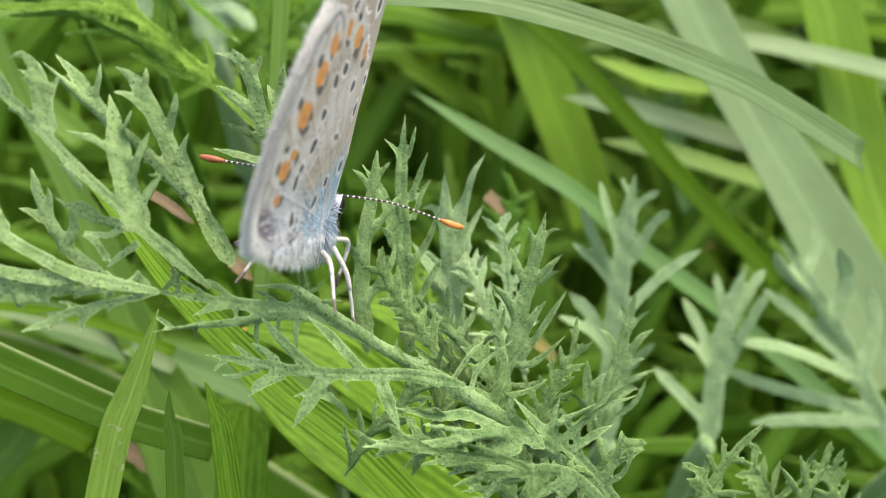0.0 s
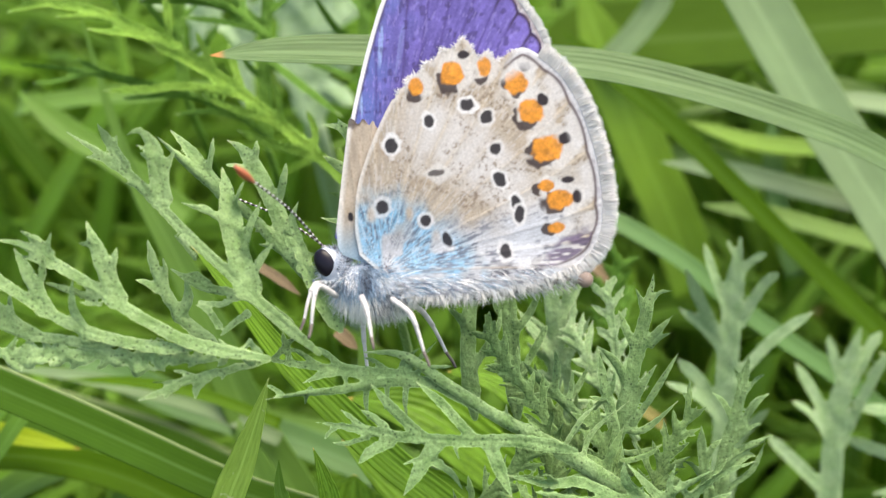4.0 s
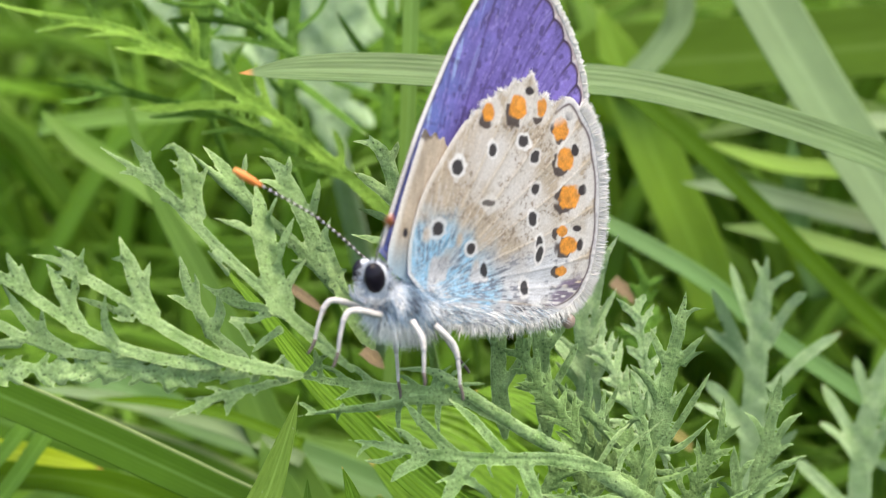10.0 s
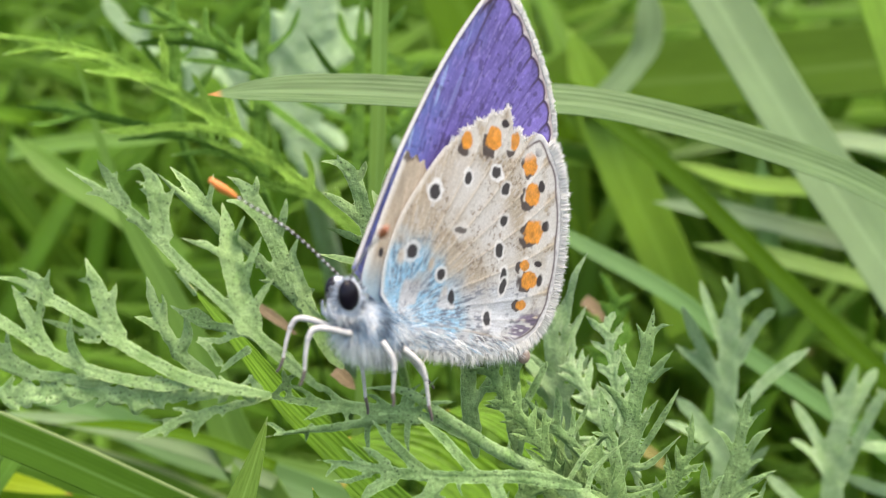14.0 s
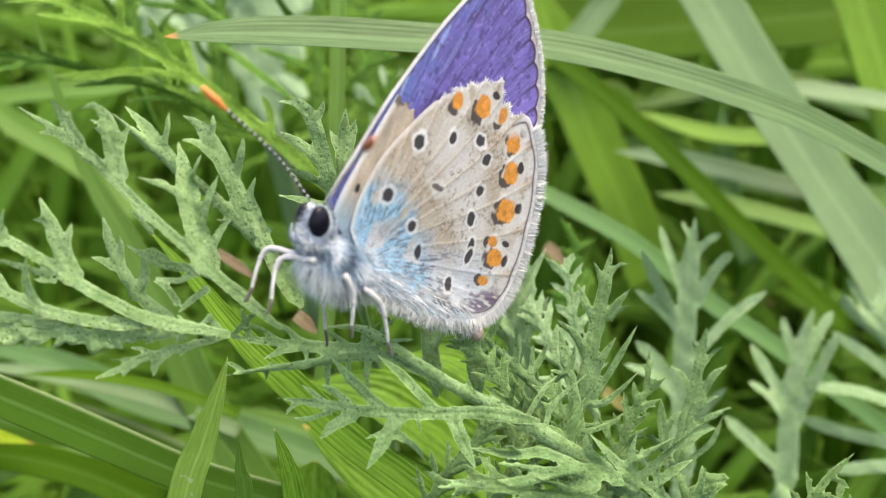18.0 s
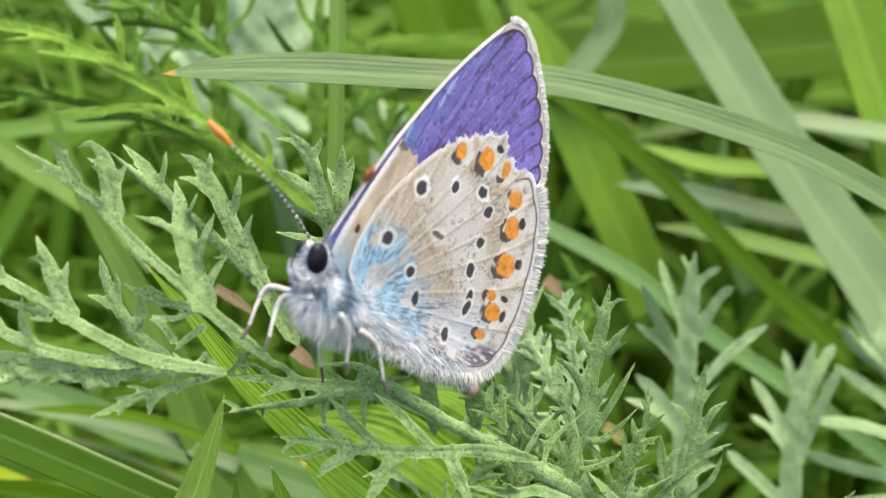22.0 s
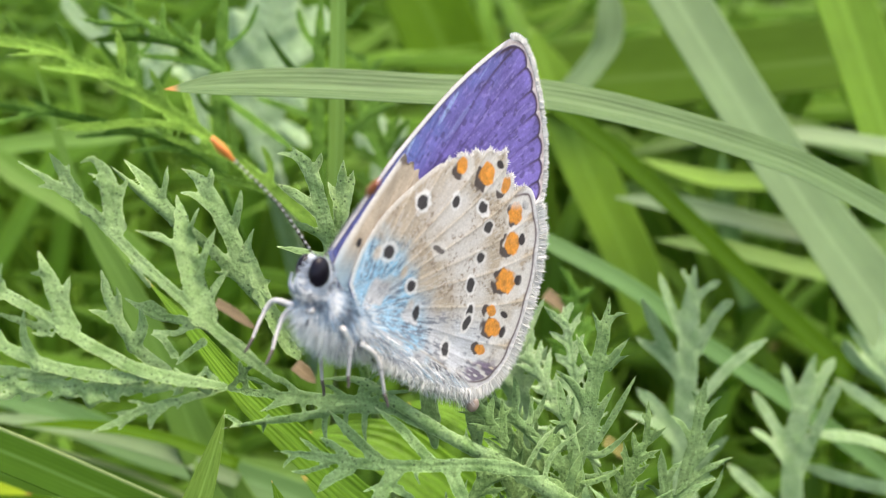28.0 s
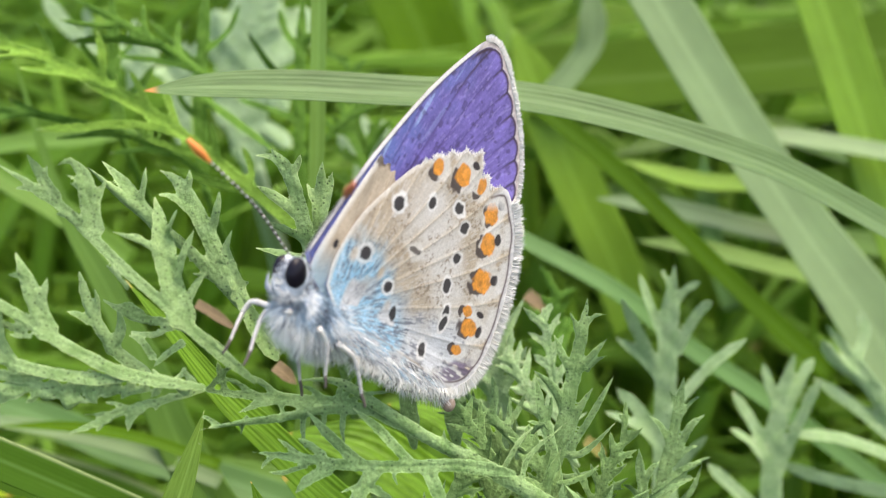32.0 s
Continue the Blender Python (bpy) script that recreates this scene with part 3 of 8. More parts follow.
frond(LEFT, YARROW, 306, [
    ([(-21.64, 51.40, -1.04), (-22.89, 51.24, -1.02), (-24.15, 51.08, -0.78), (-26.10, 50.84, -0.42), (-28.06, 50.57, 0.37), (-29.73, 50.34, 1.32), (-31.69, 50.06, 2.39), (-33.64, 49.80, 3.12)], 0.54, 0.43),
    ([(-25.82, 50.87, -0.48), (-27.57, 50.63, 1.01), (-28.83, 50.40, 2.84)], 0.67, 0.57),
    ([(-27.88, 50.53, 1.49), (-28.40, 50.49, 1.70), (-29.00, 50.45, 1.57)], 0.24, 0.20),
    ([(-26.52, 50.78, -0.24), (-26.79, 50.57, 0.77), (-26.69, 50.37, 1.78)], 0.43, 0.37),
    ([(-29.46, 50.40, 0.81), (-30.70, 50.44, 1.97), (-31.96, 50.48, 3.19)], 0.57, 0.49),
    ([(-28.06, 50.59, -0.05), (-29.13, 50.38, -0.09), (-30.46, 50.10, 0.26)], 0.48, 0.41),
    ([(-30.85, 50.19, 1.68), (-31.74, 50.20, 1.41), (-32.95, 50.21, 1.43)], 0.34, 0.28)])
frond(LEFT, YARROW, 307, [
    ([(-16.60, 52.00, -1.90), (-18.57, 51.80, -1.82), (-21.38, 51.51, -1.61), (-24.20, 51.23, -1.40), (-27.02, 50.94, -1.31), (-29.85, 50.66, -0.93), (-32.39, 50.40, -1.06)], 0.36, 0.33),
    ([(-27.87, 50.86, -1.46), (-29.03, 50.83, -1.79), (-30.47, 50.79, -2.84)], 0.68, 0.58),
    ([(-26.74, 50.97, -1.48), (-26.09, 50.87, -1.82), (-24.90, 50.70, -1.83)], 0.44, 0.37),
    ([(-27.02, 50.94, -1.25), (-26.79, 50.94, -0.97), (-26.62, 50.94, -0.58)], 0.34, 0.29),
    ([(-24.49, 51.20, -1.23), (-23.72, 51.14, -1.74), (-22.79, 51.08, -1.86)], 0.58, 0.49),
    ([(-21.38, 51.51, -1.55), (-20.77, 51.44, -1.98), (-20.57, 51.38, -2.46), (-19.85, 51.30, -2.13)], 0.63, 0.54),
    ([(-22.51, 51.40, -1.54), (-21.69, 51.18, -1.96), (-21.21, 51.06, -2.16)], 0.39, 0.33),
    ([(-20.12, 51.64, -1.57), (-19.90, 51.59, -1.24), (-19.59, 51.52, -0.73)], 0.39, 0.33),
    ([(-29.56, 50.69, -1.44), (-30.72, 50.66, -1.71), (-31.86, 50.61, -2.82)], 0.44, 0.37),
    ([(-18.99, 51.76, -1.45), (-19.45, 51.65, -1.72), (-19.80, 51.57, -1.91)], 0.39, 0.33),
    ([(-31.53, 50.48, -1.36), (-31.73, 50.43, -1.69), (-32.04, 50.37, -1.91)], 0.39, 0.33),
    ([(-31.53, 50.48, -1.30), (-31.68, 50.42, -1.02), (-31.94, 50.33, -0.62)], 0.24, 0.21),
    ([(-30.80, 50.56, -1.37), (-30.46, 50.57, -1.74), (-29.99, 50.58, -2.02)], 0.34, 0.29),
    ([(-30.80, 50.56, -1.31), (-30.54, 50.56, -1.03), (-30.17, 50.57, -0.64)], 0.34, 0.29),
    ([(-30.06, 50.63, -1.38), (-29.77, 50.65, -1.75), (-29.27, 50.68, -2.01)], 0.44, 0.37),
    ([(-30.06, 50.63, -1.32), (-29.85, 50.66, -1.04), (-29.50, 50.71, -0.65)], 0.24, 0.21),
    ([(-29.33, 50.71, -1.39), (-29.03, 50.72, -1.90), (-28.55, 50.72, -2.24)], 0.41, 0.35),
    ([(-29.34, 50.71, -1.33), (-29.12, 50.74, -1.05), (-28.76, 50.77, -0.66)], 0.29, 0.25),
    ([(-28.60, 50.79, -1.40), (-28.19, 50.65, -1.85), (-27.64, 50.51, -2.16)], 0.46, 0.39),
    ([(-28.60, 50.79, -1.34), (-28.34, 50.74, -1.06), (-27.90, 50.66, -0.67)], 0.34, 0.29),
    ([(-27.87, 50.86, -1.41), (-28.06, 50.78, -1.77), (-28.31, 50.72, -2.02)], 0.41, 0.35),
    ([(-27.87, 50.86, -1.35), (-28.02, 50.80, -1.07), (-28.26, 50.72, -0.67)], 0.24, 0.21),
    ([(-27.13, 50.93, -1.42), (-26.76, 50.86, -1.95), (-26.19, 50.78, -2.35)], 0.44, 0.37),
    ([(-27.14, 50.93, -1.36), (-26.89, 50.91, -1.08), (-26.44, 50.86, -0.69)], 0.29, 0.25),
    ([(-26.40, 51.01, -1.43), (-26.08, 51.04, -1.85), (-25.62, 51.07, -2.17)], 0.53, 0.45),
    ([(-26.40, 51.01, -1.37), (-26.15, 50.95, -1.09), (-25.70, 50.87, -0.70)], 0.31, 0.27),
    ([(-25.67, 51.08, -1.44), (-25.84, 51.01, -1.88), (-26.10, 50.96, -2.16)], 0.44, 0.37),
    ([(-25.67, 51.08, -1.38), (-25.83, 51.10, -1.10), (-26.12, 51.14, -0.70)], 0.39, 0.33),
    ([(-24.94, 51.16, -1.45), (-25.18, 51.05, -1.72), (-25.56, 50.94, -1.89)], 0.44, 0.37),
    ([(-24.94, 51.16, -1.39), (-25.13, 51.06, -1.11), (-25.43, 50.92, -0.71)], 0.36, 0.31),
    ([(-24.20, 51.23, -1.46), (-24.49, 51.09, -1.85), (-24.95, 50.94, -2.12)], 0.41, 0.35),
    ([(-24.20, 51.23, -1.40), (-24.48, 51.24, -1.12), (-24.94, 51.26, -0.72)], 0.27, 0.23),
    ([(-23.47, 51.30, -1.47), (-23.67, 51.32, -1.92), (-23.97, 51.33, -2.22)], 0.48, 0.41),
    ([(-22.74, 51.38, -1.48), (-23.08, 51.36, -1.84), (-23.56, 51.34, -2.06)], 0.36, 0.31),
    ([(-22.01, 51.45, -1.49), (-22.25, 51.35, -1.96), (-22.62, 51.25, -2.26)], 0.41, 0.35),
    ([(-22.01, 51.45, -1.43), (-22.22, 51.46, -1.15), (-22.58, 51.46, -0.75)], 0.27, 0.23),
    ([(-21.27, 51.53, -1.50), (-21.47, 51.44, -1.83), (-21.78, 51.34, -2.08)], 0.36, 0.31),
    ([(-20.54, 51.60, -1.51), (-20.22, 51.62, -2.05), (-19.70, 51.64, -2.45)], 0.34, 0.29),
    ([(-20.54, 51.60, -1.45), (-20.32, 51.64, -1.17), (-19.91, 51.71, -0.78)], 0.29, 0.25),
    ([(-19.81, 51.67, -1.52), (-19.58, 51.70, -2.08), (-19.23, 51.72, -2.45)], 0.36, 0.31),
    ([(-19.81, 51.67, -1.46), (-19.61, 51.60, -1.18), (-19.29, 51.50, -0.79)], 0.27, 0.23),
    ([(-19.08, 51.75, -1.53), (-19.27, 51.65, -2.06), (-19.57, 51.58, -2.42)], 0.39, 0.33),
    ([(-19.08, 51.75, -1.47), (-19.23, 51.69, -1.19), (-19.47, 51.62, -0.79)], 0.24, 0.21),
    ([(-18.34, 51.82, -1.54), (-18.59, 51.86, -1.90), (-18.95, 51.89, -2.15)], 0.46, 0.39),
    ([(-17.61, 51.90, -1.55), (-17.82, 51.90, -1.97), (-18.14, 51.91, -2.27)], 0.41, 0.35),
    ([(-17.61, 51.90, -1.49), (-17.78, 51.86, -1.21), (-17.99, 51.81, -0.81)], 0.24, 0.21),
    ([(-16.88, 51.97, -1.56), (-17.15, 51.91, -1.84), (-17.56, 51.83, -2.00)], 0.39, 0.33),
    ([(-16.14, 52.00, -1.57), (-16.33, 51.88, -1.99), (-16.65, 51.78, -2.26)], 0.34, 0.29),
    ([(-16.14, 52.00, -1.51), (-16.31, 52.00, -1.23), (-16.60, 52.01, -0.83)], 0.34, 0.29),
    ([(-15.39, 52.00, -1.58), (-15.11, 51.93, -1.92), (-14.66, 51.84, -2.17)], 0.41, 0.35),
    ([(-15.39, 52.00, -1.52), (-15.18, 51.99, -1.24), (-14.83, 51.98, -0.85)], 0.27, 0.23),
    ([(-14.64, 52.00, -1.59), (-14.86, 51.97, -1.98), (-15.14, 51.95, -2.22)], 0.51, 0.43),
    ([(-14.64, 52.00, -1.53), (-14.80, 51.98, -1.25), (-15.06, 51.95, -0.85)], 0.31, 0.27)])
frond(LEFT, YARROW, 308, [
    ([(-14.14, 52.60, -2.00), (-16.09, 52.25, -2.42), (-18.01, 51.89, -2.89), (-19.37, 51.63, -3.43), (-20.57, 51.40, -3.88)], 0.33, 0.33),
    ([(-16.78, 52.13, -2.52), (-18.41, 51.77, -2.94), (-19.82, 51.47, -2.97)], 0.32, 0.27),
    ([(-17.24, 52.03, -2.79), (-17.73, 52.10, -3.30), (-17.89, 52.17, -3.92)], 0.44, 0.38),
    ([(-18.69, 51.76, -3.22), (-19.10, 51.69, -3.54), (-19.26, 51.63, -3.87)], 0.25, 0.21),
    ([(-17.88, 51.93, -2.73), (-18.38, 51.95, -2.50), (-18.97, 51.97, -2.38)], 0.22, 0.19),
    ([(-15.81, 52.30, -2.26), (-16.36, 52.19, -2.61), (-16.51, 52.12, -2.97)], 0.30, 0.25)])
frond(LEFT, YARROW, 309, [
    ([(-17.04, 53.60, -1.35), (-18.91, 53.31, 0.27), (-20.01, 53.06, 2.18), (-20.59, 52.80, 4.31)], 0.64, 0.49),
    ([(-20.14, 53.09, 1.75), (-20.60, 52.95, 2.07), (-21.28, 52.76, 2.28)], 0.35, 0.30),
    ([(-19.83, 53.08, 2.03), (-19.72, 52.90, 2.69), (-19.77, 52.70, 3.38)], 0.33, 0.28),
    ([(-19.05, 53.29, 0.42), (-18.54, 53.10, 1.28), (-18.63, 52.87, 2.44)], 0.75, 0.64)])
frond(LEFT, YARROW, 310, [
    ([(-12.81, 53.20, -0.54), (-14.25, 53.10, 0.63), (-15.70, 53.01, 1.37), (-17.74, 52.90, 1.84), (-19.41, 52.80, 2.83)], 0.60, 0.38),
    ([(-15.99, 53.00, 1.23), (-16.86, 52.95, 0.90), (-17.97, 52.88, 1.12)], 0.35, 0.30),
    ([(-16.87, 52.97, -0.20), (-17.35, 52.78, 0.61), (-18.01, 52.63, 0.91)], 0.35, 0.30),
    ([(-15.41, 53.05, 0.36), (-16.25, 52.87, -0.21), (-16.80, 52.73, -0.77)], 0.40, 0.34),
    ([(-17.45, 52.92, 1.98), (-18.01, 52.80, 2.42), (-18.52, 52.71, 2.48)], 0.40, 0.34)])
UPPER = thing("yarrow_leaf", "grey-green yarrow leaf tip with dark dots beside the butterfly", "leaf", "feathery yarrow leaves")
stalk(UPPER, (-8.9, 58.0, 3.5), 0.81, YARROW)
frond(UPPER, YARROW, 311, [
    ([(-8.80, 57.60, 3.50), (-9.33, 57.31, 5.38), (-9.84, 56.96, 7.71), (-10.30, 56.67, 9.58), (-11.28, 56.40, 11.09)], 1.03, 0.73),
    ([(-10.59, 56.59, 9.99), (-11.34, 56.64, 10.64), (-12.16, 56.68, 10.78)], 0.36, 0.31),
    ([(-10.12, 56.68, 9.57), (-9.83, 56.56, 10.16), (-9.65, 56.46, 10.67)], 0.39, 0.33),
    ([(-10.09, 56.97, 7.57), (-11.20, 56.60, 8.44), (-12.10, 56.33, 9.00)], 0.62, 0.53),
    ([(-9.61, 57.21, 6.01), (-10.82, 57.07, 6.67), (-12.04, 56.93, 7.09)], 0.42, 0.35),
    ([(-9.51, 57.37, 4.92), (-11.26, 57.56, 5.43), (-12.48, 57.68, 5.73)], 0.42, 0.35)])
frond(UPPER, YARROW, 312, [
    ([(-8.90, 58.40, 3.90), (-8.93, 58.06, 5.77), (-8.87, 57.66, 7.94), (-8.54, 57.20, 10.40)], 0.87, 0.65),
    ([(-8.71, 57.77, 7.32), (-8.28, 57.74, 8.89), (-8.06, 57.72, 9.84)], 0.53, 0.45),
    ([(-8.95, 57.71, 7.64), (-9.24, 57.70, 8.61), (-9.54, 57.69, 9.26)], 0.42, 0.36),
    ([(-8.67, 58.06, 5.76), (-7.76, 57.66, 6.94), (-7.07, 57.37, 7.81)], 0.48, 0.40)])
PERCH = thing("yarrow_leaf", "grey-green feathery yarrow leaf on which the butterfly stands", "leaf", "feathery yarrow leaves")
frond(PERCH, YARROW, 313, [
    ([(9.30, 57.60, -14.03), (5.52, 56.93, -10.65), (2.44, 56.41, -8.33), (-0.59, 55.92, -6.39), (-2.98, 55.54, -5.09), (-5.62, 55.09, -3.27), (-7.64, 54.74, -1.89), (-9.94, 54.40, -1.68)], 1.05, 0.40),
    ([(-1.79, 55.73, -5.77), (-2.27, 55.69, -5.11), (-2.32, 55.65, -4.44)], 0.21, 0.17),
    ([(1.52, 56.26, -7.64), (2.14, 56.43, -6.15), (4.13, 56.71, -4.53)], 0.30, 0.25),
    ([(0.31, 56.09, -7.32), (1.51, 55.86, -5.48), (2.41, 55.72, -4.57)], 0.26, 0.22)])
frond(PERCH, YARROW_HALF_SHADED, 314, [
    ([(-3.98, 55.60, -4.76), (-5.99, 55.31, -3.50), (-8.01, 55.04, -2.86), (-9.75, 54.82, -2.68), (-11.48, 54.60, -2.49), (-13.20, 54.38, -2.25), (-14.62, 54.20, -1.99)], 0.50, 0.36),
    ([(-9.32, 54.88, -2.87), (-11.16, 54.49, -2.62), (-12.86, 54.10, -3.27)], 0.66, 0.56),
    ([(-10.63, 54.72, -3.02), (-10.56, 54.63, -3.40), (-10.73, 54.56, -3.62)], 0.22, 0.19),
    ([(-5.99, 55.30, -3.42), (-8.55, 54.56, -3.30), (-10.78, 53.89, -3.60), (-12.69, 53.31, -3.74), (-14.48, 52.75, -3.98)], 0.46, 0.39),
    ([(-12.37, 54.51, -3.53), (-12.61, 54.49, -4.01), (-12.73, 54.48, -4.38)], 0.22, 0.19),
    ([(-13.80, 54.34, -3.76), (-14.30, 54.23, -3.48), (-14.77, 54.13, -3.28)], 0.18, 0.16),
    ([(-7.43, 55.12, -3.00), (-6.21, 54.87, -2.58), (-4.71, 54.57, -2.49)], 0.27, 0.23),
    ([(-7.87, 55.06, -2.87), (-7.51, 55.01, -2.12), (-6.71, 54.95, -1.51)], 0.33, 0.28),
    ([(-8.59, 54.97, -2.61), (-9.15, 54.90, -2.18), (-9.85, 54.82, -1.97)], 0.26, 0.22),
    ([(-7.42, 55.10, -2.65), (-6.69, 55.08, -2.01), (-5.83, 55.05, -1.19)], 0.24, 0.20),
    ([(-9.47, 54.86, -3.21), (-9.58, 54.65, -4.22), (-9.40, 54.40, -5.36)], 0.33, 0.28),
    ([(-7.44, 55.13, -3.30), (-7.56, 54.91, -4.16), (-7.44, 54.67, -5.16)], 0.33, 0.28),
    ([(-8.46, 54.99, -3.26), (-8.49, 54.85, -4.01), (-8.61, 54.72, -4.69)], 0.26, 0.22),
    ([(-13.48, 54.35, -2.18), (-13.69, 54.06, -1.16), (-13.78, 53.86, -0.43)], 0.33, 0.28),
    ([(-14.34, 54.24, -2.00), (-13.38, 53.98, -1.02), (-12.76, 53.87, -0.82)], 0.26, 0.22),
    ([(-10.90, 54.68, -2.40), (-11.73, 54.47, -1.67), (-12.71, 54.28, -1.28)], 0.33, 0.28),
    ([(-12.05, 54.53, -2.35), (-13.01, 54.28, -1.62), (-13.86, 54.11, -1.47)], 0.26, 0.22)])
frond(PERCH, YARROW_HALF_SHADED, 315, [
    ([(1.21, 55.20, -6.94), (-1.68, 54.94, -6.39), (-4.57, 54.68, -6.33), (-7.44, 54.42, -6.09), (-9.72, 54.21, -5.65), (-12.06, 54.00, -5.24)], 0.72, 0.43),
    ([(-6.72, 54.49, -6.04), (-8.18, 54.24, -4.54), (-9.28, 54.04, -3.26)], 0.55, 0.46),
    ([(-4.13, 54.72, -6.14), (-5.64, 54.45, -4.35), (-6.90, 54.25, -3.24)], 0.47, 0.40),
    ([(-11.15, 54.09, -5.56), (-11.43, 53.98, -5.80), (-11.64, 53.86, -6.13)], 0.22, 0.19),
    ([(-9.72, 54.21, -5.48), (-10.28, 54.18, -5.03), (-10.79, 54.15, -4.64)], 0.25, 0.22),
    ([(-6.02, 54.55, -6.49), (-6.77, 54.16, -7.71), (-7.56, 53.74, -8.95)], 0.80, 0.68),
    ([(-8.31, 54.35, -6.25), (-9.30, 54.09, -6.77), (-9.91, 53.89, -7.37)], 0.62, 0.53),
    ([(-3.13, 54.81, -6.62), (-2.71, 54.58, -7.75), (-2.07, 54.28, -9.20)], 0.73, 0.62),
    ([(-5.76, 54.58, -7.36), (-6.91, 54.57, -7.26), (-7.73, 54.56, -7.52)], 0.25, 0.22),
    ([(-8.57, 54.31, -5.53), (-9.22, 54.10, -4.98), (-9.77, 53.93, -4.61)], 0.36, 0.31),
    ([(-6.04, 54.56, -7.35), (-5.17, 54.27, -7.91), (-4.55, 53.98, -8.74)], 0.36, 0.31),
    ([(-4.71, 54.67, -6.26), (-4.92, 54.54, -6.70), (-4.73, 54.39, -7.26)], 0.22, 0.19),
    ([(-9.45, 54.24, -6.06), (-10.57, 54.00, -6.34), (-11.27, 53.85, -6.25)], 0.25, 0.22)])
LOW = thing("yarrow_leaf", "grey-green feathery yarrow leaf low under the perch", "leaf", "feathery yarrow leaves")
frond(LOW, YARROW_HALF_SHADED, 316, [
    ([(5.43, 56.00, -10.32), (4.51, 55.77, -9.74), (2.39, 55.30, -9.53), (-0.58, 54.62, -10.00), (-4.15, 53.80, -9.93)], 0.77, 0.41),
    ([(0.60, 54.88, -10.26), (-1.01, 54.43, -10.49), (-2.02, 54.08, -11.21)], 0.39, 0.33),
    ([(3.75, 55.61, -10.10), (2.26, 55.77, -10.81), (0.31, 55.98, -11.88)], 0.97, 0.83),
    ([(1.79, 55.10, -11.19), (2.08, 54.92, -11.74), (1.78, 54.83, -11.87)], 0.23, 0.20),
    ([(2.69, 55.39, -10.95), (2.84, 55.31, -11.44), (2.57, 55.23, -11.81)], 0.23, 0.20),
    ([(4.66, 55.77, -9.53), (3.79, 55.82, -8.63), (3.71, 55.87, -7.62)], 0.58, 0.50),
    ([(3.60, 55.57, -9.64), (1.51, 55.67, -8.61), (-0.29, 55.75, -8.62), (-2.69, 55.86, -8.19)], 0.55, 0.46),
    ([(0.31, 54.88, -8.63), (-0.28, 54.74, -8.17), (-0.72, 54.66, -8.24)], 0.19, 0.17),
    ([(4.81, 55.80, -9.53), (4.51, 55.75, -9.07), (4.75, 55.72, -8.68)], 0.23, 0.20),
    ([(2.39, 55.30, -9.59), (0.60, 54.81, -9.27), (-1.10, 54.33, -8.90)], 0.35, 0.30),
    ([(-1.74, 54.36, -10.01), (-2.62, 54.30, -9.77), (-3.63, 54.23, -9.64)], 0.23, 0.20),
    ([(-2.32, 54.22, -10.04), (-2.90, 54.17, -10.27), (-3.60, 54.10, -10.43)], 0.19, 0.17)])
frond(LOW, YARROW_HALF_SHADED, 317, [
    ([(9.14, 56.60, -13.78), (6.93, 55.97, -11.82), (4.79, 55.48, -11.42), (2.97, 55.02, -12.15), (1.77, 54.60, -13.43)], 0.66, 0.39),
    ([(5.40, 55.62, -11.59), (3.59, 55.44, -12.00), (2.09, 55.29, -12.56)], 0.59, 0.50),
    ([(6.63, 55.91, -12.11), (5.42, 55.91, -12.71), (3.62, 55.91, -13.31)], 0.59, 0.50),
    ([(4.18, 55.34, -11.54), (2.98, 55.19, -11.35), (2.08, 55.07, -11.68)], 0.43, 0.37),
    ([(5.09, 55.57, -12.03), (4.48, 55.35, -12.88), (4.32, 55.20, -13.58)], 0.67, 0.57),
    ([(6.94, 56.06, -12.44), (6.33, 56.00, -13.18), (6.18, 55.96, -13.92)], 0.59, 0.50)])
frond(LOW, YARROW_SHADED, 318, [
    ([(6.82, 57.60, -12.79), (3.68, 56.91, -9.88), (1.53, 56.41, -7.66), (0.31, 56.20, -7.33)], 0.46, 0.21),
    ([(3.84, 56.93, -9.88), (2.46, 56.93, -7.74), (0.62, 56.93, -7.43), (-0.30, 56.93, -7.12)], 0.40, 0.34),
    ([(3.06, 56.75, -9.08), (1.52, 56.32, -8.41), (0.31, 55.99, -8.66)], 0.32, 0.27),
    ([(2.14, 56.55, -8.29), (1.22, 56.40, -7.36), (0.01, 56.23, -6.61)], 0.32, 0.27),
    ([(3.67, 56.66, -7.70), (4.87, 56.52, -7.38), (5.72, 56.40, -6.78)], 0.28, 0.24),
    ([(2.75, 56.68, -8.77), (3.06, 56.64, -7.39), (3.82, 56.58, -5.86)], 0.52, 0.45)])
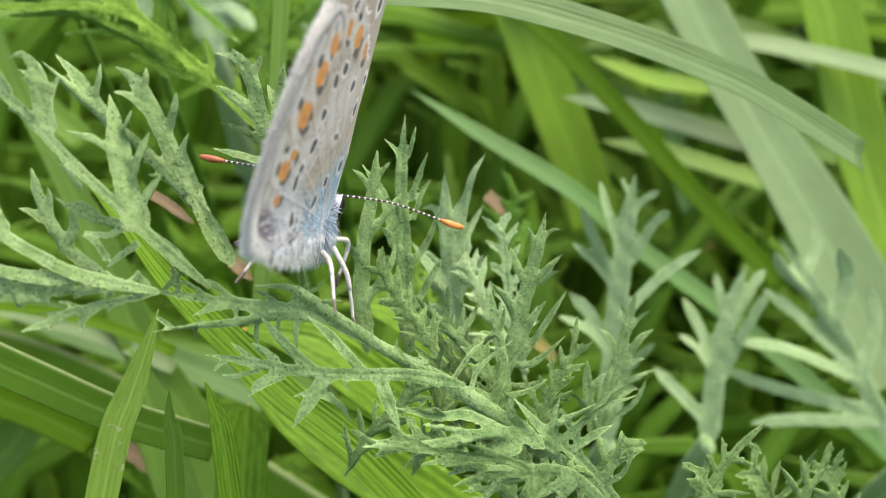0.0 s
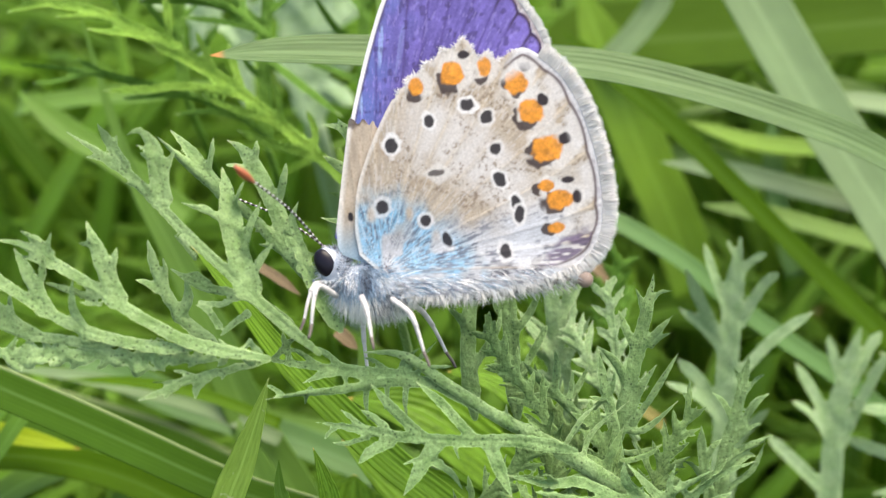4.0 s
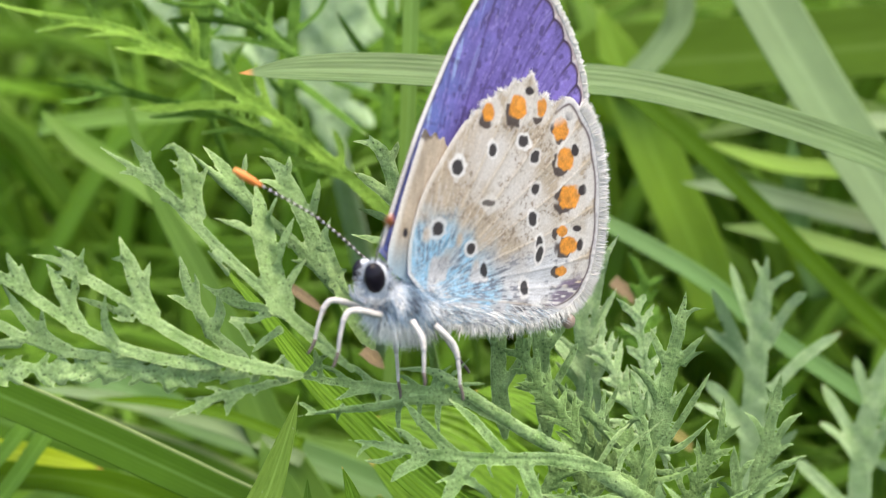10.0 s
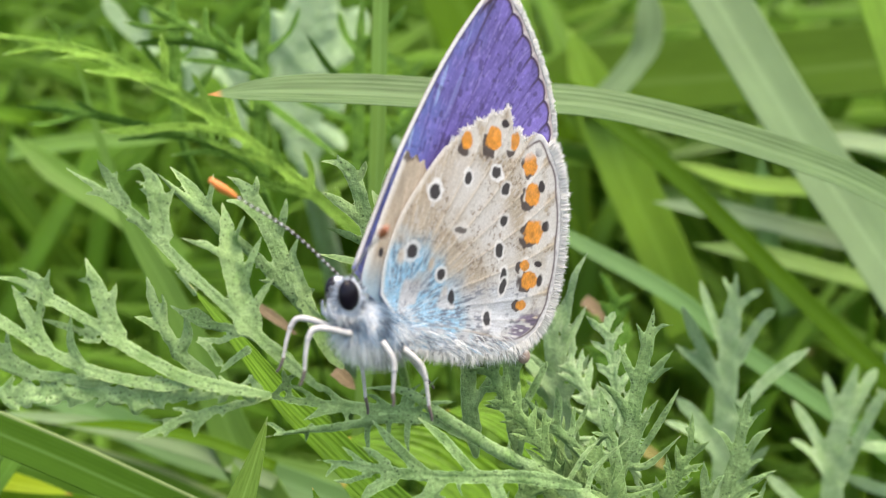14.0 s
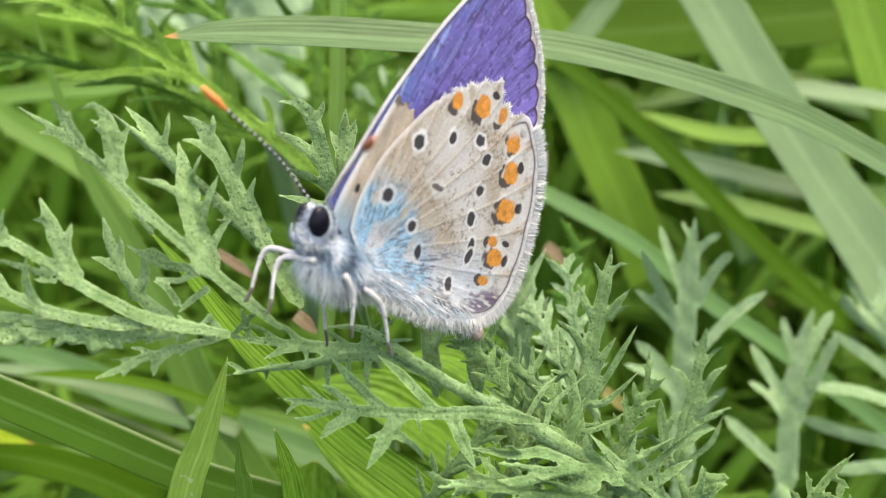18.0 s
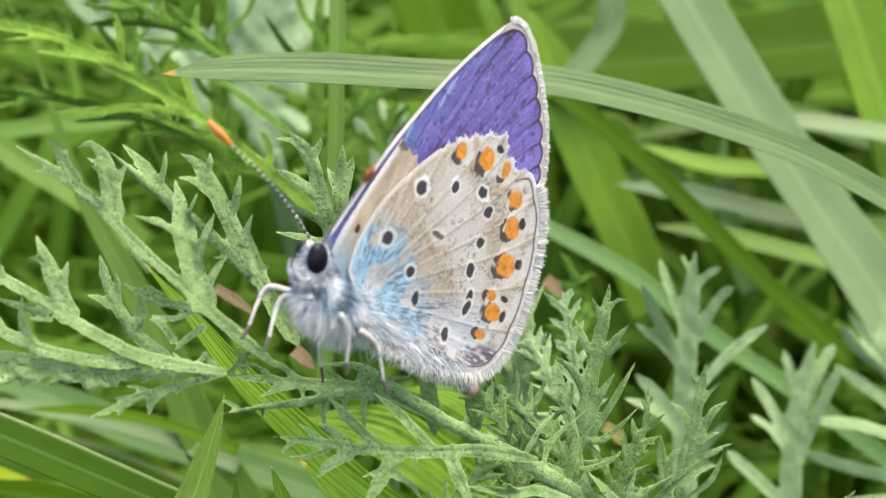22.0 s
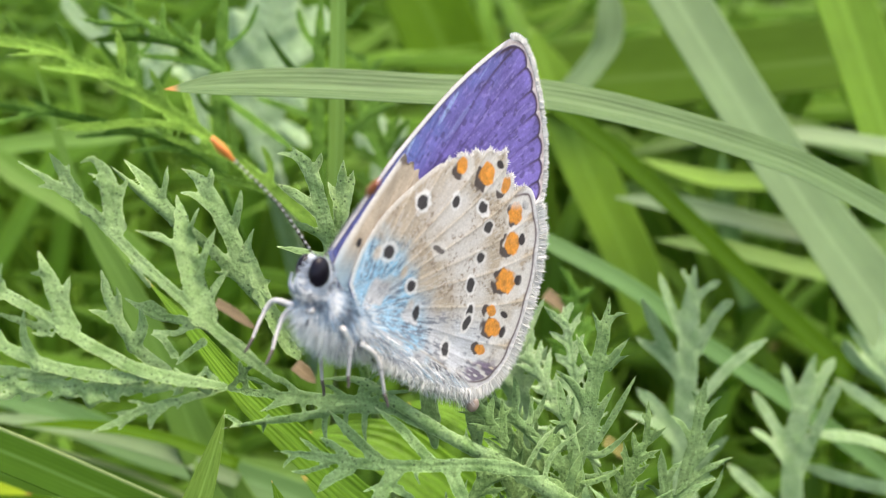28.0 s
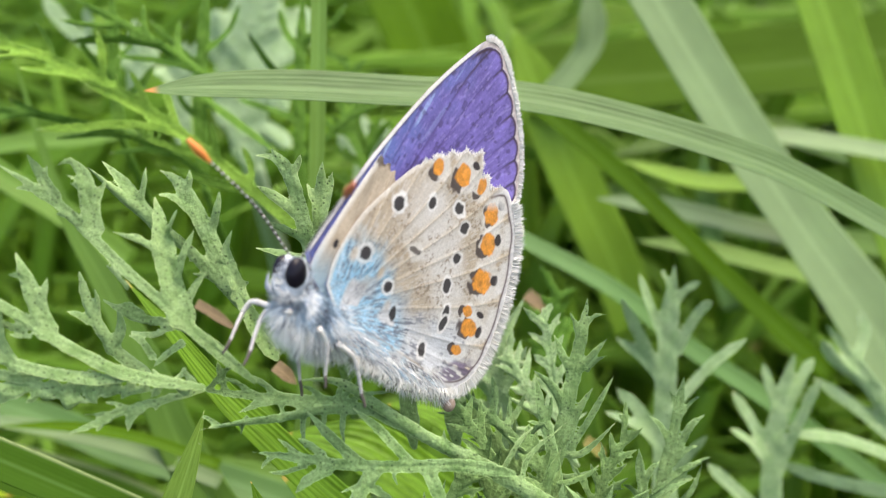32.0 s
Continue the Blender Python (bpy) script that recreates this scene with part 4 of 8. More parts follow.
frond(LOW, YARROW_HALF_SHADED, 319, [
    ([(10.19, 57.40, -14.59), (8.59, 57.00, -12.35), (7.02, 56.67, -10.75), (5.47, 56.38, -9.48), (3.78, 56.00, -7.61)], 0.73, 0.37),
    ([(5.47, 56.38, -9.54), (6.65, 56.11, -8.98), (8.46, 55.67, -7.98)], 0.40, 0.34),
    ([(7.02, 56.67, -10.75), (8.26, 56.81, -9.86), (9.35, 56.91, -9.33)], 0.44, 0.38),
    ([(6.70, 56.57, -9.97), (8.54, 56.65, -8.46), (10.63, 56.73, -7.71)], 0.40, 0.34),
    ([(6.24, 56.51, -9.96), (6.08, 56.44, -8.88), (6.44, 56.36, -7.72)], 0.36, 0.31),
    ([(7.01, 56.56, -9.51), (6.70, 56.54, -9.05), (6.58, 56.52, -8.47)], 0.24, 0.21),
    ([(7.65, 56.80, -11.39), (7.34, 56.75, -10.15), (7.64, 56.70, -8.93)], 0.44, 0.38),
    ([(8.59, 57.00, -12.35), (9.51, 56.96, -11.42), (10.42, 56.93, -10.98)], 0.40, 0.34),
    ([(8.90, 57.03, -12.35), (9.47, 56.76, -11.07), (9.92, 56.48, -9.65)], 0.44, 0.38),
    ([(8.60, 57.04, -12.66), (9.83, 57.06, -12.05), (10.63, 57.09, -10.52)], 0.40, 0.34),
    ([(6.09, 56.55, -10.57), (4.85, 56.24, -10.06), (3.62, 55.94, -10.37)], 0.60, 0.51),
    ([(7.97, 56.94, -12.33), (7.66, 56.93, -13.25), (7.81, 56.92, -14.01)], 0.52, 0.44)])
RIGHT = thing("yarrow_leaf", "grey-green feathery yarrow leaf with upright toothed tips", "leaf", "feathery yarrow leaves")
frond(RIGHT, YARROW_HALF_SHADED, 320, [
    ([(2.42, 62.00, -10.60), (3.52, 61.60, -7.41), (4.46, 61.23, -4.38), (5.09, 60.89, -1.67), (5.62, 60.66, 0.24), (6.07, 60.40, 2.38)], 1.11, 0.59),
    ([(5.48, 60.72, -0.23), (5.32, 60.52, 0.73), (4.99, 60.34, 1.51)], 0.35, 0.29),
    ([(5.84, 60.60, 0.72), (6.37, 60.50, 1.27), (7.07, 60.40, 1.33)], 0.24, 0.21),
    ([(5.13, 60.97, -2.31), (4.44, 60.63, -0.84), (4.00, 60.37, 0.30)], 0.53, 0.45),
    ([(5.21, 60.93, -1.99), (6.19, 60.55, -0.91), (7.03, 60.23, -0.03)], 0.41, 0.35),
    ([(5.86, 60.88, -1.76), (6.38, 60.72, -1.27), (6.96, 60.58, -1.01)], 0.24, 0.21),
    ([(4.59, 61.22, -4.38), (3.85, 60.60, -2.74), (2.69, 60.03, -1.65)], 0.57, 0.49),
    ([(4.61, 61.35, -5.51), (5.31, 61.04, -3.92), (6.11, 60.78, -2.77)], 0.45, 0.38),
    ([(4.71, 61.42, -6.16), (6.23, 61.24, -3.96), (7.41, 61.09, -2.08)], 0.41, 0.35),
    ([(4.05, 61.48, -6.46), (5.31, 61.16, -6.48), (7.18, 60.55, -4.84)], 0.41, 0.35),
    ([(3.67, 61.63, -7.74), (4.94, 61.46, -7.77), (6.33, 61.27, -7.35)], 0.33, 0.28)])
frond(RIGHT, YARROW_HALF_SHADED, 321, [
    ([(3.85, 61.20, -9.91), (3.70, 60.88, -7.36), (3.40, 60.61, -5.27), (3.08, 60.42, -3.82), (2.84, 60.20, -2.10)], 0.80, 0.48),
    ([(3.40, 60.63, -5.43), (2.94, 60.49, -4.77), (2.15, 60.35, -4.49)], 0.32, 0.28),
    ([(3.30, 60.55, -4.79), (3.58, 60.31, -3.84), (3.67, 60.15, -3.14)], 0.32, 0.28)])
frond(RIGHT, YARROW_HALF_SHADED, 322, [
    ([(4.53, 61.20, -8.99), (2.86, 60.91, -7.01), (1.17, 60.62, -5.19), (-0.37, 60.38, -3.69), (-1.44, 60.20, -2.54)], 0.69, 0.48),
    ([(1.01, 60.61, -5.18), (1.23, 60.69, -4.08), (1.39, 60.78, -2.81)], 0.32, 0.28),
    ([(2.08, 60.79, -6.34), (1.80, 60.83, -5.54), (2.94, 60.88, -5.27)], 0.28, 0.24),
    ([(0.40, 60.51, -4.52), (-0.40, 60.42, -4.39), (-1.36, 60.31, -4.45)], 0.32, 0.28),
    ([(1.78, 60.74, -6.01), (2.93, 60.30, -4.77), (3.38, 60.15, -5.09)], 0.32, 0.28),
    ([(0.25, 60.47, -4.20), (0.47, 60.25, -2.93), (0.35, 60.06, -1.81)], 0.45, 0.38)])
frond(RIGHT, YARROW_HALF_SHADED, 323, [
    ([(9.98, 66.00, -11.39), (10.64, 65.63, -7.99), (11.15, 65.44, -6.30), (11.65, 65.21, -4.27), (12.11, 65.00, -2.34)], 0.95, 0.47),
    ([(11.57, 65.25, -4.60), (11.42, 65.26, -3.75), (11.15, 65.27, -3.15)], 0.31, 0.26),
    ([(11.84, 65.25, -4.61), (12.43, 65.25, -3.96), (13.00, 65.26, -3.64)], 0.28, 0.24),
    ([(11.13, 65.49, -6.81), (10.54, 65.14, -5.38), (9.73, 64.88, -4.63)], 0.39, 0.33),
    ([(11.39, 65.52, -7.16), (12.25, 65.21, -5.48), (13.21, 65.01, -4.73)], 0.48, 0.41),
    ([(11.16, 65.58, -7.67), (12.02, 65.50, -6.84), (12.84, 65.45, -6.60)], 0.31, 0.26),
    ([(10.61, 65.70, -8.67), (11.84, 65.68, -8.04), (13.58, 65.65, -7.28)], 0.52, 0.45),
    ([(10.39, 65.81, -9.69), (11.79, 65.95, -8.60), (12.48, 66.01, -8.60)], 0.39, 0.33),
    ([(10.35, 65.92, -10.71), (12.18, 66.16, -9.45), (13.02, 66.36, -7.79)], 0.44, 0.37)])
frond(RIGHT, YARROW_HALF_SHADED, 324, [
    ([(9.38, 64.40, -11.32), (9.11, 64.09, -9.46), (8.92, 63.86, -8.11), (8.88, 63.60, -6.54)], 0.73, 0.46),
    ([(8.99, 64.00, -8.95), (9.52, 63.95, -7.81), (10.11, 63.91, -7.33)], 0.38, 0.33),
    ([(8.77, 64.08, -9.45), (8.34, 64.08, -8.84), (7.82, 64.09, -8.62)], 0.28, 0.24),
    ([(8.40, 64.26, -10.61), (9.86, 64.48, -9.20), (10.49, 64.58, -8.50)], 0.43, 0.36),
    ([(8.06, 64.28, -10.76), (7.43, 64.17, -9.81), (6.78, 64.10, -9.38)], 0.38, 0.33)])
frond(RIGHT, YARROW_HALF_SHADED, 325, [
    ([(-1.88, 63.40, -5.90), (-2.10, 63.02, -2.47), (-2.22, 62.63, 0.92), (-2.34, 62.25, 4.26), (-2.09, 61.80, 8.12)], 1.17, 0.57),
    ([(-2.20, 62.17, 4.92), (-2.60, 62.10, 5.99), (-3.37, 62.04, 6.75)], 0.33, 0.28),
    ([(-1.93, 62.07, 5.75), (-1.66, 61.87, 6.57), (-1.45, 61.66, 7.44)], 0.27, 0.23),
    ([(-1.74, 62.37, 3.26), (-1.26, 62.04, 4.58), (-0.73, 61.69, 5.95)], 0.38, 0.32),
    ([(-1.61, 62.50, 2.09), (-1.08, 62.64, 3.61), (-0.60, 62.71, 4.36)], 0.31, 0.27),
    ([(-2.70, 62.67, 0.58), (-3.37, 62.62, 3.28), (-4.71, 62.58, 5.29)], 0.63, 0.53),
    ([(-1.86, 62.83, -0.77), (-0.84, 62.47, 0.58), (0.00, 61.97, 2.74)], 0.46, 0.39),
    ([(-1.53, 63.10, -3.15), (-0.34, 63.31, -1.12), (-0.00, 63.38, -0.44)], 0.46, 0.39),
    ([(-2.36, 62.79, -0.43), (-3.03, 62.51, 0.91), (-3.75, 62.30, 1.72)], 0.42, 0.35)])
frond(RIGHT, YARROW_HALF_SHADED, 326, [
    ([(-4.34, 62.00, -5.76), (-4.64, 61.67, -2.41), (-4.45, 61.33, 0.90), (-3.94, 61.06, 3.53), (-3.66, 60.80, 6.06)], 1.07, 0.55),
    ([(-4.07, 61.05, 3.69), (-4.58, 60.83, 4.43), (-5.09, 60.67, 4.81)], 0.33, 0.28),
    ([(-3.80, 60.99, 4.18), (-3.33, 60.87, 4.82), (-2.81, 60.75, 5.34)], 0.29, 0.24),
    ([(-4.29, 61.33, 0.90), (-2.97, 61.42, 2.55), (-2.24, 61.47, 3.61)], 0.45, 0.38),
    ([(-4.63, 61.50, -0.75), (-5.28, 61.36, 0.24), (-5.80, 61.29, 0.57)], 0.41, 0.35),
    ([(-4.31, 61.70, -2.75), (-3.00, 61.95, -0.76), (-2.67, 62.10, 0.58)], 0.45, 0.38)])
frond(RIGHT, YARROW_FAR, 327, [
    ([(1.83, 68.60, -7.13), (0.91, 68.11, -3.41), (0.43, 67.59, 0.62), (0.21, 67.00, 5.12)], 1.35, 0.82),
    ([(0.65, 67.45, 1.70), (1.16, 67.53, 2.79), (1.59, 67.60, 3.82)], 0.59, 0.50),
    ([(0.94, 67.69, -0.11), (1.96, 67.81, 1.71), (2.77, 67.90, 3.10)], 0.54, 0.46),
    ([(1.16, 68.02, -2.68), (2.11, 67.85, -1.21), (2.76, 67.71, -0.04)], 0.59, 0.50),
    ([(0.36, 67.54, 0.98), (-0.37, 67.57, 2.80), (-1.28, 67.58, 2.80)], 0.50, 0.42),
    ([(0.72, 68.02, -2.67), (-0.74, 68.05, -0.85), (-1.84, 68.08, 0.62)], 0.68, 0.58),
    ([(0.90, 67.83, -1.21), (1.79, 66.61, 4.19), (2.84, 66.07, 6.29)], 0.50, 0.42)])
frond(RIGHT, YARROW_HALF_SHADED, 328, [
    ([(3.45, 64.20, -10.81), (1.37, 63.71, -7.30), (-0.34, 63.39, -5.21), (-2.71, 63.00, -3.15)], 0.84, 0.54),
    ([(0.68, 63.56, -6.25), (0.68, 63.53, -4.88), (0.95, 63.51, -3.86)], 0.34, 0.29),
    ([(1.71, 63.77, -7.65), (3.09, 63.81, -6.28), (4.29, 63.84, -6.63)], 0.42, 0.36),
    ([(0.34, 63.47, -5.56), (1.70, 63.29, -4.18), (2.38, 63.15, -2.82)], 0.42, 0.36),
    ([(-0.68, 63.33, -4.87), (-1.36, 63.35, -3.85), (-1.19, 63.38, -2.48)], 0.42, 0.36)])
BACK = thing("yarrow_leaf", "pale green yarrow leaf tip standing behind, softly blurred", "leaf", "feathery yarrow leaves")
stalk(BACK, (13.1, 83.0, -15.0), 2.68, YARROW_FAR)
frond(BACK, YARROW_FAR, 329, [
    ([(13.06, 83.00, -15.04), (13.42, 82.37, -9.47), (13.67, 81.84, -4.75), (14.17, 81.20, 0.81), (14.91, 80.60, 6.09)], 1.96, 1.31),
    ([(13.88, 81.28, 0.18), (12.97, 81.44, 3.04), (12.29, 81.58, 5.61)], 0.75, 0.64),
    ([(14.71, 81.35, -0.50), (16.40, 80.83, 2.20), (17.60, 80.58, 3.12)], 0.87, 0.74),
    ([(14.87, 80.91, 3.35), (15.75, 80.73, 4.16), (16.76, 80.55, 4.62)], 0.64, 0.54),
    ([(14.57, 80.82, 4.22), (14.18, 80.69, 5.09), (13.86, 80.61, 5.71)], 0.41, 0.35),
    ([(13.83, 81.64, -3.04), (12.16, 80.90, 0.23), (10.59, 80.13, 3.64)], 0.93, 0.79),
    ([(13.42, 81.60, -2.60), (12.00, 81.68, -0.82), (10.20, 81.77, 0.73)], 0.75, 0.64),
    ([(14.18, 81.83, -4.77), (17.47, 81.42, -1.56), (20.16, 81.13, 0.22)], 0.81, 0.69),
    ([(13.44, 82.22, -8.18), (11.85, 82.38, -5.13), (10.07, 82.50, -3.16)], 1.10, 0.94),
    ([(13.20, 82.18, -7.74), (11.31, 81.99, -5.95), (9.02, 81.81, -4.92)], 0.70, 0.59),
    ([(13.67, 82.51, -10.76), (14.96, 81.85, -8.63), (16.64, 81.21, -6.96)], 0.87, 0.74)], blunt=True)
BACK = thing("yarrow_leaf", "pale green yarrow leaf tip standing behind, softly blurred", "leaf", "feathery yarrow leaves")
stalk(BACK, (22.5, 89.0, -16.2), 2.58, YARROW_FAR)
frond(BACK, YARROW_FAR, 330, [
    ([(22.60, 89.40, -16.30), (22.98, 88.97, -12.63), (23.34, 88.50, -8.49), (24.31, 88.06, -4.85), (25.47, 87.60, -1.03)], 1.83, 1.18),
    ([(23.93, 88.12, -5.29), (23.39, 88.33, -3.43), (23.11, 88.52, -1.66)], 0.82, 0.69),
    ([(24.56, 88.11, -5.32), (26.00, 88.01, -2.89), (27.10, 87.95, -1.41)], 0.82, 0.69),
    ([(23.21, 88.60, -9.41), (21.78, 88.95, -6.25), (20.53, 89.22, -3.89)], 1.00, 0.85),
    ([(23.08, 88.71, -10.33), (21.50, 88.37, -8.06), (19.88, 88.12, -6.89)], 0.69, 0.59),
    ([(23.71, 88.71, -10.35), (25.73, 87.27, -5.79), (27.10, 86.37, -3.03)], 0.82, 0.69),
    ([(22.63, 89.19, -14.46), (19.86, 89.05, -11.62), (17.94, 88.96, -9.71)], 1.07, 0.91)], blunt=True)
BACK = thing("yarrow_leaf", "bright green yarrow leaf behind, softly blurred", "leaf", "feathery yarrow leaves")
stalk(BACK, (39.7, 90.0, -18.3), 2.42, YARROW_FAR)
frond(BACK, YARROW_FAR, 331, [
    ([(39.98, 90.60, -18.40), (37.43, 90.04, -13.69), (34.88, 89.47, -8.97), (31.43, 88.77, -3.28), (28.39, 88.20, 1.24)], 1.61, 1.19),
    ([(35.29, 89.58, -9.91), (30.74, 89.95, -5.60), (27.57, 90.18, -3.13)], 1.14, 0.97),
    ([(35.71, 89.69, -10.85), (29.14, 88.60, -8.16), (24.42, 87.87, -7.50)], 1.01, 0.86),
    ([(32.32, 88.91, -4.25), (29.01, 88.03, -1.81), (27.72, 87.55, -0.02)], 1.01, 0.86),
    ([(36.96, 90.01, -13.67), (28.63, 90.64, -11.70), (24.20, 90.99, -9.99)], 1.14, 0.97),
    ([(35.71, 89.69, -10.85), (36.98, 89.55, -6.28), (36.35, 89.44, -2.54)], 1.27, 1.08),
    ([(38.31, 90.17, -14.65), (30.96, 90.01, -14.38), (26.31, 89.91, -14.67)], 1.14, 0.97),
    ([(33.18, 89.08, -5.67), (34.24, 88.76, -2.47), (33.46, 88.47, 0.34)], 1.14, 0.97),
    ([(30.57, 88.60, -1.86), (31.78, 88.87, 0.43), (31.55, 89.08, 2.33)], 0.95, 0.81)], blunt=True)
FERN_LEAF = thing("yarrow_leaf", "yellow-green feathery leaf with straight narrow lobes, out of focus", "leaf", "feathery yarrow leaves")
stalk(FERN_LEAF, (-10.8, 72.0, 6.9), 0.85, FERN)
frond(FERN_LEAF, FERN, 332, [
    ([(-10.79, 72.00, 6.90), (-13.06, 71.78, 9.34), (-15.72, 71.54, 11.81), (-18.41, 71.31, 14.18), (-20.72, 71.11, 16.05), (-22.65, 70.95, 17.56), (-25.75, 70.71, 19.68), (-29.27, 70.45, 21.42), (-32.40, 70.23, 22.57), (-37.11, 69.92, 23.54), (-41.81, 69.60, 24.75)], 0.91, 0.61),
    ([(-20.52, 71.13, 15.97), (-24.09, 70.47, 16.55), (-27.44, 69.85, 16.32), (-30.15, 69.34, 16.21)], 0.65, 0.55),
    ([(-18.41, 71.31, 14.10), (-21.13, 71.12, 14.95), (-23.54, 70.95, 15.99)], 0.58, 0.49),
    ([(-15.34, 71.57, 11.48), (-18.46, 71.42, 12.40), (-21.20, 71.29, 13.54)], 0.65, 0.55),
    ([(-21.68, 71.04, 16.73), (-24.67, 71.04, 18.58), (-27.16, 71.04, 19.77)], 0.72, 0.61),
    ([(-25.37, 70.74, 19.43), (-28.04, 70.39, 20.36), (-31.63, 69.95, 20.82)], 0.65, 0.55),
    ([(-28.88, 70.48, 21.16), (-31.01, 69.82, 21.72), (-33.46, 69.07, 21.45)], 0.54, 0.46),
    ([(-32.40, 70.24, 22.41), (-34.84, 70.25, 22.79), (-37.68, 70.27, 22.30)], 0.54, 0.46),
    ([(-22.57, 70.96, 17.40), (-23.18, 70.64, 19.04), (-23.87, 70.36, 20.45)], 0.51, 0.43),
    ([(-20.64, 71.12, 15.97), (-21.23, 71.05, 18.00), (-21.67, 70.98, 19.71)], 0.51, 0.43),
    ([(-25.95, 70.69, 19.77), (-25.77, 70.33, 21.52), (-25.95, 69.98, 23.20)], 0.51, 0.43),
    ([(-18.03, 71.35, 13.68), (-18.08, 71.04, 15.22), (-18.31, 70.77, 16.57)], 0.54, 0.46),
    ([(-29.27, 70.45, 21.34), (-29.61, 70.50, 22.76), (-30.52, 70.55, 24.22)], 0.47, 0.40),
    ([(-15.72, 71.54, 11.81), (-15.71, 71.64, 13.43), (-16.30, 71.74, 14.89)], 0.54, 0.46),
    ([(-13.06, 71.78, 9.34), (-13.79, 71.66, 10.95), (-13.94, 71.58, 12.14)], 0.58, 0.49),
    ([(-32.40, 70.24, 22.49), (-33.14, 70.07, 23.62), (-34.26, 69.86, 24.84)], 0.43, 0.37),
    ([(-23.81, 70.86, 18.49), (-24.81, 70.87, 19.35), (-24.93, 70.87, 20.34)], 0.36, 0.31)], cell=0.15, blunt=True)
frond(FERN_LEAF, FERN_DEEP, 333, [
    ([(-18.03, 73.40, 19.31), (-20.31, 72.81, 21.35), (-22.60, 72.27, 22.97), (-25.26, 71.67, 24.57), (-28.27, 71.00, 26.16)], 0.70, 0.54),
    ([(-20.13, 72.87, 21.14), (-22.75, 72.72, 21.78), (-25.58, 72.56, 22.13)], 0.52, 0.44),
    ([(-22.41, 72.32, 22.80), (-25.35, 71.91, 23.25), (-28.46, 71.48, 23.02)], 0.52, 0.44),
    ([(-20.70, 72.73, 21.55), (-21.14, 72.89, 23.09), (-20.96, 73.07, 24.83)], 0.44, 0.38),
    ([(-24.88, 71.77, 24.25), (-26.75, 71.29, 24.10), (-28.97, 70.70, 24.43)], 0.44, 0.38),
    ([(-22.98, 72.19, 23.17), (-23.36, 72.12, 24.21), (-23.31, 72.02, 25.85)], 0.44, 0.38)], cell=0.15, blunt=True)
frond(FERN_LEAF, FERN_DEEP, 334, [
    ([(-19.11, 74.00, 12.85), (-21.50, 73.79, 14.99), (-25.12, 73.52, 16.57), (-29.56, 73.21, 17.84), (-34.00, 72.90, 18.74), (-38.44, 72.60, 19.30)], 0.55, 0.39),
    ([(-25.12, 73.52, 16.57), (-27.68, 73.73, 16.75), (-30.71, 73.98, 16.66)], 0.41, 0.35),
    ([(-29.56, 73.21, 17.76), (-31.59, 73.09, 18.46), (-33.62, 72.96, 19.57)], 0.41, 0.35),
    ([(-21.50, 73.79, 14.99), (-24.03, 73.97, 15.49), (-26.59, 74.16, 15.41)], 0.41, 0.35),
    ([(-32.79, 72.99, 18.45), (-34.76, 72.76, 17.91), (-36.73, 72.54, 17.74)], 0.41, 0.35)], cell=0.15, blunt=True)
FERN_LEAF = thing("yarrow_leaf", "deep green upright feathery stem, out of focus", "leaf", "feathery yarrow leaves")
stalk(FERN_LEAF, (-20.6, 78.0, 13.2), 0.92, FERN_DEEP)
frond(FERN_LEAF, FERN_DEEP, 335, [
    ([(-20.64, 78.00, 13.25), (-20.69, 77.44, 17.50), (-20.61, 77.00, 20.89), (-20.14, 76.44, 25.10), (-19.80, 76.00, 28.46)], 0.99, 0.83),
    ([(-20.48, 77.11, 20.04), (-17.94, 76.48, 18.00), (-14.43, 75.56, 15.03)], 0.63, 0.53),
    ([(-20.46, 76.83, 22.16), (-22.71, 76.92, 24.51), (-24.46, 76.99, 26.42)], 0.59, 0.50),
    ([(-20.31, 76.67, 23.42), (-18.25, 76.50, 25.02), (-17.31, 76.35, 27.12)], 0.59, 0.50),
    ([(-20.56, 77.33, 18.34), (-22.05, 77.46, 19.77), (-22.72, 77.58, 21.61)], 0.51, 0.43)], cell=0.16, blunt=True)
FERN_LEAF = thing("yarrow_leaf", "deep green upright feathery stem, out of focus", "leaf", "feathery yarrow leaves")
stalk(FERN_LEAF, (-27.9, 80.0, 18.5), 0.86, FERN_DEEP)
frond(FERN_LEAF, FERN_DEEP, 336, [
    ([(-27.91, 80.00, 18.48), (-27.94, 79.36, 21.95), (-27.87, 78.72, 25.39), (-27.78, 78.00, 29.24)], 0.93, 0.76),
    ([(-27.91, 79.28, 22.38), (-29.46, 78.61, 24.08), (-30.57, 78.02, 25.76)], 0.56, 0.48),
    ([(-27.91, 79.04, 23.67), (-26.47, 79.08, 25.44), (-26.02, 79.12, 27.26)], 0.52, 0.45),
    ([(-28.03, 79.60, 20.66), (-26.28, 79.78, 21.99), (-24.96, 79.96, 23.80)], 0.48, 0.41)], cell=0.16, blunt=True)
FERN_LEAF = thing("yarrow_leaf", "deep green upright feathery stem behind the butterfly, out of focus", "leaf", "feathery yarrow leaves")
stalk(FERN_LEAF, (-13.9, 82.0, 12.3), 0.88, FERN_DEEP)
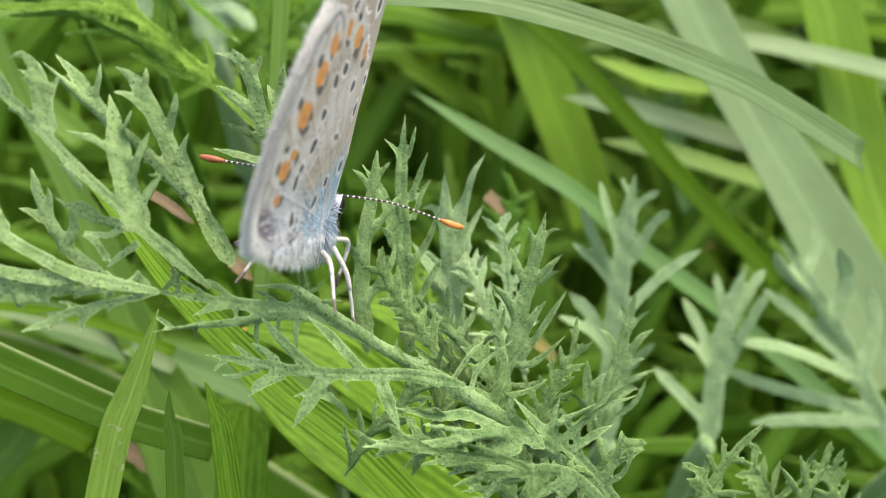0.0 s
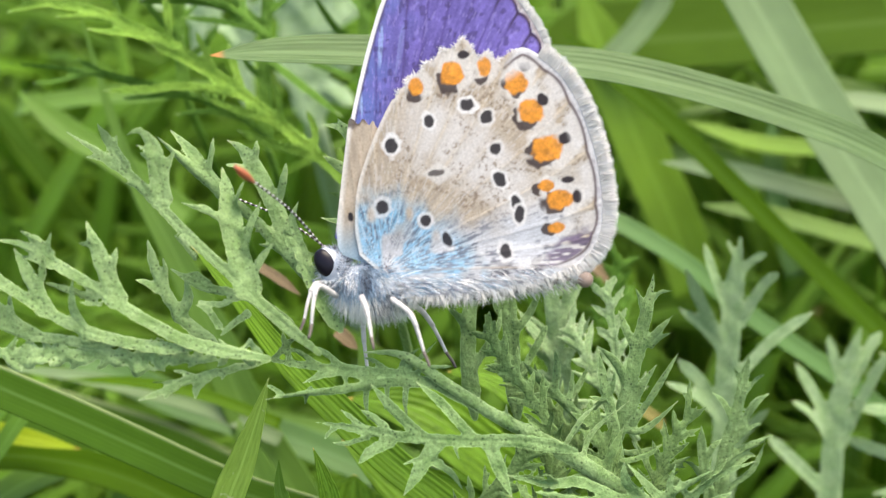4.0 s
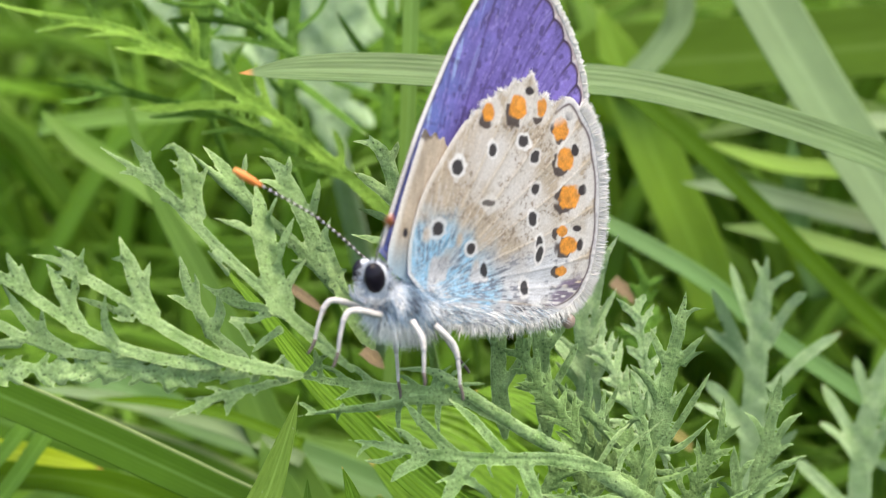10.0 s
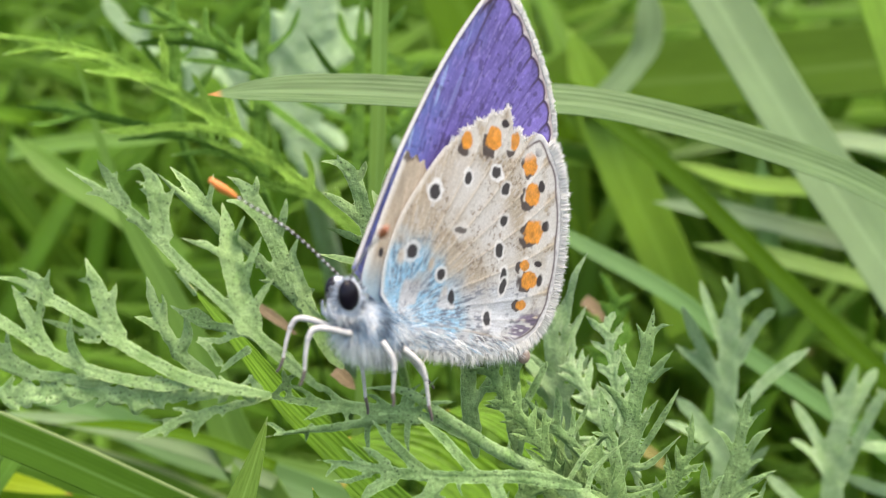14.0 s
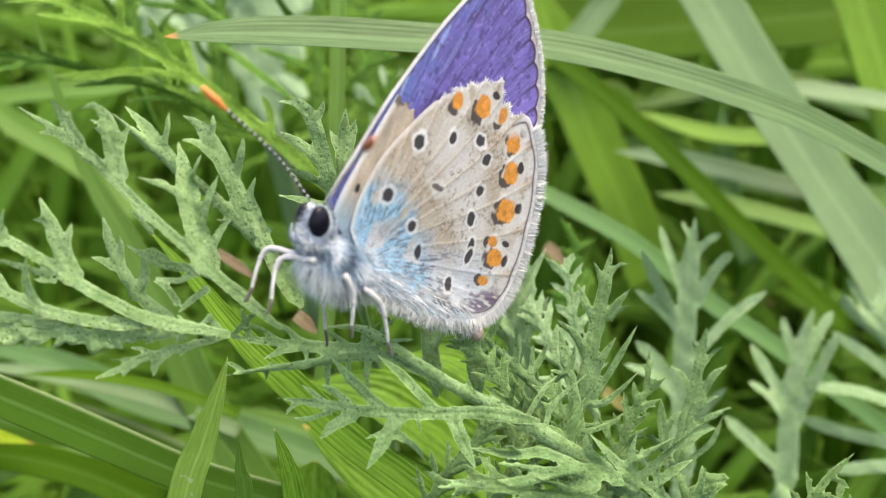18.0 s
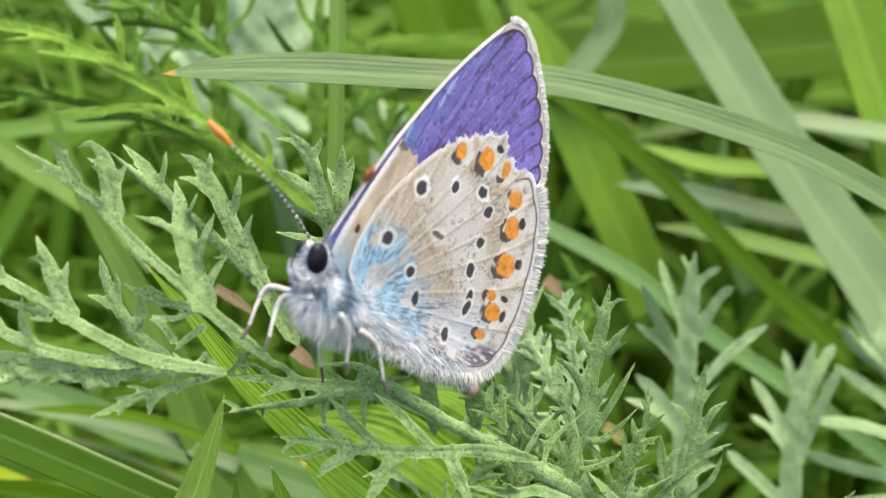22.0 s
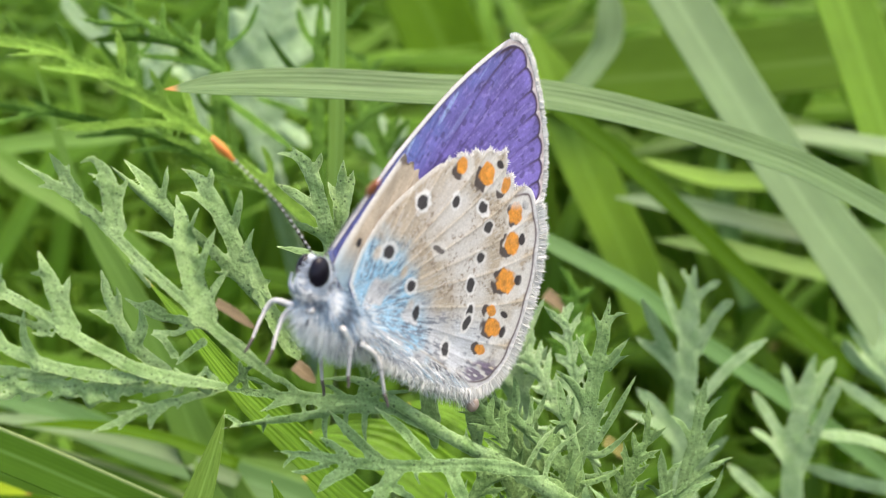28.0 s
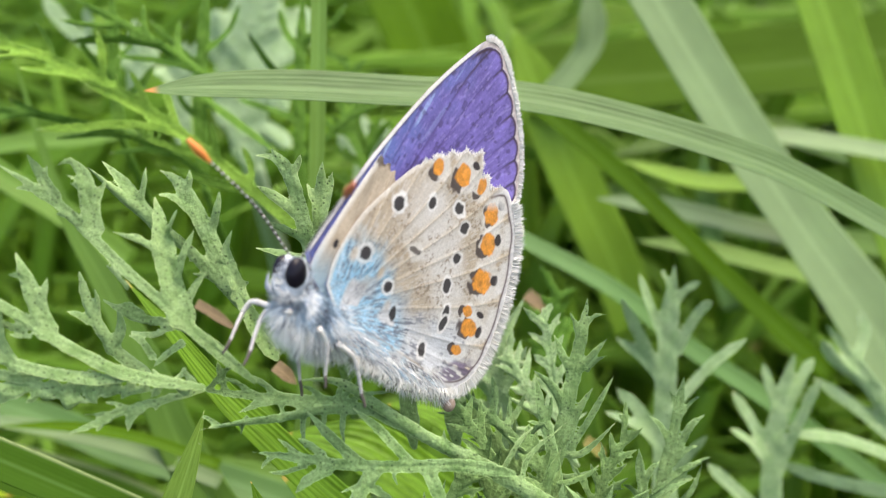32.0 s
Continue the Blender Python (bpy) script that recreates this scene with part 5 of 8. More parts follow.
frond(FERN_LEAF, FERN_DEEP, 337, [
    ([(-13.90, 82.00, 12.31), (-13.85, 81.42, 17.21), (-13.61, 80.79, 22.53), (-13.04, 80.00, 29.17)], 0.96, 0.87),
    ([(-13.65, 80.89, 21.65), (-15.61, 80.42, 22.99), (-17.64, 79.67, 26.07)], 0.58, 0.49),
    ([(-13.77, 81.21, 18.98), (-16.31, 81.35, 20.07), (-19.05, 81.51, 21.18)], 0.58, 0.49),
    ([(-13.44, 80.58, 24.30), (-14.61, 80.29, 26.12), (-14.97, 80.05, 27.90)], 0.58, 0.49),
    ([(-13.73, 81.58, 15.86), (-9.89, 80.31, 18.56), (-7.12, 79.50, 19.56)], 0.58, 0.49),
    ([(-13.40, 80.47, 25.19), (-11.00, 80.30, 26.39), (-9.58, 80.15, 28.10)], 0.62, 0.53)], cell=0.16, blunt=True)
frond(FERN_LEAF, FERN_DEEP, 338, [
    ([(-6.86, 84.00, 12.32), (-8.96, 83.26, 15.99), (-10.18, 82.73, 18.72), (-10.88, 82.00, 22.75)], 0.71, 0.54),
    ([(-8.96, 83.26, 15.99), (-7.45, 82.64, 18.10), (-6.49, 82.34, 18.90)], 0.51, 0.43),
    ([(-9.78, 82.90, 17.81), (-11.54, 82.57, 18.75), (-12.39, 82.36, 19.67)], 0.51, 0.43),
    ([(-10.14, 82.57, 19.61), (-8.69, 82.39, 21.35), (-7.70, 82.23, 23.12)], 0.51, 0.43)], cell=0.16, blunt=True)
FERN_LEAF = thing("yarrow_leaf", "silvery pale lobed leaf far behind, out of focus", "leaf", "feathery yarrow leaves")
stalk(FERN_LEAF, (-22.5, 104.0, 20.5), 3.35, FERN_PALE)
frond(FERN_LEAF, FERN_PALE, 339, [
    ([(-22.55, 104.00, 20.50), (-22.83, 103.07, 24.97), (-23.15, 102.25, 28.85), (-21.74, 101.41, 32.60), (-20.17, 100.00, 39.00)], 3.29, 7.13),
    ([(-23.07, 102.03, 29.95), (-25.13, 101.24, 32.73), (-25.50, 100.62, 35.45)], 3.65, 3.10),
    ([(-21.30, 101.82, 30.37), (-17.90, 102.26, 32.67), (-16.72, 102.65, 36.29)], 3.65, 3.10),
    ([(-22.72, 102.72, 26.63), (-20.39, 102.67, 27.66), (-18.71, 102.60, 25.22)], 2.60, 2.21),
    ([(-23.08, 102.94, 25.53), (-25.02, 102.72, 26.74), (-24.72, 102.45, 23.75)], 2.40, 2.04),
    ([(-22.90, 103.30, 23.86), (-20.57, 103.12, 23.70), (-18.28, 102.90, 21.80)], 2.08, 1.77)], cell=0.30, blunt=True)
frond(FERN_LEAF, FERN_PALE, 340, [
    ([(-28.36, 100.00, 21.64), (-28.38, 99.26, 25.42), (-28.20, 98.74, 28.09), (-27.66, 98.00, 31.79)], 1.60, 2.34),
    ([(-28.27, 98.95, 27.02), (-29.57, 98.70, 28.71), (-30.64, 98.56, 29.29)], 1.52, 1.29),
    ([(-28.07, 98.53, 29.15), (-26.61, 98.12, 30.08), (-26.21, 97.73, 31.62)], 1.52, 1.29)], cell=0.30, blunt=True)
frond(FERN_LEAF, FERN_PALE, 341, [
    ([(-32.81, 100.00, 25.84), (-33.04, 99.37, 28.53), (-32.47, 98.75, 31.16), (-32.65, 98.00, 34.33)], 1.38, 1.92),
    ([(-32.88, 99.25, 29.05), (-31.38, 99.16, 30.09), (-30.78, 99.09, 31.74)], 1.21, 1.03),
    ([(-32.83, 99.12, 29.58), (-34.14, 99.04, 30.77), (-34.38, 98.95, 32.47)], 1.21, 1.03)], cell=0.30, blunt=True)
frond(FERN_LEAF, FERN_PALE, 342, [
    ([(-11.33, 100.00, 15.24), (-10.87, 99.26, 18.40), (-10.34, 98.63, 21.00), (-10.84, 98.00, 23.63)], 1.38, 2.13),
    ([(-10.65, 99.01, 19.44), (-12.09, 98.58, 20.52), (-12.80, 98.17, 22.12)], 1.31, 1.12),
    ([(-10.48, 98.76, 20.48), (-8.80, 98.67, 21.49), (-8.47, 98.60, 23.11)], 1.21, 1.03)], cell=0.30, blunt=True)
frond(FERN_LEAF, FERN_PALE, 343, [
    ([(-36.02, 98.00, 31.11), (-37.98, 97.30, 32.68), (-39.41, 96.70, 34.24), (-40.79, 96.00, 36.32)], 1.25, 1.56),
    ([(-37.50, 97.49, 32.15), (-36.81, 97.16, 33.70), (-37.24, 96.82, 35.30)], 1.09, 0.93)], cell=0.30, blunt=True)
blade("broad dark green blade with a highlight painted along its upper edge", [(-15.1, 70.0, -12.9), (-20.9, 69.0, -10.9), (-26.3, 68.0, -8.3), (-30.9, 67.0, -6.0), (-36.3, 66.0, -3.5), (-41.2, 65.0, -1.2), (-47.2, 64.0, 1.4)], 2.66, BLADE_EDGED, 0.03, base=0.9)
blade("yellow-green blade low in the grass", [(-52.0, 78.0, -6.9), (-47.4, 78.0, -7.4), (-41.9, 78.0, -7.9), (-35.2, 78.0, -9.2)], 1.68, BLADE_YELLOW, 0.30)
blade("dark green blade low in the grass", [(-43.6, 74.0, -13.5), (-40.7, 74.0, -10.3), (-38.6, 74.0, -7.4), (-36.6, 75.0, -3.8)], 1.44, BLADE_MID, 0.10)
blade("dark green blade low in the grass", [(-47.4, 76.0, -12.6), (-43.5, 76.0, -9.3), (-40.9, 76.0, -6.4), (-39.7, 77.0, -3.9)], 1.39, BLADE_MID, 0.10)
# added dark blade that stands in for the deep shade below the edged one
blade("deep green blade added for the deep shade low in the grass", [(-26.5, 80.0, -14.4), (-31.9, 80.0, -11.9), (-37.4, 80.0, -10.4), (-42.9, 80.0, -9.9), (-49.4, 80.0, -11.0)], 2.58, BLADE_DEEP, 0.20)
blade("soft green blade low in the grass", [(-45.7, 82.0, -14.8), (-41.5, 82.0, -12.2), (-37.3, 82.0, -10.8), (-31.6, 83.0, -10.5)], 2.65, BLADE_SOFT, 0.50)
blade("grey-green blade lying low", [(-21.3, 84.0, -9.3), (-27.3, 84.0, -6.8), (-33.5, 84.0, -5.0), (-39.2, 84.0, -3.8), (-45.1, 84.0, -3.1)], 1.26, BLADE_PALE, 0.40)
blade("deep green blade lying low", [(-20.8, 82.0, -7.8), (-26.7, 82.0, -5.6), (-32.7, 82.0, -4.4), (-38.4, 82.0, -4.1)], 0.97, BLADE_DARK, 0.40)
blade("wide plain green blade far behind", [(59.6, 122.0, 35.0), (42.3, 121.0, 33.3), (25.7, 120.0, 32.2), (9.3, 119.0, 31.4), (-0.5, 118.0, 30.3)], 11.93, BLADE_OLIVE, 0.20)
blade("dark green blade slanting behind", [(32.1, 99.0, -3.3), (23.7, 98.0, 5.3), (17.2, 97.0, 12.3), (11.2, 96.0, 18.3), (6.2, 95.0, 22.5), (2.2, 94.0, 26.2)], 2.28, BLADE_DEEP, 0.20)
blade("pale blade lying across the grass", [(33.7, 104.0, 9.9), (28.3, 104.0, 11.2), (22.9, 104.0, 12.9), (17.5, 104.0, 14.3), (11.9, 104.0, 15.4)], 2.57, BLADE_PALE, 0.30)
blade("pale blade lying across the grass", [(47.2, 106.0, 17.5), (39.6, 106.0, 19.4), (32.9, 106.0, 20.8), (27.9, 106.0, 21.7)], 2.51, BLADE_PALE, 0.30)
blade("soft green blade lying across the grass", [(39.1, 108.0, 5.5), (31.4, 108.0, 7.6), (23.6, 108.0, 10.0), (16.2, 108.0, 11.5)], 2.32, BLADE_MINT, 0.30)
blade("fresh green blade lying across the grass", [(37.8, 112.0, 15.0), (30.9, 112.0, 17.1), (23.2, 112.0, 18.1), (15.6, 112.0, 20.9)], 2.41, BLADE_SPRING, 0.30)
blade("grey-green blade standing behind", [(26.9, 114.0, 4.2), (25.5, 114.0, 10.3), (25.0, 114.0, 15.9), (25.1, 114.0, 21.5)], 2.33, BLADE_COOL, 0.30)
FERN_LEAF = thing("yarrow_leaf", "fresh green leaf lobes behind the butterfly, out of focus", "leaf", "feathery yarrow leaves")
stalk(FERN_LEAF, (-8.5, 87.4, 8.9), 0.68, FERN_DEEP)
AXIS = [(-8.5, 87.4, 8.9), (-8.7, 86.7, 14.5), (-9.9, 86.0, 20.2), (-10.6, 85.4, 25.9)]
pinna(FERN_LEAF, AXIS, 0.85, 0.64, auto_lobes(AXIS, 11, 5.20, 0.68, 144, start=0.08, spread=0.75, taper=0.50), FERN_DEEP, 144, 1)
AXIS = [(6.4, 81.2, -2.1), (5.2, 80.8, 1.4), (5.8, 80.4, 4.8)]
pinna(FERN_LEAF, AXIS, 0.71, 0.52, auto_lobes(AXIS, 9, 3.44, 0.56, 145, start=0.08, spread=0.75, taper=0.50), FERN_DEEP, 145, 1)
AXIS = [(0.1, 79.5, -6.8), (-0.6, 79.1, -4.3), (-2.2, 78.8, -1.7)]
pinna(FERN_LEAF, AXIS, 0.82, 0.63, auto_lobes(AXIS, 8, 3.35, 0.72, 146, start=0.08, spread=0.75, taper=0.50), FERN, 146, 1)
blade("broad grey-green grass blade with an orange dry tip", [(30.5, 76.3, 6.8), (22.4, 73.4, 10.9), (17.2, 72.0, 12.9), (10.5, 70.4, 14.9), (3.3, 68.9, 16.4), (-4.1, 66.6, 16.5), (-11.2, 65.2, 16.9), (-16.7, 63.9, 16.9), (-20.4, 62.8, 16.6)], 2.92, BLADE_GREY, 0.33, power=3.0, thick=-0.4)
blade("upright green grass blade behind the butterfly", [(-13.2, 74.8, -6.1), (-12.6, 74.2, -1.4), (-11.4, 72.9, 10.9), (-10.6, 71.5, 23.9), (-10.5, 71.2, 26.3)], 1.15, BLADE_MINT, 0.10)
blade("broad pale grey-green blade, softly blurred", [(46.3, 104.6, -15.3), (37.3, 102.4, 1.1), (31.0, 101.0, 11.0), (24.7, 99.6, 21.4), (17.8, 97.8, 33.9), (11.3, 96.2, 45.9)], 6.6, BLADE_PALE, 0.12, base=1.6)
blade("bright green blade, softly blurred", [(48.3, 111.2, -1.3), (44.2, 109.9, 9.3), (41.1, 108.5, 19.8), (38.6, 107.4, 28.6), (36.1, 106.3, 37.3), (32.0, 104.7, 50.2)], 6.97, BLADE_SPRING, 0.15)
blade("olive green blade behind", [(17.5, 119.5, 2.7), (14.7, 118.4, 11.0), (11.3, 117.3, 19.3), (7.9, 116.1, 28.9), (5.1, 115.0, 37.2)], 6.34, BLADE_SPRING, 0.30)
blade("narrow pale blade slanting behind", [(44.2, 97.2, -21.2), (34.6, 95.8, -12.9), (25.1, 94.5, -5.2), (17.9, 93.6, -0.0), (11.7, 92.7, 5.2), (4.0, 91.9, 9.9), (-2.7, 91.1, 14.1)], 1.98, BLADE_COOL, 0.25)
blade("pale upright blade with white flecks", [(-20.2, 59.4, -19.9), (-18.3, 58.5, -11.0), (-17.2, 58.2, -8.0), (-16.2, 57.9, -5.3), (-15.5, 57.7, -3.1)], 1.92, BLADE_FLECK, 0.60, power=1.25)
blade("pale grey blade behind", [(-14.3, 87.3, -28.7), (-19.6, 85.6, -15.4), (-22.5, 84.9, -10.4), (-24.8, 84.3, -5.8), (-26.6, 83.6, -0.8), (-29.9, 82.7, 6.5), (-33.2, 81.7, 13.4), (-36.7, 80.2, 25.6)], 3.52, BLADE_SOFT, 0.70)
blade("bright yellow-green blade with a dry tip", [(2.7, 66.0, -20.8), (-5.0, 64.8, -12.5), (-9.6, 64.1, -8.6), (-13.5, 63.5, -4.7), (-15.8, 63.1, -2.3), (-18.7, 62.6, 1.5), (-21.4, 62.1, 4.8)], 2.10, BLADE_FRESH, 0.60)
blade("fresh green blade low under the leaf", [(-0.2, 72.0, -12.7), (-5.3, 71.3, -8.4), (-9.0, 70.9, -6.0), (-13.4, 70.6, -5.1)], 4.14, BLADE_FRESH, 0.50)
blade("olive blade under the wing", [(1.5, 73.7, -9.2), (-0.7, 73.3, -6.1), (-3.7, 72.9, -4.0), (-6.8, 72.7, -3.5)], 2.71, BLADE_FRESH, 0.50)
blade("short green grass tip", [(-15.5, 62.2, -20.9), (-15.5, 61.2, -11.6), (-15.7, 60.9, -9.6), (-15.7, 60.7, -7.9)], 1.10, BLADE_MID, 0.80)
blade("short green grass tip", [(-11.7, 62.4, -21.0), (-12.6, 61.3, -11.7), (-13.1, 61.0, -9.1), (-13.7, 60.8, -7.3)], 1.42, BLADE_FRESH, 0.80)
blade("greyish blade lying low", [(-12.9, 93.8, -14.1), (-22.1, 93.0, -10.3), (-31.8, 92.1, -7.0), (-40.1, 91.4, -3.2), (-46.9, 90.8, -1.5)], 2.97, BLADE_COOL, 0.40)
blade("greyish blade lying low", [(-10.3, 97.9, -13.7), (-19.4, 97.1, -10.3), (-28.6, 96.5, -8.4), (-39.8, 95.6, -5.1), (-49.0, 95.0, -3.0)], 2.27, BLADE_SOFT, 0.40)
blade("pale blade lying across the grass", [(55.2, 127.4, 10.3), (41.9, 126.5, 12.8), (28.6, 125.6, 15.3), (18.6, 124.7, 19.0), (8.6, 124.3, 18.7)], 3.76, BLADE_SOFT, 0.30)
blade("pale blade lying across the grass", [(57.9, 131.4, 20.5), (46.8, 130.5, 23.7), (33.7, 129.5, 27.6), (16.1, 129.0, 24.8)], 4.19, BLADE_SOFT, 0.30)
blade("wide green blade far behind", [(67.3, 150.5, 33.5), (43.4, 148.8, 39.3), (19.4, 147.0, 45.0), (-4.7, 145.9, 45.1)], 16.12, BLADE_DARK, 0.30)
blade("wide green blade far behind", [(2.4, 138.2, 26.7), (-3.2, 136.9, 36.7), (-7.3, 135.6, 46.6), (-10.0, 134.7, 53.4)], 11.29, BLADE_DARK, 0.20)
blade("bent yellowish blade behind", [(8.3, 113.2, 28.1), (11.5, 113.0, 31.4), (13.5, 112.7, 34.7), (13.7, 112.0, 40.8)], 3.09, BLADE_PALE, 0.20)
blade("pale green blade at the far side", [(-51.9, 100.1, 22.2), (-44.1, 100.3, 23.0), (-37.3, 100.6, 23.3), (-30.6, 100.8, 24.4)], 2.46, BLADE_SOFT, 0.40)
blade("green blade slanting at the far side", [(-33.2, 98.2, 10.2), (-39.5, 97.4, 15.3), (-44.7, 96.7, 18.7), (-49.9, 96.0, 23.1)], 2.69, BLADE_MID, 0.30)
blade("dry brown blade among the leaves", [(-19.6, 71.3, 3.9), (-18.5, 71.5, 3.2), (-16.8, 71.7, 1.9)], 0.77, DEAD, 0.40, name="dead_leaf", group="dead leaf bits")
blade("dry brown blade among the leaves", [(-14.0, 70.1, -0.6), (-13.5, 70.1, -1.0), (-12.6, 70.3, -1.9)], 0.98, DEAD, 0.40, name="dead_leaf", group="dead leaf bits")
blade("pinkish dry blade behind", [(3.7, 86.4, 4.7), (4.6, 86.5, 3.9), (5.5, 86.7, 2.8)], 1.20, DEAD, 0.40, name="dead_leaf", group="dead leaf bits")
blade("yellow dry blade low behind", [(7.2, 79.8, -6.9), (8.1, 79.9, -7.6), (8.7, 80.0, -8.4)], 1.01, STRAW, 0.40, name="dead_leaf", group="dead leaf bits")
blade("yellow dry blade low behind", [(32.0, 152.6, 0.4), (36.0, 152.8, 0.3), (40.1, 152.9, 1.1)], 1.29, STRAW, 0.40, name="dead_leaf", group="dead leaf bits")
blade("yellow dry blade low in the grass", [(-49.2, 95.6, -8.7), (-46.2, 95.8, -9.5), (-43.1, 96.0, -10.1)], 1.14, STRAW, 0.40, name="dead_leaf", group="dead leaf bits")
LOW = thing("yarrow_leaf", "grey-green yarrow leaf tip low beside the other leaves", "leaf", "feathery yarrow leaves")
pinna(LOW, [(14.1, 60.9, -16.8), (15.8, 60.9, -13.3), (17.2, 60.9, -11.4), (19.1, 61.0, -9.7)], 0.67, 0.36, [(0.40, (15.1, 60.5, -11.5), 0.40), (0.50, (16.3, 60.9, -10.7), 0.35), (0.55, (18.0, 60.1, -12.2), 0.35), (0.70, (17.9, 61.0, -10.8), 0.30), (0.75, (18.8, 61.4, -11.8), 0.30), (0.30, (13.9, 61.2, -12.4), 0.41), (0.25, (17.9, 60.7, -13.9), 0.40)], YARROW_SHADED, 147, 1)
pinna(LOW, [(20.6, 61.2, -16.9), (21.3, 61.2, -14.0), (20.9, 61.1, -11.7)], 0.77, 0.36, [(0.50, (22.5, 61.1, -12.4), 0.40), (0.40, (19.4, 60.3, -12.2), 0.40), (0.70, (21.7, 60.4, -11.3), 0.30)], YARROW_SHADED, 148, 1)
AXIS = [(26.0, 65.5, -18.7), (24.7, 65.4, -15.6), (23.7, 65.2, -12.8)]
pinna(LOW, AXIS, 0.67, 0.36, auto_lobes(AXIS, 12, 3.10, 0.45, 149, start=0.08, spread=0.75, taper=0.50), YARROW_SHADED, 149, 1)
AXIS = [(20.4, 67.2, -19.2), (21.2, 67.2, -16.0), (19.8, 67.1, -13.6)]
pinna(LOW, AXIS, 0.64, 0.37, auto_lobes(AXIS, 12, 3.19, 0.46, 150, start=0.08, spread=0.75, taper=0.50), YARROW_SHADED, 150, 1)
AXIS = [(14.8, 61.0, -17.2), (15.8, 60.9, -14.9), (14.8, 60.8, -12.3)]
pinna(LOW, AXIS, 0.63, 0.34, auto_lobes(AXIS, 9, 2.58, 0.42, 151, start=0.08, spread=0.75, taper=0.50), YARROW_SHADED, 151, 1)
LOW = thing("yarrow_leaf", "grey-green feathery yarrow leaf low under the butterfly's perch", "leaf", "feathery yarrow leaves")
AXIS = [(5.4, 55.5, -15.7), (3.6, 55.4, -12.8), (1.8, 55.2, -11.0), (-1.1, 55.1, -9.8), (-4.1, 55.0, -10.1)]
pinna(LOW, AXIS, 0.58, 0.35, auto_lobes(AXIS, 18, 2.66, 0.38, 152, start=0.08, spread=0.75, taper=0.50), YARROW_SHADED, 152, 1)
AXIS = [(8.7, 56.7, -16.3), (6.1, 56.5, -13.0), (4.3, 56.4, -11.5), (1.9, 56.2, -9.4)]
pinna(LOW, AXIS, 0.59, 0.36, auto_lobes(AXIS, 15, 2.71, 0.39, 153, start=0.08, spread=0.75, taper=0.50), YARROW_SHADED, 153, 1)
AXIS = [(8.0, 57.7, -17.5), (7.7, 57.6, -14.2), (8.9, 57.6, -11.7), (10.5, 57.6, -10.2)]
pinna(LOW, AXIS, 0.60, 0.37, auto_lobes(AXIS, 12, 2.45, 0.40, 154, start=0.08, spread=0.75, taper=0.50), YARROW_SHADED, 154, 1)
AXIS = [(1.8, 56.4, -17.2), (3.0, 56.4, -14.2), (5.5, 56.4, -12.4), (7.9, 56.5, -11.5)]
pinna(LOW, AXIS, 0.59, 0.36, auto_lobes(AXIS, 12, 2.41, 0.39, 155, start=0.08, spread=0.75, taper=0.50), YARROW_SHADED, 155, 1)
pinna(LOW, [(5.0, 54.5, -15.7), (4.7, 54.4, -12.5), (3.6, 54.3, -10.8), (-4.0, 54.0, -9.9)], 0.56, 0.33, [(0.30, (5.8, 54.0, -11.0), 0.36), (0.50, (1.2, 54.1, -11.6), 0.36), (0.60, (0.7, 53.6, -9.5), 0.36), (0.75, (-1.3, 53.5, -10.9), 0.36), (0.85, (-2.2, 53.8, -9.3), 0.32)], YARROW_SHADED, 156, 1)
blade("fresh green blade low under the leaf", [(5.8, 70.7, -21.4), (-1.7, 70.2, -16.1), (-8.4, 69.8, -11.6), (-13.6, 69.5, -7.8)], 4.89, BLADE_FRESH, 0.50)
blade("upright fresh blade low in the grass", [(-14.2, 73.8, -22.9), (-14.0, 73.7, -17.0), (-13.7, 73.6, -12.2), (-13.5, 73.6, -10.6)], 3.58, BLADE_FRESH, 0.40)
blade("pale blade low in the grass", [(-18.0, 79.7, -24.7), (-20.1, 79.5, -17.4), (-23.4, 79.1, -7.1)], 3.44, BLADE_SOFT, 0.30)
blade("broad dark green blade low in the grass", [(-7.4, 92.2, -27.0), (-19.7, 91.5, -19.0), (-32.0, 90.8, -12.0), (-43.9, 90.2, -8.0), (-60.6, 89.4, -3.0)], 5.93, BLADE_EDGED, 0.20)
blade("green blade low in the grass", [(-48.0, 96.5, -26.4), (-41.6, 96.6, -20.1), (-38.4, 96.7, -15.9), (-37.3, 96.5, -8.6)], 4.21, BLADE_MID, 0.40)
blade("dry brown blade low in the grass", [(-25.8, 85.2, -15.9), (-24.4, 85.3, -16.8), (-23.2, 85.3, -18.2)], 1.39, DEAD, 0.40, name="dead_leaf", group="dead leaf bits")
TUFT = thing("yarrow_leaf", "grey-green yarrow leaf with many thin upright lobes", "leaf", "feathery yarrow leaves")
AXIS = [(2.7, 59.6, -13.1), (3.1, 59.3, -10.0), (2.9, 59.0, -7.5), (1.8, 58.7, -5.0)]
pinna(TUFT, AXIS, 0.56, 0.32, auto_lobes(AXIS, 16, 3.40, 0.36, 158, start=0.08, spread=0.50, taper=0.50), YARROW_SHADED, 158, 1)
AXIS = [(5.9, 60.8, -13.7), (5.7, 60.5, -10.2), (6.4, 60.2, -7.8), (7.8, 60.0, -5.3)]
pinna(TUFT, AXIS, 0.57, 0.33, auto_lobes(AXIS, 15, 3.46, 0.36, 159, start=0.08, spread=0.50, taper=0.50), YARROW_SHADED, 159, 1)
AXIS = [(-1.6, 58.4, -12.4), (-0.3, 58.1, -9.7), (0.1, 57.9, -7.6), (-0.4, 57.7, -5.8)]
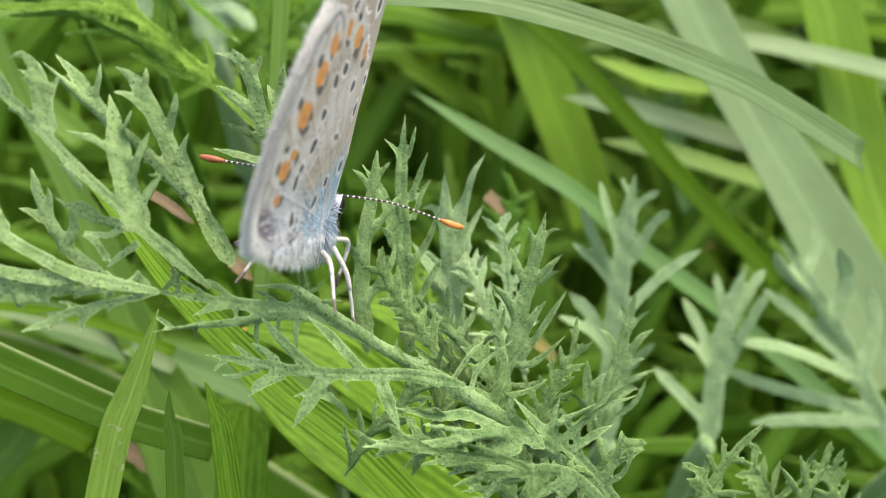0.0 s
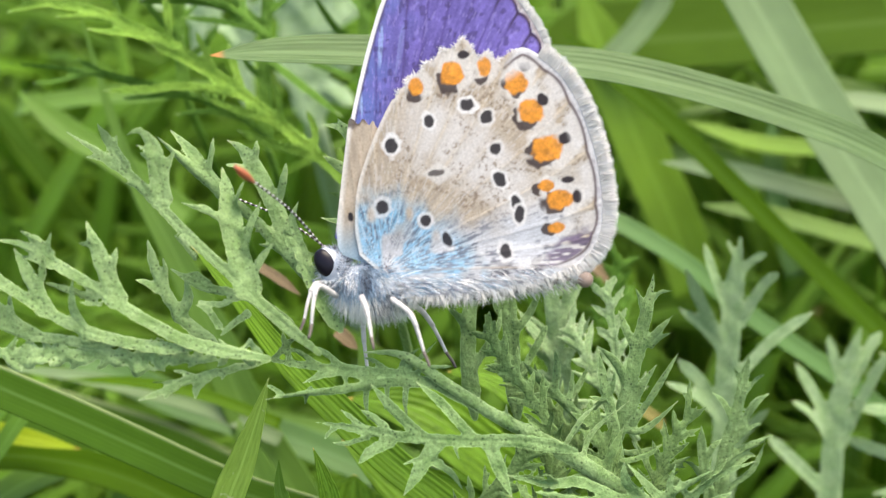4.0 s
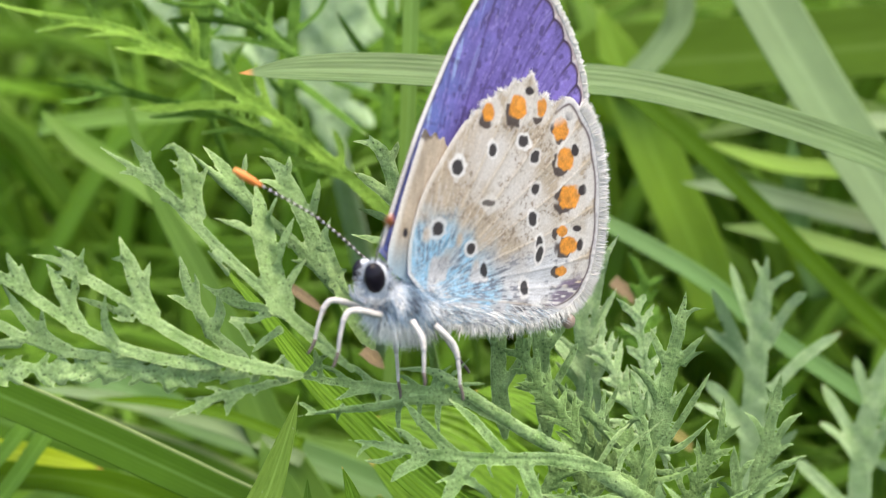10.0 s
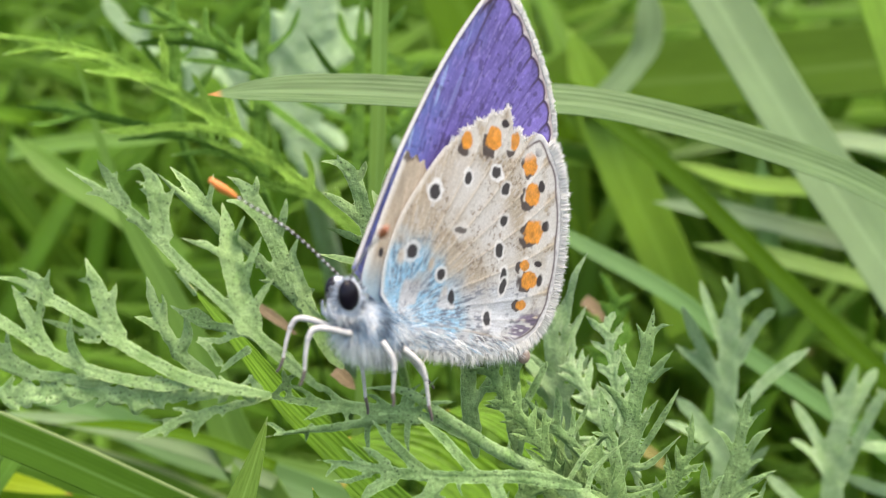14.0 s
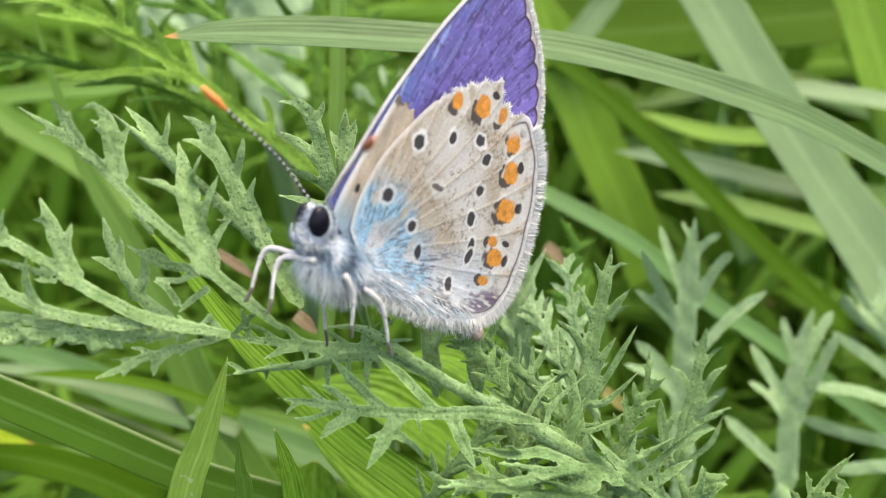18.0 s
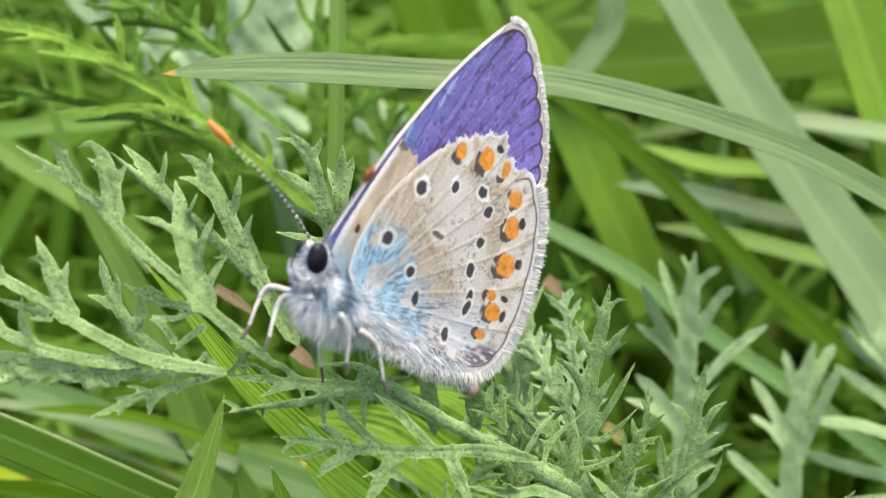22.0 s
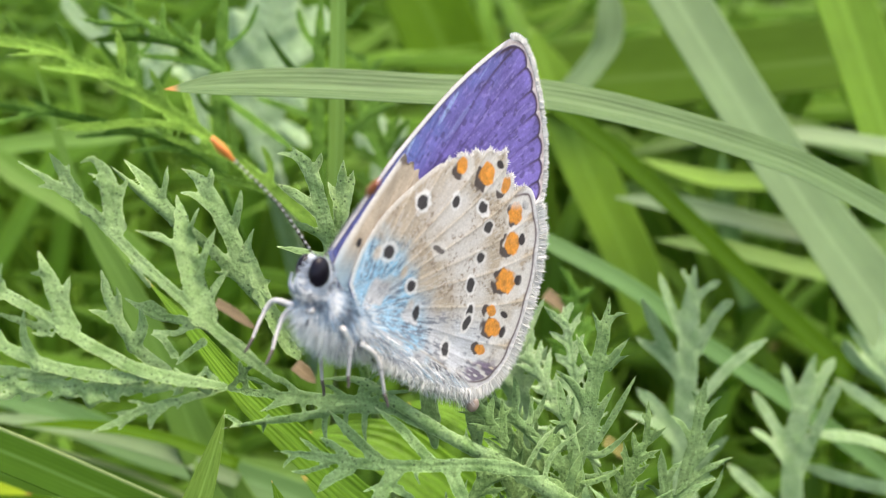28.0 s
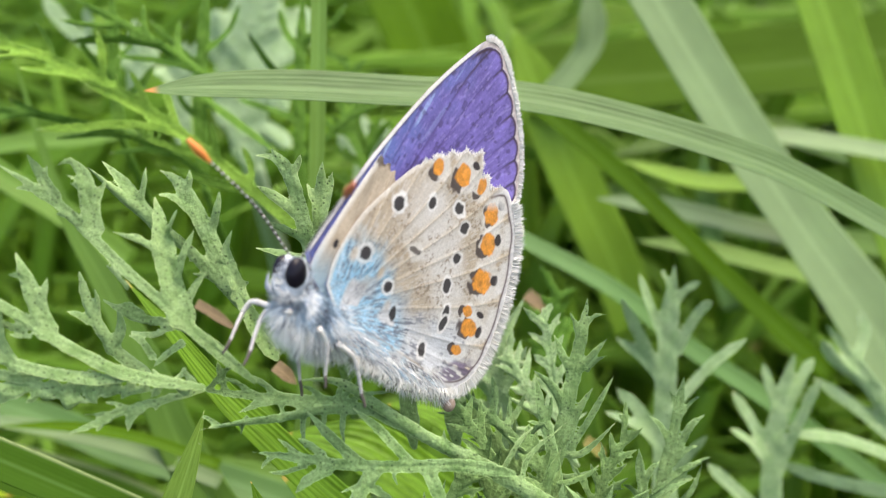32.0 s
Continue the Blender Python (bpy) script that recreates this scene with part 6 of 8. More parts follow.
pinna(TUFT, AXIS, 0.50, 0.27, auto_lobes(AXIS, 15, 3.04, 0.33, 160, start=0.08, spread=0.55, taper=0.50), YARROW_SHADED, 160, 1)
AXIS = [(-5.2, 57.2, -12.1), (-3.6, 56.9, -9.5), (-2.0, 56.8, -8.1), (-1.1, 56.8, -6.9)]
pinna(TUFT, AXIS, 0.49, 0.27, auto_lobes(AXIS, 14, 2.68, 0.32, 161, start=0.08, spread=0.60, taper=0.50), YARROW_SHADED, 161, 1)
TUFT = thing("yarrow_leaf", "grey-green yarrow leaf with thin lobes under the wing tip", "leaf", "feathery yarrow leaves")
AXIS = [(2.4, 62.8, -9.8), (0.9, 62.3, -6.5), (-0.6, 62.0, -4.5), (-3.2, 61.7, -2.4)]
pinna(TUFT, AXIS, 0.59, 0.34, auto_lobes(AXIS, 14, 2.95, 0.38, 162, start=0.08, spread=0.60, taper=0.50), YARROW_SHADED, 162, 1)
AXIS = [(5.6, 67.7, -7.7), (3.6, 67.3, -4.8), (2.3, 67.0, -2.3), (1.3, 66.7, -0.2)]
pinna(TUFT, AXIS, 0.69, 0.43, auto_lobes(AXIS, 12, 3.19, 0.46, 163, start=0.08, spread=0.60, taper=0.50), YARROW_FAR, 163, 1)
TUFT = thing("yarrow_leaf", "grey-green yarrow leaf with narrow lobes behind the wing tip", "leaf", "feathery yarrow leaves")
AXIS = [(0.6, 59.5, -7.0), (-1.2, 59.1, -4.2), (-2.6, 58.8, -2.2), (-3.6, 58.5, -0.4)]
pinna(TUFT, AXIS, 0.51, 0.28, auto_lobes(AXIS, 12, 2.65, 0.40, 167, start=0.08, spread=0.60, taper=0.50), YARROW_SHADED, 167, 1)
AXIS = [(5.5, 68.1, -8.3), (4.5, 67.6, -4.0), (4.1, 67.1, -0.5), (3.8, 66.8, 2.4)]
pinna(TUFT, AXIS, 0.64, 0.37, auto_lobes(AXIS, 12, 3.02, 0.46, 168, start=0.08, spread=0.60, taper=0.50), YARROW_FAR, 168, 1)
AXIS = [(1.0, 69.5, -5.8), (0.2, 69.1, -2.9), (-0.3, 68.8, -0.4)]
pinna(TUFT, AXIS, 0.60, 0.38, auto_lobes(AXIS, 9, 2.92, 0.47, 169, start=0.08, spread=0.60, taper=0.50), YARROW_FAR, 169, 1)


# ---- the butterfly, in its own axes: x ahead, y to its left, z up ----
BODY = Matrix.Diagonal((UNIT, UNIT, UNIT, 1))


def lattice(seed, cells=64):
    g = np.random.RandomState(seed).rand(cells, cells)

    def read(u, v):
        iu, iv = np.floor(u).astype(int), np.floor(v).astype(int)
        fu, fv = u - iu, v - iv
        fu, fv = fu * fu * (3 - 2 * fu), fv * fv * (3 - 2 * fv)
        a, b = g[iu % cells, iv % cells], g[(iu + 1) % cells, iv % cells]
        c, d = g[iu % cells, (iv + 1) % cells], g[(iu + 1) % cells, (iv + 1) % cells]
        return (a * (1 - fu) + b * fu) * (1 - fv) + (c * (1 - fu) + d * fu) * fv
    return read


def smooth(a, b, x):
    f = np.clip((x - a) / (b - a), 0, 1)
    return f * f * (3 - 2 * f)


def blend(color, other, f):
    return color + (np.array(other) - color) * np.clip(f, 0, 1)[:, None]


def wing_material():
    n = Nodes("wing_scales")
    color = n.attribute("scales").outputs["Color"]
    dust = n.ramp(n.noise(9000, 2.0), (0.3, (0.86, 0.86, 0.86)), (0.7, (1.06, 1.06, 1.06)))
    color = n.mix(1.0, color, dust, "MULTIPLY")
    n.bump(n.noise(7000, 3.0), 0.2, 0.00004)
    n.bsdf.inputs["Sheen Weight"].default_value = 0.2
    return n.done(color, 0.6, 0.2, spec=0.25)


WING = wing_material()


def outline(pts, count):
    """The wing's edge: a smooth curve through the given corners, evenly spaced."""
    pts = [Vector((p[0], p[1], 0)) for p in pts]
    dense = [spline(pts, i / 1500)[0] for i in range(1501)]
    run = np.concatenate([[0], np.cumsum([(b - a).length for a, b in zip(dense, dense[1:])])])
    at_ = np.linspace(0, run[-1], count)
    return np.stack([np.interp(at_, run, [d.x for d in dense]), np.interp(at_, run, [d.y for d in dense])], -1)


def spread(off, belly, u, v):
    """How far a wing stands from the middle plane; belly: how far its lower part rounds the abdomen."""
    return off * (1 - 0.8 * smooth(1.5, -8.5, u)) + belly * smooth(1.6, -0.4, v) * smooth(-8.8, -5.5, u)


def wing(name, parent, base, edge, side, off, paint_out, paint_in, veins, lean=0.0, label="", cell=0.06, bulge=0.25, belly=0.0):
    """A wing as a thin two-faced sheet within its outline, with raised veins. side: +1 its left, -1 its right."""
    rim = outline(edge, 420)
    base = np.array(base)
    ring = np.concatenate([rim, base[None]])
    low, high = ring.min(0) - 2 * cell, ring.max(0) + 2 * cell
    nx, nz = (np.ceil((high - low) / cell)).astype(int) + 1
    gx, gz = np.meshgrid(low[0] + cell * np.arange(nx), low[1] + cell * np.arange(nz), indexing="ij")
    gu, gv = gx.ravel(), gz.ravel()
    gap, inside = np.full(len(gu), 9e9), np.zeros(len(gu), bool)
    for k in range(len(ring)):
        p, q = ring[k], ring[(k + 1) % len(ring)]
        d = q - p
        f = np.clip(((gu - p[0]) * d[0] + (gv - p[1]) * d[1]) / max(d @ d, 1e-12), 0, 1)
        gap = np.minimum(gap, np.hypot(gu - p[0] - f * d[0], gv - p[1] - f * d[1]))
        if abs(d[1]) > 1e-12:
            inside ^= ((p[1] > gv) != (q[1] > gv)) & (gu < d[0] * (gv - p[1]) / d[1] + p[0])
    field = np.where(inside, -gap, gap).reshape(nx, nz)
    slope = np.stack(np.gradient(field, cell), -1).reshape(-1, 2)
    keep = field < 0
    ci, cj = np.nonzero(keep[:-1, :-1] | keep[1:, :-1] | keep[:-1, 1:] | keep[1:, 1:])
    quads = np.stack([ci * nz + cj, (ci + 1) * nz + cj, (ci + 1) * nz + cj + 1, ci * nz + cj + 1], -1)
    used = np.unique(quads)
    back = np.full(nx * nz, -1)
    back[used] = np.arange(len(used))
    quads = back[quads]
    f, sl = field.ravel()[used], slope[used]
    shift = np.where(f > 0, f / np.maximum((sl ** 2).sum(1), 0.5), 0)
    u, v = gu[used] - sl[:, 0] * shift, gv[used] - sl[:, 1] * shift
    gap = np.clip(-f, 0, None)
    turn = np.unwrap(np.arctan2(rim[:, 1] - base[1], rim[:, 0] - base[0]))
    order = np.maximum.accumulate(turn) + np.arange(len(turn)) * 1e-9
    angle = np.arctan2(v - base[1], u - base[0])
    angle = np.where(angle < order[0] - 1.2, angle + 2 * np.pi, angle)
    a = np.interp(angle, order, np.linspace(0, 1, len(order)))
    rad = np.clip(np.hypot(u - base[0], v - base[1]) / np.interp(angle, order, np.hypot(*(rim - base).T)), 0, 1)
    fan = Fan(base, veins, u, v)
    puff = bulge * np.sin(rad * 3.0) * np.sin(a * 3.1) + 0.03 * fan.line - 0.02 * fan.beat * smooth(0.3, 0.7, rad)
    veering = (v - base[1]) * math.sin(lean)
    verts, colors = [], []
    for face, paint in ((1, paint_out), (-1, paint_in)):
        y = side * (spread(off, belly, u, v) + puff * 0.6 + veering + 0.03 * face)
        verts.append(np.stack([u, y, v], -1))
        colors.append(paint(u, v, a, rad, gap, fan))
    verts, colors = np.concatenate(verts), np.concatenate(colors)
    other = quads[:, ::-1] + len(u)
    if side < 0:
        quads, other = quads[:, ::-1], other[:, ::-1]
    m = bpy.data.meshes.new(name)
    m.from_pydata((verts * UNIT).tolist(), [], np.concatenate([quads[:, ::-1], other[:, ::-1]]).tolist())
    rgba = np.concatenate([np.clip(colors, 0.004, 0.9), np.ones((len(colors), 1))], 1)
    m.attributes.new("scales", "FLOAT_COLOR", "POINT").data.foreach_set("color", rgba.ravel().astype(np.float32))
    m.materials.append(WING)
    m.polygons.foreach_set("use_smooth", [True] * len(m.polygons))
    return part(name, m, parent, label), rim


class Fan:
    """The veins that fan out from a wing's root: line is 1 on a vein, beat goes 0-1-0 from vein to vein, r and th are the way from the root."""

    def __init__(self, base, veins, u, v):
        self.r = np.hypot(u - base[0], v - base[1])
        self.th = np.degrees(np.arctan2(v - base[1], u - base[0])) % 360
        self.th = np.where(self.th > 300, self.th - 360, self.th)
        bend = self.th + 0.9 * np.sin(self.r * 0.55)
        away = np.min(np.abs(bend[:, None] - np.array(veins)), 1)
        self.line = np.exp(-(np.radians(away) * self.r / 0.075) ** 2) * smooth(1.5, 3.5, self.r)
        at_ = np.interp(bend, veins, np.arange(len(veins)))
        self.beat = np.abs(np.sin(at_ * np.pi))


BEIGE, CHALK, INK, AMBER, AZURE, VIOLET = (0.46, 0.385, 0.30), (0.66, 0.63, 0.60), (0.02, 0.016, 0.02), (0.80, 0.31, 0.035), (0.17, 0.435, 0.64), (0.165, 0.125, 0.42)
HIND_VEINS = (60.0, 76.0, 90.0, 98.0, 108.5, 116.5, 124.5, 133.0, 142.0, 153.5, 166.0, 173.5, 181.0)
FORE_VEINS = (70.0, 84.0, 95.0, 103.0, 107.5, 112.0, 116.5, 121.0, 125.5, 130.0, 135.0, 141.0, 150.0, 165.0)
N1, N2, N3 = lattice(5), lattice(8), lattice(13)
# ringed black spots of the hindwing: place, half width, half height, tilt, ring
SPOTS = [
    (1.36, 6.78, 0.34, 0.40, -12, 1.0),
    (-0.65, 7.88, 0.24, 0.36, -14, 1.0),
    (-2.65, 8.57, 0.36, 0.30, 10, 1.0),
    (-3.58, 7.87, 0.30, 0.34, 15, 0.7),
    (-3.93, 6.23, 0.30, 0.30, 0, 0.6),
    (-4.03, 4.66, 0.28, 0.40, -18, 0.9),
    (-4.80, 3.42, 0.25, 0.38, -10, 0.9),
    (-4.92, 2.82, 0.24, 0.40, 14, 0.9),
    (-4.08, 1.00, 0.27, 0.40, -10, 0.6),
    (2.05, 3.68, 0.34, 0.38, 20, 0.65),
    (-0.14, 2.84, 0.30, 0.30, 10, 0.75),
    (-1.16, 1.80, 0.22, 0.38, -12, 0.25),
]
# orange crescents along its edge: place, half width, half height
CRESCENTS = [
    (-0.10, 9.70, 0.44, 0.46),
    (-1.96, 10.22, 0.62, 0.66),
    (-3.64, 10.47, 0.38, 0.56),
    (-5.18, 9.56, 0.60, 0.62),
    (-5.86, 8.00, 0.66, 0.68),
    (-6.54, 6.03, 0.84, 0.70),
    (-7.02, 3.44, 0.72, 0.52),
    (-6.38, 4.16, 0.42, 0.32),
    (-6.74, 2.02, 0.42, 0.29),
]
# black marks at the outer side of the crescents
DOTS = [
    (-2.60, 11.15, 0.30, 0.20),
    (-5.68, 10.30, 0.30, 0.26),
    (-6.45, 8.55, 0.30, 0.34),
    (-7.48, 6.50, 0.32, 0.32),
    (-7.46, 4.40, 0.30, 0.18),
    (-7.88, 3.52, 0.26, 0.36),
]


def oval(u, v, x, y, w, h, tilt=0.0):
    c, s = math.cos(radians(tilt)), math.sin(radians(tilt))
    p, q = (u - x) * c + (v - y) * s, (v - y) * c - (u - x) * s
    return np.hypot(p / w, q / h) * (1 + 0.34 * (N2(u * 4.3 + x, v * 4.3) - 0.5))


def underside(u, v, a, rad, gap, fan):
    """Fawn underside with ringed black spots, orange crescents and a blue flush at the root."""
    n = len(u)
    th, r = fan.th, fan.r
    fibre = N1(th * 1.5, r * 1.3) * 0.5 + N2(th * 3.4, r * 2.6) * 0.5
    fleck = N2(u * 6.2 + 2, v * 6.2) * 0.55 + N1(u * 12, v * 12 + 4) * 0.45
    c = np.tile(np.array(BEIGE), (n, 1)) * (0.74 + 0.5 * fibre)[:, None]
    c = blend(c, (0.40, 0.30, 0.20), smooth(0.45, 0.75, N3(u * 0.7 + 3, v * 0.7)) * smooth(0.3, 0.6, fibre) * 0.5)
    c = blend(c, (0.60, 0.56, 0.51), smooth(0.45, 0.8, N3(u * 0.9 + 7, v * 0.9)) * 0.55)
    # chalky zone outside the spots, and round the middle mark
    chalk = smooth(5.6, 7.0, r + 0.8 * (N3(u * 1.3, v * 1.3) - 0.5)) * smooth(95, 112, th) * (1 - smooth(8.6, 9.6, r))
    c = blend(c, CHALK, chalk * (0.45 + 0.4 * fan.beat))
    c = blend(c, (0.66, 0.57, 0.44), fan.line * smooth(2.5, 4.5, r) * (0.1 + 0.55 * N3(th * 0.3, r * 0.5)))
    c = blend(c, (0.22, 0.16, 0.11), smooth(0.56, 0.74, fleck) * smooth(0.3, 0.55, N3(u * 1.1, v * 1.1 + 9)) * 0.75)
    c = blend(c, (0.70, 0.68, 0.66), smooth(0.62, 0.8, N2(th * 2.2 + 4, r * 3.1)) * 0.35)
    # blue flush
    reach = r + 1.5 * (N2(u * 1.7, v * 1.7) - 0.5)
    flush = (1 - smooth(2.7, 5.4, reach + 1.0 * smooth(-1.2, -4.0, u) - 1.5 * smooth(2.4, 0.4, v) + 0.3 * np.clip(v - 2.2, 0, 4))) * smooth(0.06, 0.34, N3(u * 1.5 + 5, v * 1.5))
    c = blend(c, np.array(AZURE) * (0.75 + 0.6 * N1(th * 1.1, r * 2.2))[:, None], flush * (0.76 + 0.24 * N2(th * 0.9, r * 3)))
    c = blend(c, (0.09, 0.12, 0.18), flush * smooth(0.5, 0.68, N1(th * 0.8 + 9, r * 3.4)) * smooth(0.3, 0.5, N3(u * 1.8, v * 1.8)) * 0.88)
    c = blend(c, (0.62, 0.73, 0.80), flush * smooth(0.6, 0.8, N2(th * 1.6, r * 1.4)) * 0.6)
    # pale bluish lower field with dark dashes and lying hair
    low = (1 - smooth(1.5, 3.3, v + 1.1 * (N2(u * 1.6, v * 1.6) - 0.5) + 0.28 * np.minimum(0, u + 3.5))) * smooth(-8.4, -6.6, u)
    c = blend(c, np.array((0.55, 0.58, 0.63)) * (0.75 + 0.45 * N1(th * 2.6, r * 2.0))[:, None], low * (1 - 0.8 * flush) * 0.8)
    c = blend(c, (0.09, 0.10, 0.14), low * smooth(0.56, 0.72, N1(th * 1.2 + 2, r * 2.6)) * smooth(0.4, 0.6, N3(u * 1.4 + 3, v * 2.0)) * 0.75)
    # the middle mark: a pale kite with a dark wedge
    c = blend(c, (0.70, 0.67, 0.63), (1 - smooth(0.8, 1.2, np.abs(u + 0.95) / 0.85 + np.abs(v - 5.2) / 0.62)) * 0.75)
    c = blend(c, (0.10, 0.085, 0.08), (1 - smooth(0.75, 1.1, oval(u, v, -0.85, 5.22, 0.42, 0.17, -6))) * 0.95)
    c = blend(c, (0.05, 0.045, 0.06), low * smooth(0.60, 0.72, N2(th * 1.1 + 8, r * 1.9)) * smooth(1.0, 0.0, v) * smooth(-1.5, -4.5, u) * 0.85)
    for x, y, w, h, tilt, ring in SPOTS:
        c = blend(c, (0.76, 0.74, 0.72), (1 - smooth(1.35, 1.75, oval(u, v, x, y, w, h, tilt))) * ring)
        c = blend(c, INK, (1 - smooth(0.86, 1.14, oval(u, v, x, y, w, h, tilt))) * 0.97)
    for x, y, w, h in CRESCENTS:
        c = blend(c, (0.72, 0.69, 0.65), (1 - smooth(1.35, 1.9, oval(u, v, x - 0.35 * w, y + 0.1 * h, w, h))) * 0.7)
    for x, y, w, h in CRESCENTS:
        # black hem on the root side of each orange mark
        to = np.array((HIND_BASE[0] - x, HIND_BASE[1] - y))
        to = to / np.hypot(*to) * 0.40
        hem = (1 - smooth(0.96, 1.14, oval(u, v, x + to[0], y + to[1], w, h))) * smooth(0.15, 0.35, N2(u * 2.1 + 1, v * 2.1))
        c = blend(c, (0.05, 0.032, 0.03), hem * 0.95)
        c = blend(c, np.array(AMBER) * (0.52 + 0.45 * N3(u * 3.4, v * 3.4) + 0.32 * N2(u * 9, v * 9))[:, None], (1 - smooth(0.82, 1.06, oval(u, v, x, y, w, h))) * 0.97)
    for x, y, w, h in DOTS:
        c = blend(c, (0.03, 0.022, 0.025), 1 - smooth(0.8, 1.15, oval(u, v, x, y, w, h)))
    # outer margin: chalk cells, a scalloped dark line, a lilac-grey hem
    edge = smooth(0.416, 0.44, a) * (1 - smooth(0.75, 0.773, a))
    c = blend(c, (0.70, 0.68, 0.66), (1 - smooth(0.8, 1.35, gap)) * smooth(0.3, 0.6, fan.beat) * edge * 0.7)
    c = blend(c, (0.60, 0.50, 0.38), fan.line * (1 - smooth(0.9, 1.8, gap)) * edge * 0.8)
    c = blend(c, np.array((0.66, 0.645, 0.65)) * (0.82 + 0.3 * N1(th * 2.4, r * 4))[:, None], (1 - smooth(0.40, 0.46, gap + 0.1 * fan.beat)) * edge * 0.95)
    c = blend(c, (0.40, 0.36, 0.40), smooth(0.6, 0.8, N1(th * 0.9, r * 5)) * (1 - smooth(0.3, 0.42, gap)) * smooth(0.1, 0.2, gap) * edge * 0.6)
    c = blend(c, (0.085, 0.055, 0.065), np.exp(-((gap + 0.12 * fan.beat - 0.5) / (0.065 + 0.03 * N2(th, r))) ** 2) * edge * 0.95)
    # dusky violet patch at the hind corner
    patch = 1 - smooth(0.6, 1.25, oval(u, v, -7.3, 0.75, 1.75, 0.75, -34))
    c = blend(c, np.array((0.13, 0.095, 0.165)) * (0.65 + 0.7 * N1(th * 2.2, r * 2.2))[:, None], patch * smooth(0.42, 0.52, gap) * smooth(0.15, 0.5, N2(th * 1.4, r * 1.8)) * 0.9)
    c = blend(c, (0.80, 0.78, 0.77), (1 - smooth(0.06, 0.2, gap)) * edge)
    c = blend(c, (0.74, 0.70, 0.64), (1 - smooth(0.08, 0.26, gap)) * (1 - smooth(0.392, 0.42, a)) * 0.7)
    lining = smooth(0.775, 0.81, a) * (1 - smooth(0.2, 1.4, gap)) * smooth(0.25, 0.6, N3(u * 1.3, v * 1.3 + 2))
    c = blend(c, np.array((0.56, 0.54, 0.55)) * (0.7 + 0.6 * N1(u * 5, v * 2))[:, None], lining * 0.9)
    return c


def fore_underside(u, v, a, rad, gap, fan):
    n = len(u)
    along = N1(fan.th * 1.5, fan.r * 1.3) * 0.6 + N2(fan.th * 3.2, fan.r * 2.0) * 0.4
    c = np.tile(np.array((0.47, 0.39, 0.30)), (n, 1)) * (0.72 + 0.55 * along)[:, None]
    c = blend(c, CHALK, (1 - smooth(0.02, 0.07, a)) * 0.9)
    c = blend(c, (0.60, 0.50, 0.38), fan.line * 0.5)
    c = blend(c, AZURE, (1 - smooth(0.12, 0.3, rad)) * 0.5)
    for x, y, r in ((0.9, 12.2, 0.4), (-0.8, 13.6, 0.36), (-2.4, 13.2, 0.36), (2.9, 8.3, 0.34), (3.0, 5.2, 0.3), (-3.2, 11.5, 0.36)):
        d = np.hypot(u - x, v - y)
        c = blend(c, (0.8, 0.78, 0.76), 1 - smooth(r * 1.5, r * 2.1, d))
        c = blend(c, INK, 1 - smooth(r * 0.8, r * 1.1, d))
    c = blend(c, (0.09, 0.06, 0.07), np.exp(-((gap - 0.45) / 0.08) ** 2) * smooth(0.3, 0.45, a))
    return c


